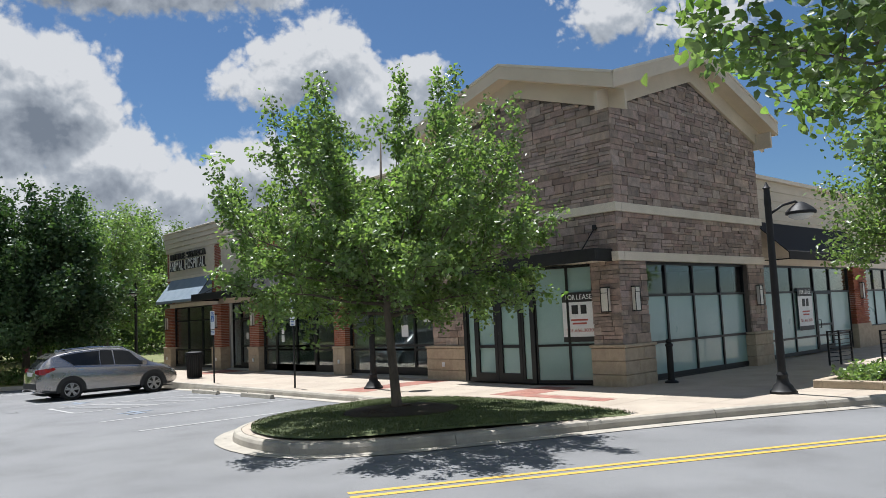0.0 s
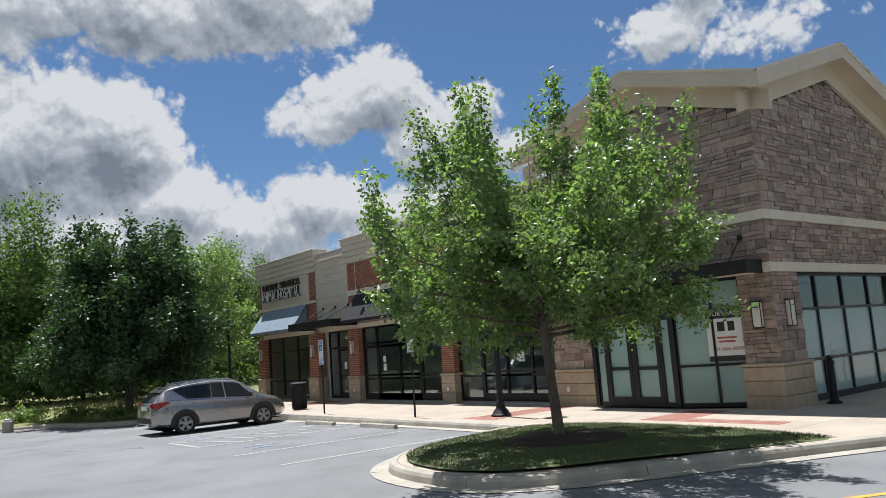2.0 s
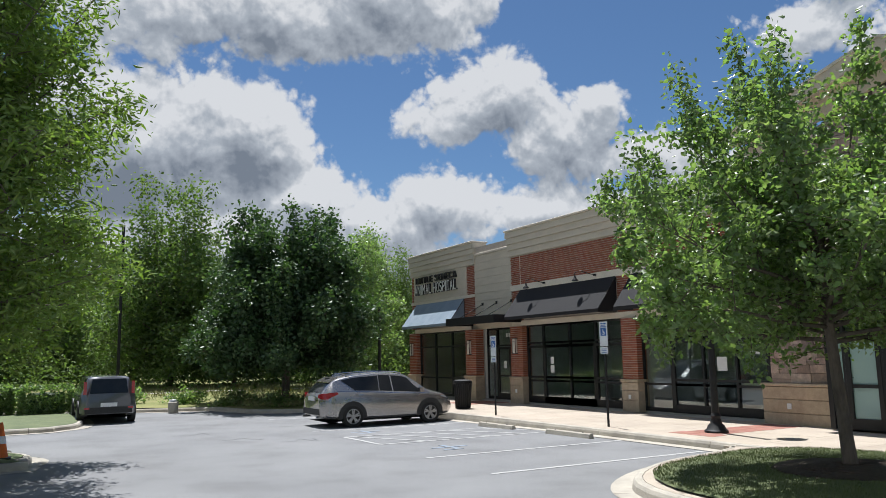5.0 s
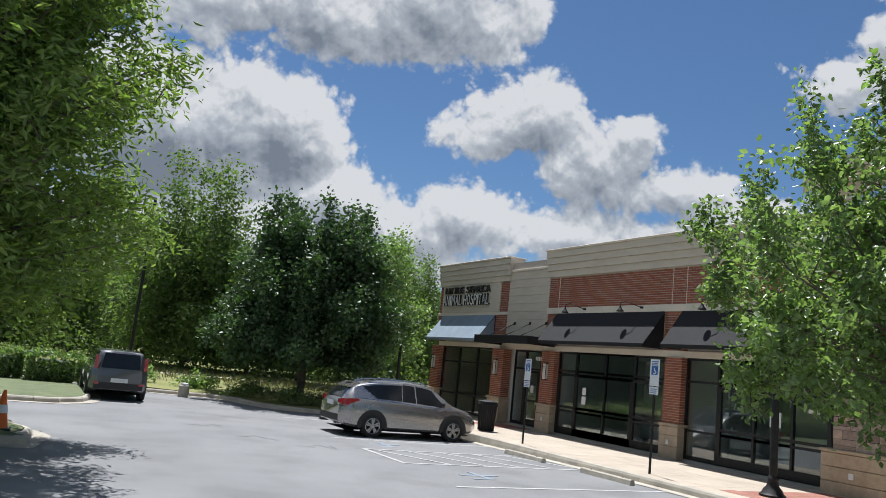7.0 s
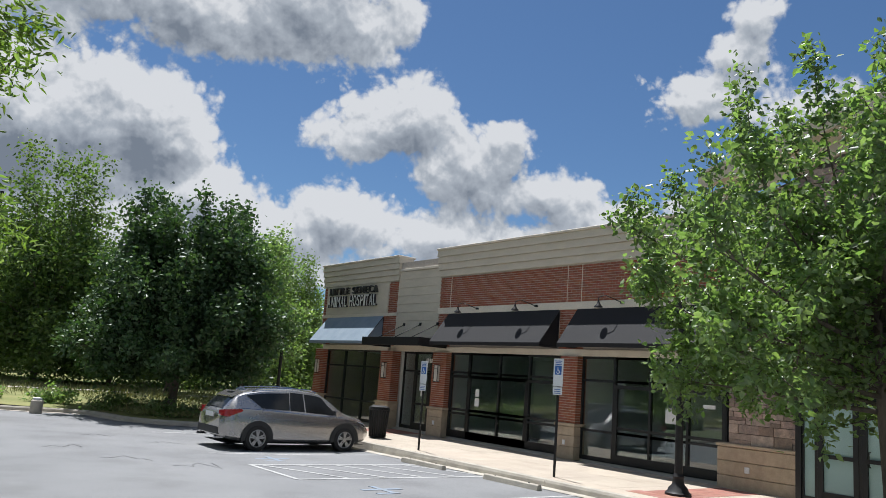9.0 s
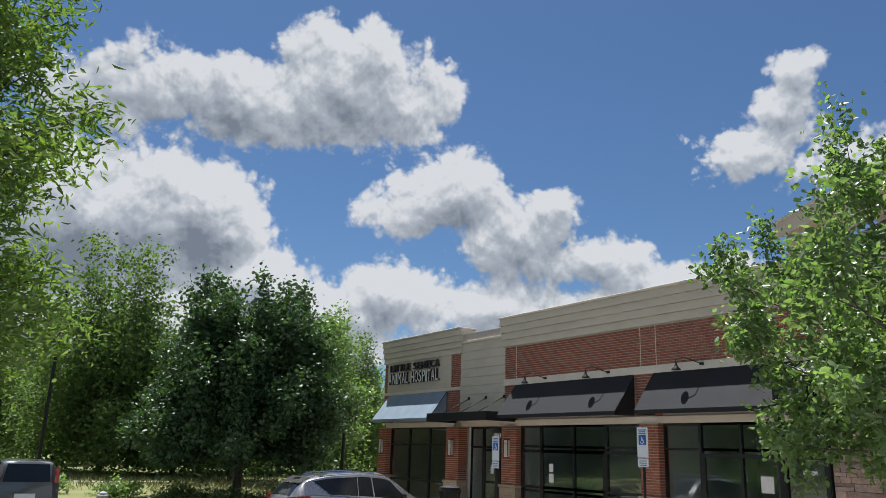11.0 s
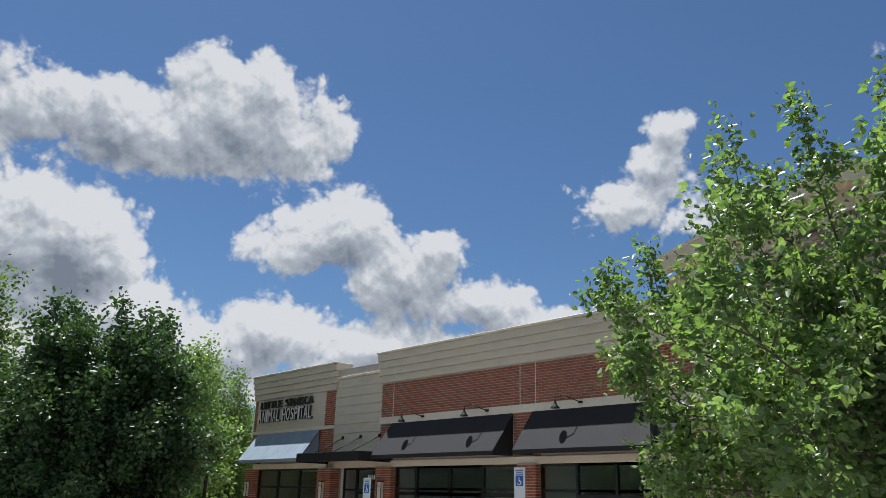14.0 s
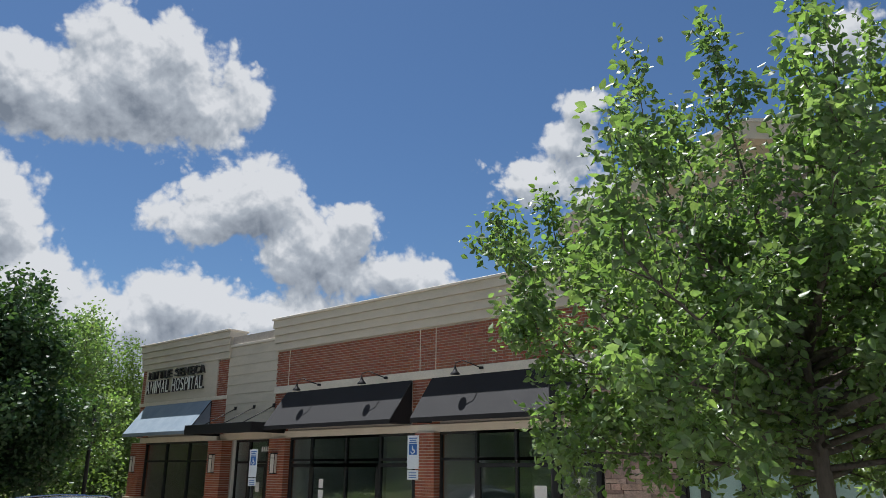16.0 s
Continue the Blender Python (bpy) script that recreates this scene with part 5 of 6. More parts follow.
# ---- street furniture ----
def street_lamp(x, y, z, height, head, label):
    root = thing("street_lamp", x, y, z, label, "street lamp", "black street lamps")
    part("base", lathe("base", [(0.27, 0), (0.27, 0.05), (0.22, 0.09), (0.19, 0.16), (0.13, 0.22), (0.105, 0.34), (0.12, 0.38), (0.085, 0.45)], x, y, z, BLACK_METAL, 20), root)
    part("pole", lathe("pole", [(0.085, 0.4), (0.08, 1.5), (0.068, height - 0.35), (0.075, height - 0.3), (0.06, height)], x, y, z, BLACK_METAL, 16), root)
    part("finial", lathe("finial", [(0.06, 0), (0.085, 0.03), (0.05, 0.07), (0.03, 0.12), (0.004, 0.16)], x, y, z + height, BLACK_METAL, 12), root)
    hx, hy = x + head[0], y + head[1]
    part("arm", tube("arm", [(x, y, z + height - 0.55), (x + head[0] * 0.45, y + head[1] * 0.45, z + height - 0.35), (x + head[0] * 0.85, y + head[1] * 0.85, z + height - 0.28), (hx, hy, z + height - 0.36)], 0.028, BLACK_METAL), root)
    hd = part("lamp_head", lathe("lamp_head", [(0.04, 0.16), (0.12, 0.12), (0.24, 0.03), (0.31, -0.05), (0.31, -0.10), (0.27, -0.11)], hx, hy, z + height - 0.45, BLACK_METAL, 24), root)
    part("lens", lathe("lens", [(0.26, 0.0), (0.24, -0.06), (0.14, -0.11), (0.02, -0.13)], hx, hy, z + height - 0.55, LAMP_GLASS, 20), hd, "pale ribbed lens")


street_lamp(12.72, 16.28, WALK_Z, 4.3, (0.35, -0.5), "black cast street lamp on the walk before the shops")
street_lamp(15.66, 6.05, WALK_Z, 4.3, (0.55, -0.45), "black cast street lamp by the road kerb")
street_lamp(15.1, 40.4, -0.2, 4.6, (-0.4, -0.5), "black street lamp at the far end of the building")
root = thing("light_pole", 3.0, 46.0, verge_z(3, 46), "tall dark square light pole in the verge", "light pole")
part("shaft", box("shaft", 2.93, 3.07, 45.93, 46.07, verge_z(3, 46), 9.0, BLACK_METAL, 0.01), root)
part("foot", lathe("foot", [(0.25, 0), (0.25, 0.3), (0.2, 0.35)], 3.0, 46.0, verge_z(3, 46), KERB, 16), root)


def stall_sign(x, y, label):
    z = WALK_Z + (0.2 if y < 20 else 0)
    root = thing("parking_sign", x, y, z, label, "parking sign", "accessible parking signs")
    part("post", boxes("post", [(x - 0.012, x + 0.03, y - 0.025, y + 0.025, WALK_Z - 0.02, z + 2.5)], BLACK_METAL, 0.004), root)
    pl = part("plate", box("plate", x - 0.02, x - 0.012, y - 0.155, y + 0.155, z + 1.86, z + 2.5, SIGN_WHITE, 0.002), root, "white plate with blue symbol")
    part("symbol_panel", box("symbol_panel", x - 0.024, x - 0.0205, y - 0.105, y + 0.105, z + 2.13, z + 2.34, SIGN_BLUE), pl)
    V, F = tube_data([(x - 0.026, y + 0.045 * math.cos(a) + 0.005, z + 2.20 + 0.045 * math.sin(a)) for a in np.linspace(1.9, 6.2, 10)], [0.009] * 10, 5)
    part("wheel_mark", mesh_of("wheel_mark", V, F, SIGN_WHITE), pl)
    part("body_mark", boxes("body_mark", [(x - 0.029, x - 0.0255, y - 0.005, y + 0.018, z + 2.22, z + 2.30), (x - 0.029, x - 0.0255, y - 0.05, y + 0.01, z + 2.21, z + 2.228), (x - 0.029, x - 0.0255, y - 0.06, y - 0.04, z + 2.16, z + 2.22)], SIGN_WHITE), pl)
    for zz, ww in ((2.45, 0.11), (2.41, 0.09), (2.37, 0.10)):
        part("text_bar", box("text_bar", x - 0.024, x - 0.0205, y - ww, y + ww, z + zz - 0.012, z + zz + 0.008, SIGN_BLUE), pl)
    part("lower_plate", box("lower_plate", x - 0.02, x - 0.012, y - 0.15, y + 0.15, z + 1.66, z + 1.84, SIGN_WHITE, 0.002), root)
    for k in range(3):
        part("text_bar", box("text_bar", x - 0.024, x - 0.0205, y - 0.1, y + 0.1, z + 1.69 + k * 0.045, z + 1.705 + k * 0.045, SIGN_BLUE), root)


stall_sign(11.75, 24.2, "accessible parking sign on a thin black post")
stall_sign(11.82, 18.99, "accessible parking sign on a thin black post")


def litter_bin(x, y, z):
    root = thing("litter_bin", x, y, z, "black slatted metal litter bin on the walk", "litter bin")
    part("liner", lathe("liner", [(0.24, 0.03), (0.27, 0.88), (0.25, 0.88)], x, y, z, PLASTIC, 20), root)
    for k in range(22):
        a = 2 * math.pi * k / 22
        pts = [(x + r * math.cos(a), y + r * math.sin(a), z + h) for r, h in ((0.26, 0.03), (0.285, 0.45), (0.31, 0.82), (0.34, 0.92))]
        part("slat", tube("slat", pts, 0.02, BLACK_METAL, 5), root)
    for h, r in ((0.04, 0.27), (0.9, 0.335)):
        ring = [(x + r * math.cos(a), y + r * math.sin(a), z + h) for a in np.linspace(0, 2 * math.pi, 25)]
        part("hoop", tube("hoop", ring, 0.018, BLACK_METAL, 6), root)
    part("lid", lathe("lid", [(0.34, 0.93), (0.33, 0.99), (0.2, 1.03), (0.15, 1.03)], x, y, z, BLACK_METAL, 24), root, "round open black lid")


litter_bin(12.6, 27.65, WALK_Z)


def bollard(x, y, z):
    root = thing("bollard_light", x, y, z, "black bollard with round head beside the shop window", "bollard")
    part("foot", lathe("foot", [(0.17, 0), (0.17, 0.03), (0.1, 0.07)], x, y, z, BLACK_METAL, 20), root)
    part("shaft", lathe("shaft", [(0.1, 0.03), (0.085, 0.12), (0.08, 0.9), (0.1, 0.92), (0.1, 0.96), (0.06, 1.0)], x, y, z, BLACK_METAL, 16), root)
    part("cap", lathe("cap", [(0.06, 1.0), (0.08, 1.03), (0.07, 1.08), (0.02, 1.11)], x, y, z, BLACK_METAL, 16), root)


bollard(16.92, 9.42, WALK_Z)
root = thing("traffic_cone", -1.8, 21.6, gz(-1.5, 21.6) + 0.17, "orange traffic cone standing on the grass island", "traffic cone")
part("body", lathe("body", [(0.15, 0.03), (0.03, 0.70), (0.022, 0.72)], -1.8, 21.6, gz(-1.5, 21.6) + 0.17, CONE_ORANGE, 16), root)
part("collar", lathe("collar", [(0.108, 0.30), (0.081, 0.45)], -1.8, 21.6, gz(-1.5, 21.6) + 0.172, SIGN_WHITE, 16), root, "white reflective collar")
part("foot", box("foot", -2.0, -1.6, 21.4, 21.8, gz(-1.5, 21.6) + 0.17, gz(-1.5, 21.6) + 0.205, PLASTIC, 0.01), root)
root = thing("utility_stub", 4.0, 36.0, gz(4, 37), "short pale concrete bollard at the kerb", "bollard")
part("stub", lathe("stub", [(0.2, 0.0), (0.2, 0.42), (0.16, 0.46), (0.02, 0.48)], 4.0, 35.9, gz(4, 36), KERB, 14), root)
part("cap", lathe("cap", [(0.15, 0.46), (0.15, 0.52), (0.02, 0.54)], 4.0, 35.9, gz(4, 36), SIGN_WHITE, 14), root)


# ---- cars ----
def car(name, x, y, z, rz, paint, label, length, width, stations, wheel_x, wheel_r, dark=None, rear_low=False):
    """A car built round its middle line: +x is the front. stations: (x, sill z, belt z, top z, belt half width, top half width)."""
    root = thing(name, x, y, z, label, "car", rz=rz)
    M = pose(x, y, z, 0, 0, rz)

    def put(nm, V, F, mat, parent=root, smooth=True, lbl=""):
        me = mesh_of(nm, [M @ Vector(v) for v in V], F, mat, smooth)
        if smooth:
            me.set_sharp_from_angle(angle=radians(35))
        return part(nm, me, parent, lbl)

    xs = np.linspace(stations[0][0], stations[-1][0], 61)
    st = np.array(stations)
    cols = [np.interp(xs, st[:, 0], st[:, k]) for k in range(1, 6)]
    ker = np.array([1, 2, 3, 2, 1]) / 9.0
    cols = [np.r_[c[:1], c[:1], c, c[-1:], c[-1:]] for c in cols]
    cols = [np.convolve(c, ker, "valid") for c in cols]
    V, F = [], []
    rings = []
    for k, X in enumerate(xs):
        sill, belt, top, wb, wt = (c[k] for c in cols)
        e = 1 - 0.16 * max(0.0, abs(2 * k / (len(xs) - 1) - 1) - 0.86) / 0.14
        half = [(wb * 0.90 * e, sill), (wb * 0.985 * e, sill + 0.07), (wb * e, sill + (belt - sill) * 0.55), (wb * 0.975 * e, belt - 0.05), (wb * 0.945 * e, belt),
                (wt * e, top - 0.05 if top - belt > 0.1 else belt + (top - belt) * 0.55), (wt * 0.86 * e, top - 0.012), (wt * 0.4 * e, top)]
        ring = [(X, -a, b) for a, b in half] + [(X, a, b) for a, b in half[::-1]]
        rings.append(ring)
        V += ring
    n = len(rings[0])
    for k in range(len(xs) - 1):
        F += [(k * n + i, (k + 1) * n + i, (k + 1) * n + i + 1, k * n + i + 1) for i in range(n - 1)] + [(k * n + n - 1, (k + 1) * n + n - 1, (k + 1) * n, k * n)]
    F += [tuple(range(n)), tuple(range((len(xs) - 1) * n, len(xs) * n))[::-1]]
    put("body", V, F, paint)

    def ring_at(X):
        f = np.interp(X, xs, range(len(xs)))
        a, b, t = rings[int(f)], rings[min(int(f) + 1, len(xs) - 1)], f - int(f)
        return [Vector(p).lerp(Vector(q), t) for p, q in zip(a, b)]

    def side_patch(nm, x_lo0, x_lo1, x_hi0, x_hi1, i0, i1, f0, f1, mat, off=0.012, cols_=14, both=True):
        """A patch that lies on the flank between two ring points, from fraction f0 to f1 between them."""
        made = []
        for s in ((0, 1) if both else (0,)):
            V, F = [], []
            for c in range(cols_ + 1):
                for r in range(4):
                    f = f0 + (f1 - f0) * r / 3
                    t = c / cols_
                    X = (x_lo0 + (x_lo1 - x_lo0) * t) * (1 - r / 3) + (x_hi0 + (x_hi1 - x_hi0) * t) * (r / 3)
                    rg = ring_at(X)
                    p = rg[i0].lerp(rg[i1], f)
                    p = Vector((p.x, p.y - off, p.z))
                    V.append((p.x, -p.y if s else p.y, p.z))
            F = [(c * 4 + r, (c + 1) * 4 + r, (c + 1) * 4 + r + 1, c * 4 + r + 1) for c in range(cols_) for r in range(3)]
            made.append(put(nm, V, F if not s else [q[::-1] for q in F], mat))
        return made

    def top_patch(nm, xa, xb, wa, wb, mat, off=0.012):
        V, F = [], []
        for c in range(9):
            X = xa + (xb - xa) * c / 8
            rg = ring_at(X)
            ztop, w = rg[7].z, (wa + (wb - wa) * c / 8)
            wtop = abs(rg[5].y)
            for r in range(7):
                t = -1 + 2 * r / 6
                yy = t * w * wtop
                zz = ztop - 0.05 * abs(t) ** 3
                V.append((X + (off if xb < xa else -off), yy, zz + off))
        F = [(c * 7 + r, (c + 1) * 7 + r, (c + 1) * 7 + r + 1, c * 7 + r + 1) for c in range(8) for r in range(6)]
        put(nm, V, F, mat)

    dark["windows"](side_patch, top_patch, put, ring_at, root)
    # lower cladding, arches and wheels
    side_patch("sill_cladding", stations[0][0] + 0.12, stations[-1][0] - 0.12, stations[0][0] + 0.12, stations[-1][0] - 0.12, 0, 2, 0.0, 0.42, PLASTIC, 0.012, 40)
    for wx in wheel_x:
        for s in (-1, 1):
            yo = s * (width / 2 - 0.13)
            V, F = [], []
            for k in range(25):
                a = math.pi * (1.12 * k / 24 - 0.06)
                for r, d in ((wheel_r + 0.04, 0.0), (wheel_r + 0.115, 0.0), (wheel_r + 0.115, 0.3), (wheel_r + 0.04, 0.3)):
                    V.append((wx + r * math.cos(a), s * (width / 2 + 0.018 - d), wheel_r + r * math.sin(a)))
            F = [(k * 4 + i, k * 4 + (i + 1) % 4, (k + 1) * 4 + (i + 1) % 4, (k + 1) * 4 + i) for k in range(24) for i in range(4)]
            put("wheel_arch", V, F, PLASTIC)
            V, F = [], []
            for k in range(24):
                a = math.pi * k / 23 * 1.1 - 0.16
                for r, d in ((0.0, 0.012), (wheel_r + 0.06, 0.012)):
                    V.append((wx + r * math.cos(a), s * (width / 2 + d), wheel_r + r * math.sin(a)))
            put("arch_shadow", V, [(2 * k, 2 * k + 1, 2 * k + 3, 2 * k + 2) for k in range(23)], PLASTIC)
            # tyre and rim
            prof = [(wheel_r * 0.66, 0.0), (wheel_r * 0.7, 0.10), (wheel_r * 0.93, 0.11), (wheel_r, 0.085), (wheel_r, -0.085), (wheel_r * 0.93, -0.11), (wheel_r * 0.6, -0.10)]
            V = [(wx + r * math.cos(2 * math.pi * k / 28), yo + s * (0.05 + d), wheel_r + r * math.sin(2 * math.pi * k / 28)) for r, d in prof for k in range(28)]
            F = [(j * 28 + k, j * 28 + (k + 1) % 28, (j + 1) * 28 + (k + 1) % 28, (j + 1) * 28 + k) for j in range(len(prof) - 1) for k in range(28)]
            wh = put("wheel", V, F + [tuple(range(28))], RUBBER)
            V, F = [], []
            q = wheel_r * 0.68
            ring_p = [(q, 0.115), (q * 0.9, 0.12), (q * 0.86, 0.07)]
            V = [(wx + r * math.cos(2 * math.pi * k / 28), yo + s * (0.05 + d), wheel_r + r * math.sin(2 * math.pi * k / 28)) for r, d in ring_p for k in range(28)]
            F = [(j * 28 + k, j * 28 + (k + 1) % 28, (j + 1) * 28 + (k + 1) % 28, (j + 1) * 28 + k) for j in range(2) for k in range(28)]
            for sp in range(5):
                for dd in (-0.17, 0.17):
                    a0 = 2 * math.pi * sp / 5 + 0.3
                    b = len(V)
                    for rr, aa, hw in ((q * 0.12, a0 + dd * 0.4, 0.025), (q * 0.92, a0 + dd, 0.022)):
                        cx, cz = math.cos(aa), math.sin(aa)
                        for sgn in (-1, 1):
                            for d in (0.06, 0.105):
                                V.append((wx + rr * cx - sgn * hw * cz, yo + s * (0.05 + d), wheel_r + rr * cz + sgn * hw * cx))
                    F += [(b, b + 2, b + 6, b + 4), (b + 1, b + 5, b + 7, b + 3), (b, b + 4, b + 5, b + 1), (b + 2, b + 3, b + 7, b + 6)]
            put("rim", V, F, ALLOY, wh, False)
            V = [(wx + 0.06 * math.cos(2 * math.pi * k / 14), yo + s * (0.05 + 0.112), wheel_r + 0.06 * math.sin(2 * math.pi * k / 14)) for k in range(14)]
            put("hub_cap", V, [tuple(range(14))], ALLOY, wh, False)
    # under-shadow plate so that no light comes through
    put("underbody", [(a, b, 0.2) for a, b in ((stations[0][0] + 0.2, -width * 0.42), (stations[-1][0] - 0.2, -width * 0.42), (stations[-1][0] - 0.2, width * 0.42), (stations[0][0] + 0.2, width * 0.42))], [(0, 1, 2, 3)], PLASTIC, root, False)
    return root, put, ring_at, side_patch


def suv_windows(side_patch, top_patch, put, ring_at, root):
    side_patch("rear_side_window", -1.25, -0.42, -1.66, -0.40, 4, 5, 0.10, 0.90, CAR_GLASS)
    side_patch("rear_door_window", -0.39, 0.05, -0.37, 0.02, 4, 5, 0.10, 0.92, CAR_GLASS)
    side_patch("front_door_window", 0.10, 1.22, 0.07, 0.62, 4, 5, 0.10, 0.92, CAR_GLASS)
    side_patch("belt_trim", -1.85, 1.30, -1.85, 1.30, 3, 4, 0.90, 1.18, CHROME, 0.010, 24)
    top_patch("windscreen", 1.42, 0.50, 0.9, 0.84, CAR_GLASS, 0.014)
    top_patch("rear_window", -2.24, -1.72, 0.86, 0.86, CAR_GLASS, 0.016)


SUV = [(-2.35, 0.42, 0.80, 0.84, 0.84, 0.76), (-2.30, 0.36, 1.02, 1.08, 0.90, 0.80), (-2.20, 0.32, 1.09, 1.17, 0.92, 0.76), (-1.85, 0.28, 1.12, 1.50, 0.93, 0.66), (-1.2, 0.26, 1.09, 1.62, 0.935, 0.63), (-0.3, 0.25, 1.04, 1.68, 0.935, 0.655),
       (0.45, 0.25, 0.99, 1.63, 0.935, 0.66), (0.75, 0.25, 0.985, 1.52, 0.935, 0.69), (1.35, 0.26, 0.97, 1.10, 0.93, 0.80), (1.6, 0.27, 0.93, 1.03, 0.92, 0.80), (2.05, 0.28, 0.83, 0.93, 0.88, 0.72), (2.25, 0.32, 0.72, 0.80, 0.80, 0.62), (2.35, 0.40, 0.58, 0.64, 0.66, 0.5)]
suv, put, ring_at, side_patch = car("suv_car", 8.92, 26.8, gz(9, 27), 0, CAR_SILVER, "silver grey compact SUV parked nose-in at the walk", 4.7, 1.88, SUV, (-1.33, 1.37), 0.345, {"windows": suv_windows})
for s in (-1, 1):
    put("tail_lamp", [(-2.345, s * 0.60, 0.93), (-2.345, s * 0.60, 1.04), (-2.30, s * 0.86, 0.90), (-2.29, s * 0.86, 1.07), (-2.16, s * 0.925, 0.91), (-2.12, s * 0.915, 1.08), (-1.80, s * 0.948, 1.05), (-1.86, s * 0.945, 1.10)],
        [(0, 1, 3, 2), (2, 3, 5, 4), (4, 5, 7, 6)], TAIL_RED, suv, True)
side_patch("head_lamp", 1.95, 2.22, 1.80, 2.14, 2, 4, 0.55, 0.95, HEADLAMP, 0.012, 8)
side_patch("door_handle", -0.05, 0.14, -0.05, 0.14, 2, 4, 0.66, 0.73, CHROME, 0.03, 4)
side_patch("door_handle", -1.15, -0.96, -1.15, -0.96, 2, 4, 0.72, 0.79, CHROME, 0.03, 4)
put("rear_bumper", [(a, b, c) for a in (-2.365, -2.2) for b in (-0.72, 0.72) for c in (0.42, 0.60)], [(0, 1, 3, 2), (4, 6, 7, 5), (0, 2, 6, 4), (1, 5, 7, 3), (0, 4, 5, 1), (2, 3, 7, 6)], PLASTIC, suv, False)
put("number_plate", [(-2.365, b, c) for b, c in ((-0.26, 0.84), (0.26, 0.84), (0.26, 0.97), (-0.26, 0.97))], [(3, 2, 1, 0)], SIGN_WHITE, suv, False)
for s in (-1, 1):
    put("roof_rail", tube_data([(-1.45, s * 0.56, 1.575), (-1.2, s * 0.56, 1.645), (-0.3, s * 0.56, 1.695), (0.3, s * 0.56, 1.675), (0.5, s * 0.56, 1.61)], [0.018] * 5, 6)[0], tube_data([(0, 0, 0)] * 5, [1] * 5, 6)[1], CHROME, suv)
    put("door_mirror", [(0.98 + a, s * (0.94 + b), 1.0 + c) for a in (-0.06, 0.09) for b in (0.0, 0.19) for c in (0.0, 0.15)], [(0, 1, 3, 2), (4, 6, 7, 5), (0, 2, 6, 4), (1, 5, 7, 3), (0, 4, 5, 1), (2, 3, 7, 6)], CAR_SILVER, suv, False)
    put("exhaust", tube_data([(-2.42, s * 0.62, 0.34), (-2.1, s * 0.62, 0.34)], [0.04, 0.04], 10)[0], tube_data([(0, 0, 0), (1, 0, 0)], [1, 1], 10)[1], CHROME, suv)
put("roof_fin", [(-1.62, -0.02, 1.54), (-1.32, -0.02, 1.59), (-1.58, 0, 1.68), (-1.62, 0.02, 1.54), (-1.32, 0.02, 1.59)], [(0, 1, 2), (4, 3, 2), (3, 0, 2), (1, 4, 2)], CAR_SILVER, suv, False)
put("rear_spoiler", [(-2.02, -0.55, 1.41), (-2.02, 0.55, 1.41), (-1.72, 0.57, 1.55), (-1.72, -0.57, 1.55), (-2.02, -0.55, 1.385), (-2.02, 0.55, 1.385), (-1.72, 0.57, 1.50), (-1.72, -0.57, 1.50)], CUBE_F, CAR_SILVER, suv, False)


def hatch_windows(side_patch, top_patch, put, ring_at, root):
    side_patch("rear_side_window", -1.75, -0.35, -1.6, -0.33, 4, 5, 0.1, 0.92, CAR_GLASS)
    side_patch("front_side_window", -0.28, 1.15, -0.28, 0.65, 4, 5, 0.1, 0.92, CAR_GLASS)
    top_patch("windscreen", 1.35, 0.72, 0.9, 0.86, CAR_GLASS, 0.014)
    V = [(-2.085 + 0.075 * (z - 1.02) / 0.5, y * (1 - 0.12 * (z - 1.02) / 0.5), z) for z in (1.02, 1.5) for y in (-0.6, 0.6)]
    put("rear_window", V, [(0, 2, 3, 1)], CAR_GLASS, root, False)


BOX = [(-2.06, 0.36, 0.9, 1.0, 0.80, 0.74), (-2.04, 0.32, 1.0, 1.40, 0.86, 0.70), (-1.95, 0.30, 1.02, 1.57, 0.89, 0.66), (-1.0, 0.26, 1.03, 1.62, 0.9, 0.66), (0.5, 0.26, 1.04, 1.60, 0.9, 0.66), (0.8, 0.26, 1.04, 1.5, 0.9, 0.68),
       (1.3, 0.27, 1.02, 1.14, 0.89, 0.78), (1.85, 0.3, 0.96, 1.02, 0.86, 0.74), (2.0, 0.34, 0.75, 0.8, 0.8, 0.68), (2.06, 0.42, 0.6, 0.64, 0.7, 0.6)]
hb, put, ring_at, side_patch = car("hatchback_car", 1.22, 34.0, gz(1.5, 34.0), 90, CAR_DARK, "dark grey boxy hatchback parked facing the verge", 4.12, 1.8, BOX, (-1.28, 1.28), 0.33, {"windows": hatch_windows})
for s in (-1, 1):
    put("tail_lamp", [(-2.10 + a, s * b, c) for a in (0.0, 0.1) for b in (0.70, 0.80) for c in (1.0, 1.42)], [(0, 1, 3, 2), (4, 6, 7, 5), (0, 2, 6, 4), (1, 5, 7, 3), (0, 4, 5, 1), (2, 3, 7, 6)], TAIL_RED, hb, False)
    put("reflector", [(-2.115, s * b, c) for b, c in ((0.6, 0.5), (0.76, 0.5), (0.76, 0.57), (0.6, 0.57))], [(0, 1, 2, 3)], TAIL_RED, hb, False)
put("rear_bumper", [(a, b, c) for a in (-2.11, -1.95) for b in (-0.74, 0.74) for c in (0.36, 0.56)], [(0, 1, 3, 2), (4, 6, 7, 5), (0, 2, 6, 4), (1, 5, 7, 3), (0, 4, 5, 1), (2, 3, 7, 6)], PLASTIC, hb, False)
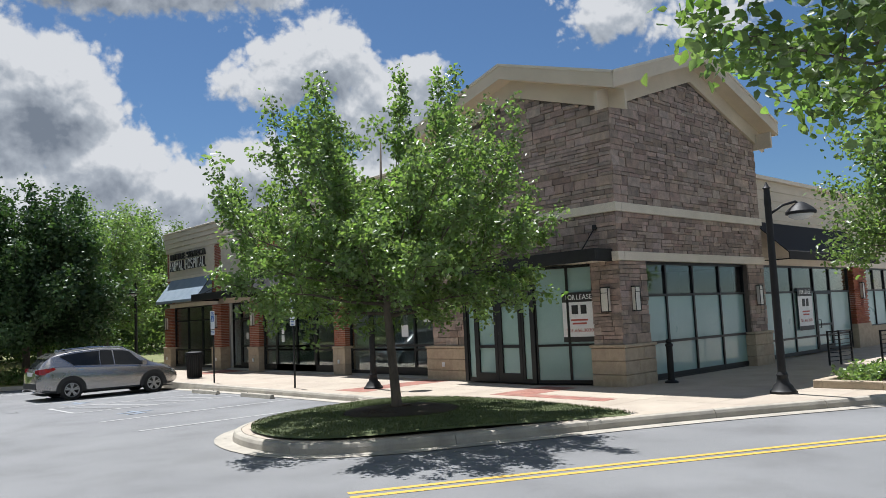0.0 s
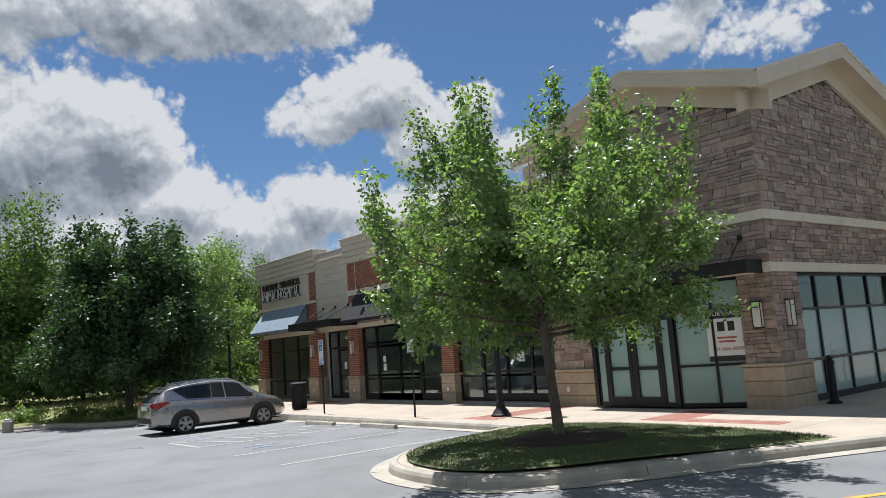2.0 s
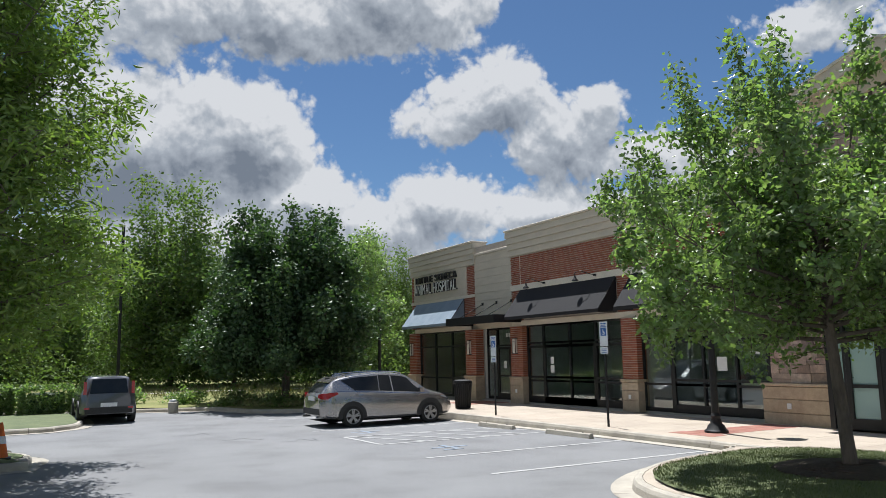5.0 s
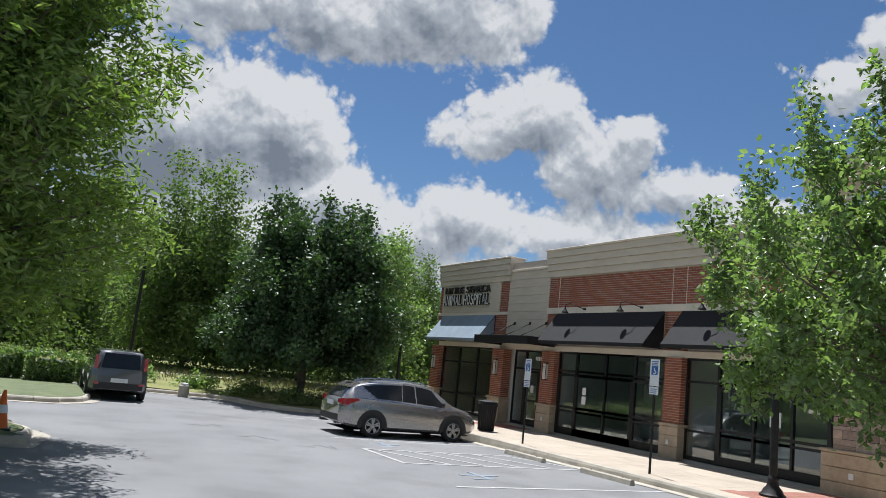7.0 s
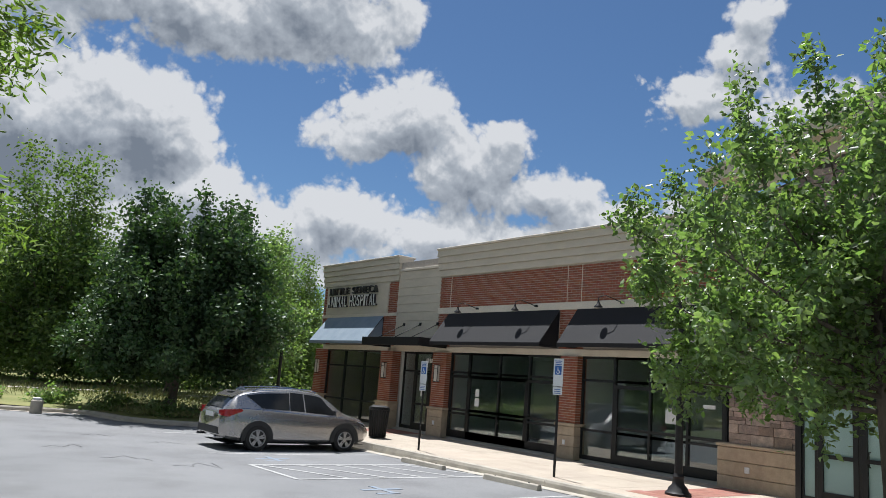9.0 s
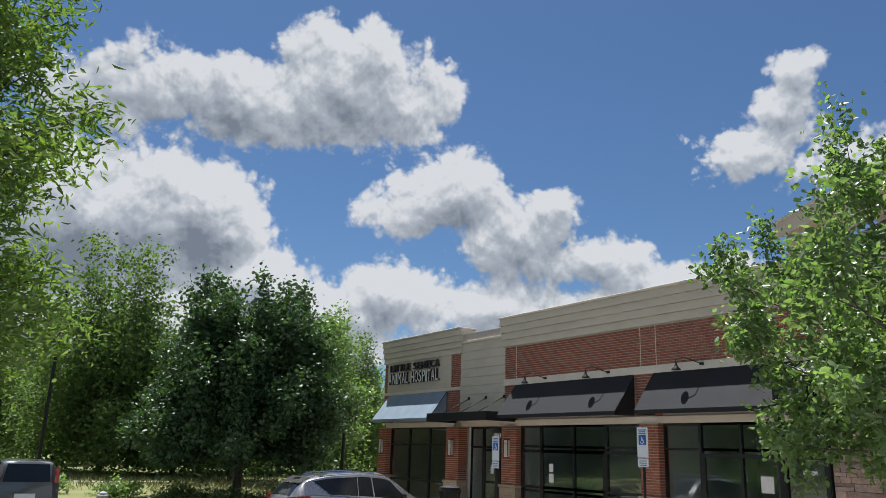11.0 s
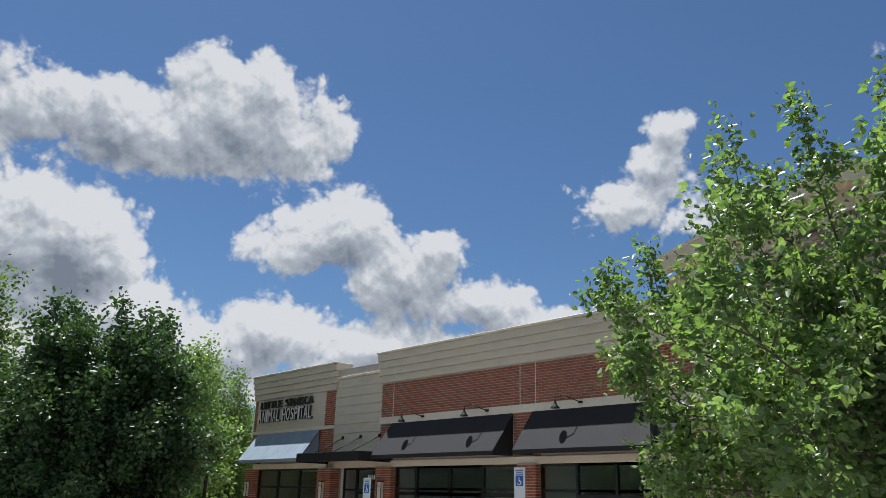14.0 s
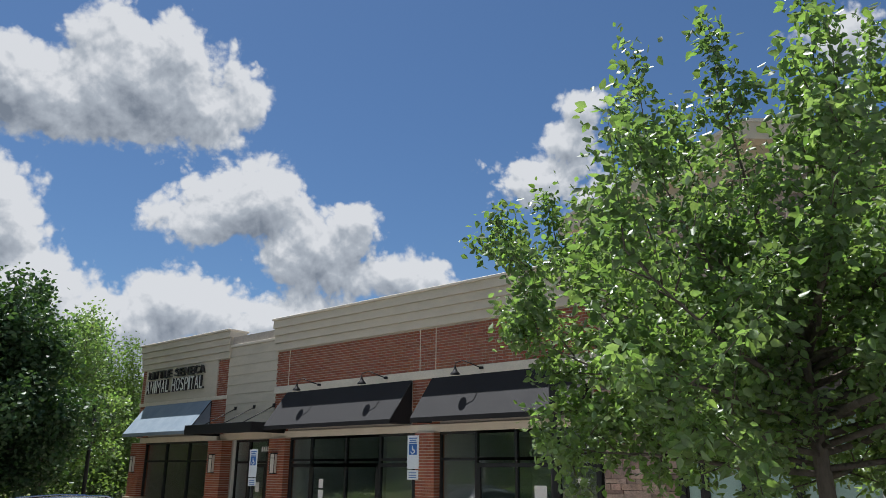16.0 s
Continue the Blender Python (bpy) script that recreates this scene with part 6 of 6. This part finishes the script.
put("number_plate", [(-2.14, b, c) for b, c in ((-0.26, 0.58), (0.26, 0.58), (0.26, 0.71), (-0.26, 0.71))], [(3, 2, 1, 0)], SIGN_WHITE, hb, False)


# ---- trees ----
def leaf_cloud(name, centres, per, spread, size, mat, seed, droop=0.3, narrow=0.6):
    """Many small folded leaves scattered round twig points."""
    rng = np.random.default_rng(seed)
    c = np.repeat(np.asarray(centres, float), per, 0)
    n = len(c)
    p = c + rng.normal(0, 1, (n, 3)) * np.asarray(spread)
    way = rng.normal(0, 1, (n, 3))
    way[:, 2] = way[:, 2] * 0.6 - droop
    way /= np.linalg.norm(way, axis=1, keepdims=True)
    side = np.cross(way, rng.normal(0, 1, (n, 3)))
    side /= np.linalg.norm(side, axis=1, keepdims=True) + 1e-9
    nor = np.cross(side, way)
    s = size * rng.uniform(0.6, 1.35, (n, 1))
    tip = p + way * s
    edge_l = [p + way * s * f + side * s * narrow * g + nor * s * h for f, g, h in ((0.28, 0.5, 0.10), (0.66, 0.36, 0.08))]
    edge_r = [p + way * s * f - side * s * narrow * g + nor * s * h for f, g, h in ((0.66, 0.36, 0.08), (0.28, 0.5, 0.10))]
    V = np.stack([p, *edge_l, tip, *edge_r], 1).reshape(-1, 3)
    me = bpy.data.meshes.new(name)
    b = np.arange(n) * 6
    F = np.stack([np.stack([b, b + 1, b + 2, b + 3], 1), np.stack([b, b + 3, b + 4, b + 5], 1)], 1).reshape(-1, 4)
    me.vertices.add(len(V))
    me.vertices.foreach_set("co", V.ravel())
    me.loops.add(F.size)
    me.loops.foreach_set("vertex_index", F.ravel())
    me.polygons.add(len(F))
    me.polygons.foreach_set("loop_start", np.arange(len(F)) * 4)
    me.polygons.foreach_set("loop_total", np.full(len(F), 4))
    me.update(calc_edges=True)
    me.materials.append(mat)
    return me


def tree(name, x, y, z, label, height, fork, radius, leaders, limbs, per, size, mat, seed, trunk_r=0.11, top_w=0.35, spread=0.22, droop=0.3, narrow=0.6, low=0.22, twigs=7, fullness=0.75, lean=(0, 0), group="", peak=0.3, squash=(1, 1), pruned=()):
    """A tapered trunk that forks into leaders and limbs, with leaves along the outer twigs."""
    rng = random.Random(seed)
    root = thing(name, x, y, z, label, "tree", group)
    V, F = [], []

    def add(pts, radii, sides=7):
        v, f = tube_data(pts, radii, sides, len(V))
        V.extend(v)
        F.extend(f)

    base = Vector((x, y, z))
    top = base + Vector((lean[0], lean[1], fork))
    add([base - Vector((0, 0, 0.1)), base + Vector((0, 0, 0.12)), base.lerp(top, 0.5) + Vector((0.02, -0.02, 0)), top, top + Vector((lean[0] * 0.4, lean[1] * 0.4, (height - fork) * 0.45))],
        [trunk_r * 1.5, trunk_r * 1.12, trunk_r, trunk_r * 0.85, trunk_r * 0.3], 10)
    twig_points = []

    def env(t):
        """Crown radius at the part t of its height."""
        return radius * max(0.12, math.sqrt(max(0.0, 1 - ((t - peak) / (1.12 - peak if t > peak else peak + 0.35)) ** 2)) * (1 - top_w * t))

    crown0 = fork * (1 - low)
    for k in range(leaders + limbs):
        a = 2 * math.pi * (k * 0.381966 + rng.uniform(-0.06, 0.06))
        if k < leaders:
            t = rng.uniform(0.72, 1.0)
            reach = env(t) * rng.uniform(0.3, 1.0) + 0.12 * radius
        else:
            t = ((k - leaders) + rng.random()) / limbs * 0.86
            reach = env(t) * rng.uniform(0.72, 1.0) * (0.72 if k in pruned else 1)
        zz = crown0 + (height - crown0) * t
        end = Vector((x + lean[0] + squash[0] * reach * math.cos(a), y + lean[1] + squash[1] * reach * math.sin(a), z + zz))
        s = rng.uniform(0.0, 0.35) * (0.4 if k >= leaders else 1) + (t * 0.5 if k >= leaders else 0)
        start = top + Vector((lean[0] * 0.4, lean[1] * 0.4, (height - fork) * 0.45)) * 0 + Vector((0, 0, (height - fork) * 0.42 * s))
        mid = start.lerp(end, 0.5) + Vector((rng.uniform(-0.15, 0.15), rng.uniform(-0.15, 0.15), (-0.06 if t < 0.3 else 0.05) * reach + rng.uniform(-0.1, 0.1)))
        q = start.lerp(end, 0.25) * 0.5 + start.lerp(mid, 0.5) * 0.5
        r0 = trunk_r * rng.uniform(0.28, 0.5)
        add([start, q, mid, end], [r0, r0 * 0.75, r0 * 0.45, 0.006], 5)
        for j in range(twigs):
            f = 1 - fullness + fullness * (j + rng.random()) / twigs
            p = (start.lerp(mid, f * 2) if f < 0.5 else mid.lerp(end, f * 2 - 1))
            off = Vector((rng.gauss(0, 1), rng.gauss(0, 1), rng.gauss(0.25, 0.8))) * (0.34 * radius / 3.2) * (1.15 - 0.5 * f)
            tip = p + off
            add([p, p.lerp(tip, 0.6) + Vector((0, 0, 0.03)), tip], [r0 * 0.25, r0 * 0.16, 0.003], 4)
            twig_points += [p.lerp(tip, g) for g in (0.35, 0.7, 1.0)]
        twig_points.append(end)
        if k < leaders:
            twig_points += [end + Vector((rng.gauss(0, 0.05), rng.gauss(0, 0.05), 0.13 * radius / 3.2 * i)) for i in (1, 2, 3)]
    part("trunk", mesh_of("trunk", V, F, BARK, True), root)
    part("crown", leaf_cloud("crown", twig_points, per, (spread, spread, spread * 0.9), size, mat, seed, droop, narrow), root)
    return root




def ascending_tree(name, x, y, z, label, height, widths, limbs, shoots, per, size, mat, seed, trunk_r):
    """A young tree whose limbs leave the trunk low and sweep upwards; leafy shoots stand up along each limb. widths: crown radius from the lowest limbs to the top."""
    rng = random.Random(seed)
    root = thing(name, x, y, z, label, "tree")
    V, F, twig_points = [], [], []

    def add(pts, radii, sides=6):
        v, f = tube_data(pts, radii, sides, len(V))
        V.extend(v)
        F.extend(f)

    base = Vector((x, y, z))
    add([base - Vector((0, 0, 0.12)), base + Vector((0, 0, 0.10)), base + Vector((-0.04, 0.03, 0.9)), base + Vector((-0.09, 0.07, 1.9)), base + Vector((-0.14, 0.1, 3.4)), base + Vector((-0.1, 0.06, height - 0.5))],
        [trunk_r * 1.7, trunk_r * 1.2, trunk_r, trunk_r * 0.9, trunk_r * 0.5, 0.012], 12)
    low = 1.5
    for k in range(limbs):
        t = (k + 0.5) / limbs
        a = 2 * math.pi * (k * 0.381966 + rng.uniform(-0.05, 0.05))
        f = t * (len(widths) - 1)
        w = widths[int(f)] + (widths[min(int(f) + 1, len(widths) - 1)] - widths[int(f)]) * (f - int(f))
        reach = w * rng.uniform(0.80, 1.04)
        end = base + Vector((reach * math.cos(a), reach * math.sin(a), low + 0.45 + (height - low - 0.45) * t * rng.uniform(0.93, 1.03)))
        start = base + Vector((-0.1, 0.07, low + 0.25 + 2.3 * t * rng.uniform(0.6, 1.0)))
        flat = end - start
        mid = start + Vector((flat.x * 0.55, flat.y * 0.55, flat.z * (0.36 if t > 0.25 else 0.62)))
        q = start.lerp(mid, 0.5) + Vector((rng.uniform(-0.08, 0.08), rng.uniform(-0.08, 0.08), rng.uniform(-0.04, 0.04)))
        r0 = trunk_r * rng.uniform(0.34, 0.52)
        add([start, q, mid, mid.lerp(end, 0.55) - Vector((0, 0, 0.03)), end], [r0, r0 * 0.8, r0 * 0.5, r0 * 0.28, 0.005], 6)
        line = [start, q, mid, mid.lerp(end, 0.55), end]
        count = max(5, int(shoots * (0.45 + 0.75 * reach / max(widths))))
        for j in range(count):
            u = (0.16 + 0.84 * (j + rng.random()) / count) * 4
            p = line[min(int(u), 3)].lerp(line[min(int(u), 3) + 1], u - min(int(u), 3))
            out = Vector((math.cos(a), math.sin(a), 0))
            way = Vector((rng.gauss(0, 0.7), rng.gauss(0, 0.7), rng.uniform(0.0, 1.0) if t > 0.2 else rng.uniform(-0.5, 0.7))) + out * 0.35
            way.normalize()
            ln = rng.uniform(0.45, 0.95) * (1.1 - 0.3 * t)
            tip = p + way * ln + Vector((0, 0, 0.08 * ln))
            add([p, p.lerp(tip, 0.55) + Vector((rng.uniform(-0.04, 0.04), rng.uniform(-0.04, 0.04), -0.02)), tip], [0.011, 0.007, 0.002], 4)
            twig_points += [p.lerp(tip, g) for g in (0.25, 0.45, 0.65, 0.85, 1.0)]
        # the limb ends in an upright leafy spray
        rise = rng.uniform(0.5, 1.35) if t > 0.4 else rng.uniform(0.1, 0.4)
        tip = end + Vector((0.12 * math.cos(a), 0.12 * math.sin(a), rise))
        add([end, tip], [0.007, 0.002], 4)
        twig_points += [end.lerp(tip, g / 9) for g in range(10 if t > 0.4 else 6)]
    part("trunk", mesh_of("trunk", V, F, BARK, True), root)
    part("crown", leaf_cloud("crown", twig_points, per, (0.10, 0.10, 0.09), size, mat, seed, 0.45, 0.6), root)
    return root


ascending_tree("young_tree", TREE_X, TREE_Y, WALK_Z + 0.2, "young leafy street tree with slender grey trunk on the tip", 5.8, (2.7, 3.2, 3.45, 3.3, 2.8, 2.1, 1.2), 42, 12, 24, 0.092, LEAF, 29, 0.085)
tree("oak_tree", -4.0, 20.7, gz(-4, 21) + 0.15, "tall feathery oak with fine yellow-green leaves", 13.4, 2.6, 5.0, 8, 110, 40, 0.17, LEAF_FINE, 8, 0.2, 0.2, 0.25, 0.25, 0.30, 0.0, 10, 0.8)
tree("dark_tree", 8.8, 36.5, verge_z(8.8, 36.5) - 0.05, "dense round dark green tree on the verge", 8.5, 2.0, 4.7, 9, 80, 44, 0.17, LEAF_DARK, 5, 0.16, 0.4, 0.24, 0.35, 0.65, 0.12, 9, 0.85)
tree("verge_tree", 14.4, 43.0, 0.1, "airy light green tree behind the building end", 9.2, 2.2, 3.6, 6, 40, 16, 0.17, LEAF, 9, 0.13, 0.3, 0.26, 0.3, 0.6, 0.1, 8, 0.75)
tree("verge_tree", 12.2, 47.5, 0.2, "airy light green tree behind the dark tree", 8.6, 2.0, 3.8, 6, 40, 16, 0.18, LEAF, 15, 0.13, 0.3, 0.28, 0.3, 0.6, 0.1, 8, 0.75)
tree("street_tree", 7.0, 0.0, gz(7.0, 0.0), "street tree with broad green leaves beside the road", 7.9, 3.9, 3.0, 8, 50, 20, 0.125, LEAF, 33, 0.1, 0.3, 0.15, 0.4, 0.62, 0.0, 7, 0.7)
tree("street_tree", 22.0, 4.6, WALK_Z, "leafy street tree on the walk by the planter", 7.3, 3.3, 3.0, 6, 40, 22, 0.12, LEAF, 35, 0.1, 0.3, 0.22, 0.35, 0.62, 0.1, 7, 0.75)

# woods behind the meadow: four trees, repeated with turns and sizes
wood_kinds = [tree("woodland_tree", -300 + 12 * i, 400, 0, "woodland tree in the green belt behind the meadow", 9.0 + i * 0.8, 1.6, 3.9 + 0.3 * i, 6, 44, 30, 0.20, (LEAF_WOOD, LEAF_WOOD, LEAF, LEAF_WOOD)[i], 50 + i, 0.15, 0.35, 0.42, 0.3, 0.6, 0.5, 7, 0.85, group="woods behind the meadow") for i in range(4)]
wr = random.Random(77)
spots = [(-44 + 4.6 * i + wr.uniform(-1.5, 1.5), 56 + wr.uniform(-4, 5) - 0.1 * i) for i in range(17)] + [(-48 + 6.0 * i + wr.uniform(-2, 2), 68 + wr.uniform(-4, 5)) for i in range(15)]
for n_, (wx, wy) in enumerate(spots):
    k = wood_kinds[n_ % 4]
    s = wr.uniform(0.8, 1.12)
    ob = copy_thing(k, pose(wx, wy, verge_z(wx, min(wy, 44)) - 0.1, 0, 0, wr.uniform(0, 360)) @ Matrix.Diagonal((s, s, s * wr.uniform(0.9, 1.1), 1)))
for n_, (k, (wx, wy)) in enumerate(zip(wood_kinds, ((-52, 58), (-2, 78), (12, 76), (20, 72)))):
    k.matrix_basis = pose(wx, wy, 0.3, 0, 0, 40 * n_)


# the trees across the road and behind the walk, which the glass reflects
for n_ in range(13):
    a_ = radians(150 + n_ * 13)
    ob = copy_thing(wood_kinds[n_ % 4], pose(4 + 44 * math.sin(a_) * (1 + 0.1 * (n_ % 3)), 6 + 40 * math.cos(a_), -0.3, 0, 0, 70 * n_))


# undergrowth, hedge and tufts
def scatter(name, spots_, per, spread, size, mat, label, category, seed, kind="stuff", droop=-0.4, narrow=0.3):
    return tagged(part(name, leaf_cloud(name, spots_, per, spread, size, mat, seed, droop, narrow)), label, category, kind=kind)


ur = np.random.default_rng(12)
scatter("undergrowth", [(ur.uniform(-45, 22), ur.uniform(48, 56), 0.5 + ur.uniform(0, 1.3)) for _ in range(240)], 90, (0.9, 0.7, 0.6), 0.18, LEAF_WOOD, "tangled green undergrowth at the edge of the woods", "undergrowth", 3, droop=0.1, narrow=0.55)
scatter("meadow_tufts", [(ur.uniform(-42, 16), ur.uniform(40.5, 50), 0.12) for _ in range(1200)], 10, (0.3, 0.3, 0.05), 0.30, MEADOW, "tall dry meadow grass on the verge", "grass", 4, droop=-1.6, narrow=0.08)
scatter("verge_weeds", [(x_, y_, verge_z(x_, y_) + 0.1) for x_, y_ in [(ur.uniform(6.5, 13), ur.uniform(33.3, 40)) for _ in range(420)] if y_ > 33.3 + 0.2 * abs(x_ - 9)], 10, (0.2, 0.2, 0.04), 0.17, MEADOW, "weedy grass below the dark tree", "grass", 5, droop=-1.4, narrow=0.1)


def hedge(x0, x1, y0, y1, z, h, seed, label, size=0.09, per=9):
    r = np.random.default_rng(seed)
    root = thing("hedge", (x0 + x1) / 2, (y0 + y1) / 2, z, label, "hedge")
    part("stems", boxes("stems", [(x0 + 0.2, x1 - 0.2, y0 + 0.2, y1 - 0.2, z - 0.02, z + h * 0.8)], LEAF_DARK, 0.08), root)
    n = int((x1 - x0) * (y1 - y0) * 60 + 2 * (x1 - x0 + y1 - y0) * h * 60)
    pts = []
    for _ in range(n):
        f = r.integers(0, 5)
        a, b, c = r.uniform(x0, x1), r.uniform(y0, y1), z + r.uniform(0.02, h)
        pts.append((a, b, z + h) if f == 0 else (a, y0, c) if f in (1, 2) else (x0 if f == 3 else x1, b, c))
    part("leaves", leaf_cloud("leaves", pts, per, (0.06, 0.06, 0.05), size, LEAF, seed, -0.2, 0.6), root)


hedge(-1.35, 0.35, 36.2, 37.1, gz(0, 37) + 0.17, 1.0, 5, "clipped green hedge on the grass island", 0.10)
hedge(-12, -1.7, 36.6, 37.5, gz(-2, 37) + 0.17, 1.0, 6, "clipped green hedge on the grass island", 0.10)
for sx, sy, h_, sd in ((6.6, 36.2, 0.75, 1), (8.1, 34.6, 0.6, 2), (10.4, 34.2, 0.55, 3), (11.3, 35.6, 0.7, 4), (5.0, 38.6, 0.6, 5), (2.6, 39.6, 0.7, 6)):
    zz = verge_z(sx, sy)
    root = thing("shrub", sx, sy, zz, "low green shrub on the verge", "shrub", "low shrubs")
    rr = np.random.default_rng(sd)
    pts = [(sx + rr.normal(0, 0.42), sy + rr.normal(0, 0.3), zz + abs(rr.normal(0, 0.4)) * h_ + 0.05) for _ in range(90)]
    part("foliage", leaf_cloud("foliage", pts, 12, (0.1, 0.1, 0.08), 0.12, LEAF, sd, -0.1, 0.6), root)
    part("stem", tube("stem", [(sx, sy, zz - 0.05), (sx + 0.03, sy, zz + h_ * 0.6)], [0.03, 0.01], BARK, 6), root)
for i_, (sx, sy) in enumerate(((17.5, 5.2), (18.3, 5.0), (19.1, 5.3), (19.8, 4.9))):
    root = thing("shrub", sx, sy, WALK_Z + 0.1, "low leafy shrub in the stone planter", "shrub", "planter shrubs")
    rr = np.random.default_rng(40 + i_)
    pts = [(sx + rr.normal(0, 0.25), sy + rr.normal(0, 0.2), WALK_Z + 0.14 + abs(rr.normal(0, 0.14))) for _ in range(60)]
    part("foliage", leaf_cloud("foliage", pts, 10, (0.07, 0.07, 0.05), 0.09, LEAF, 60 + i_, -0.1, 0.6), root)
    part("stem", tube("stem", [(sx, sy, WALK_Z + 0.08), (sx, sy, WALK_Z + 0.25)], 0.012, BARK, 5), root)

# ---- pieces of walls and walks ----
unit = {}
for a_, b_, c_, d_, e_, f_ in BRICK_PARTS:
    key = (round(d_ - c_, 3), round(f_ - e_, 3), round(b_ - a_, 3))
    if key not in unit:
        unit[key] = boxes("brick", [(-key[2] / 2, key[2] / 2, -key[0] / 2, key[0] / 2, -key[1] / 2, key[1] / 2)], BRICK)
    ob = new("brick", unit[key])
    ob.matrix_basis = Matrix.Translation(((a_ + b_) / 2, (c_ + d_) / 2, (e_ + f_) / 2))
    attach(ob, brickwork)
for it, face in STONE_PARTS:
    v, f = stone_box(*it, face)
    part("stone", mesh_of("stone", v, f, STONE), tower)
for poly in SLABS:
    cx, cy = sum(p[0] for p in poly) / len(poly), sum(p[1] for p in poly) / len(poly)
    if inside(cx, cy, GRASS_LINE) and min(math.dist((cx, cy), g) for g in GRASS_LINE) > 0.8:
        continue
    pts = [(cx + (px - cx) * 0.995, cy + (py - cy) * 0.995) for px, py in poly]
    part("slab", prism("slab", pts, WALK_Z - 0.06, WALK_Z, CONCRETE), pavement)
# red paver bands across the walk
for xa, xb, ya, yb in ((13.4, 15.0, 10.9, 11.9), (12.9, 13.4, 8.6, 11.9), (12.4, 15.3, 15.9, 16.9), (13.8, 15.7, 29.3, 31.2), (11.9, 12.4, 15.7, 17.0)):
    root = tagged(new("paver_band"), "band of small red pavers laid in the walk", "pavers", kind="structure")
    nx, ny = max(1, round((xb - xa) / 0.32)), max(1, round((yb - ya) / 0.24))
    me_p = bevelled(boxes("paver", [(-(xb - xa) / nx / 2 + 0.004, (xb - xa) / nx / 2 - 0.004, -(yb - ya) / ny / 2 + 0.004, (yb - ya) / ny / 2 - 0.004, -0.02, 0.005)], PAVER), 0.003)
    for i in range(nx):
        for j in range(ny):
            ob = new("paver", me_p)
            ob.matrix_basis = Matrix.Translation((xa + (i + 0.5) * (xb - xa) / nx, ya + (j + 0.5) * (yb - ya) / ny, WALK_Z))
            attach(ob, root)
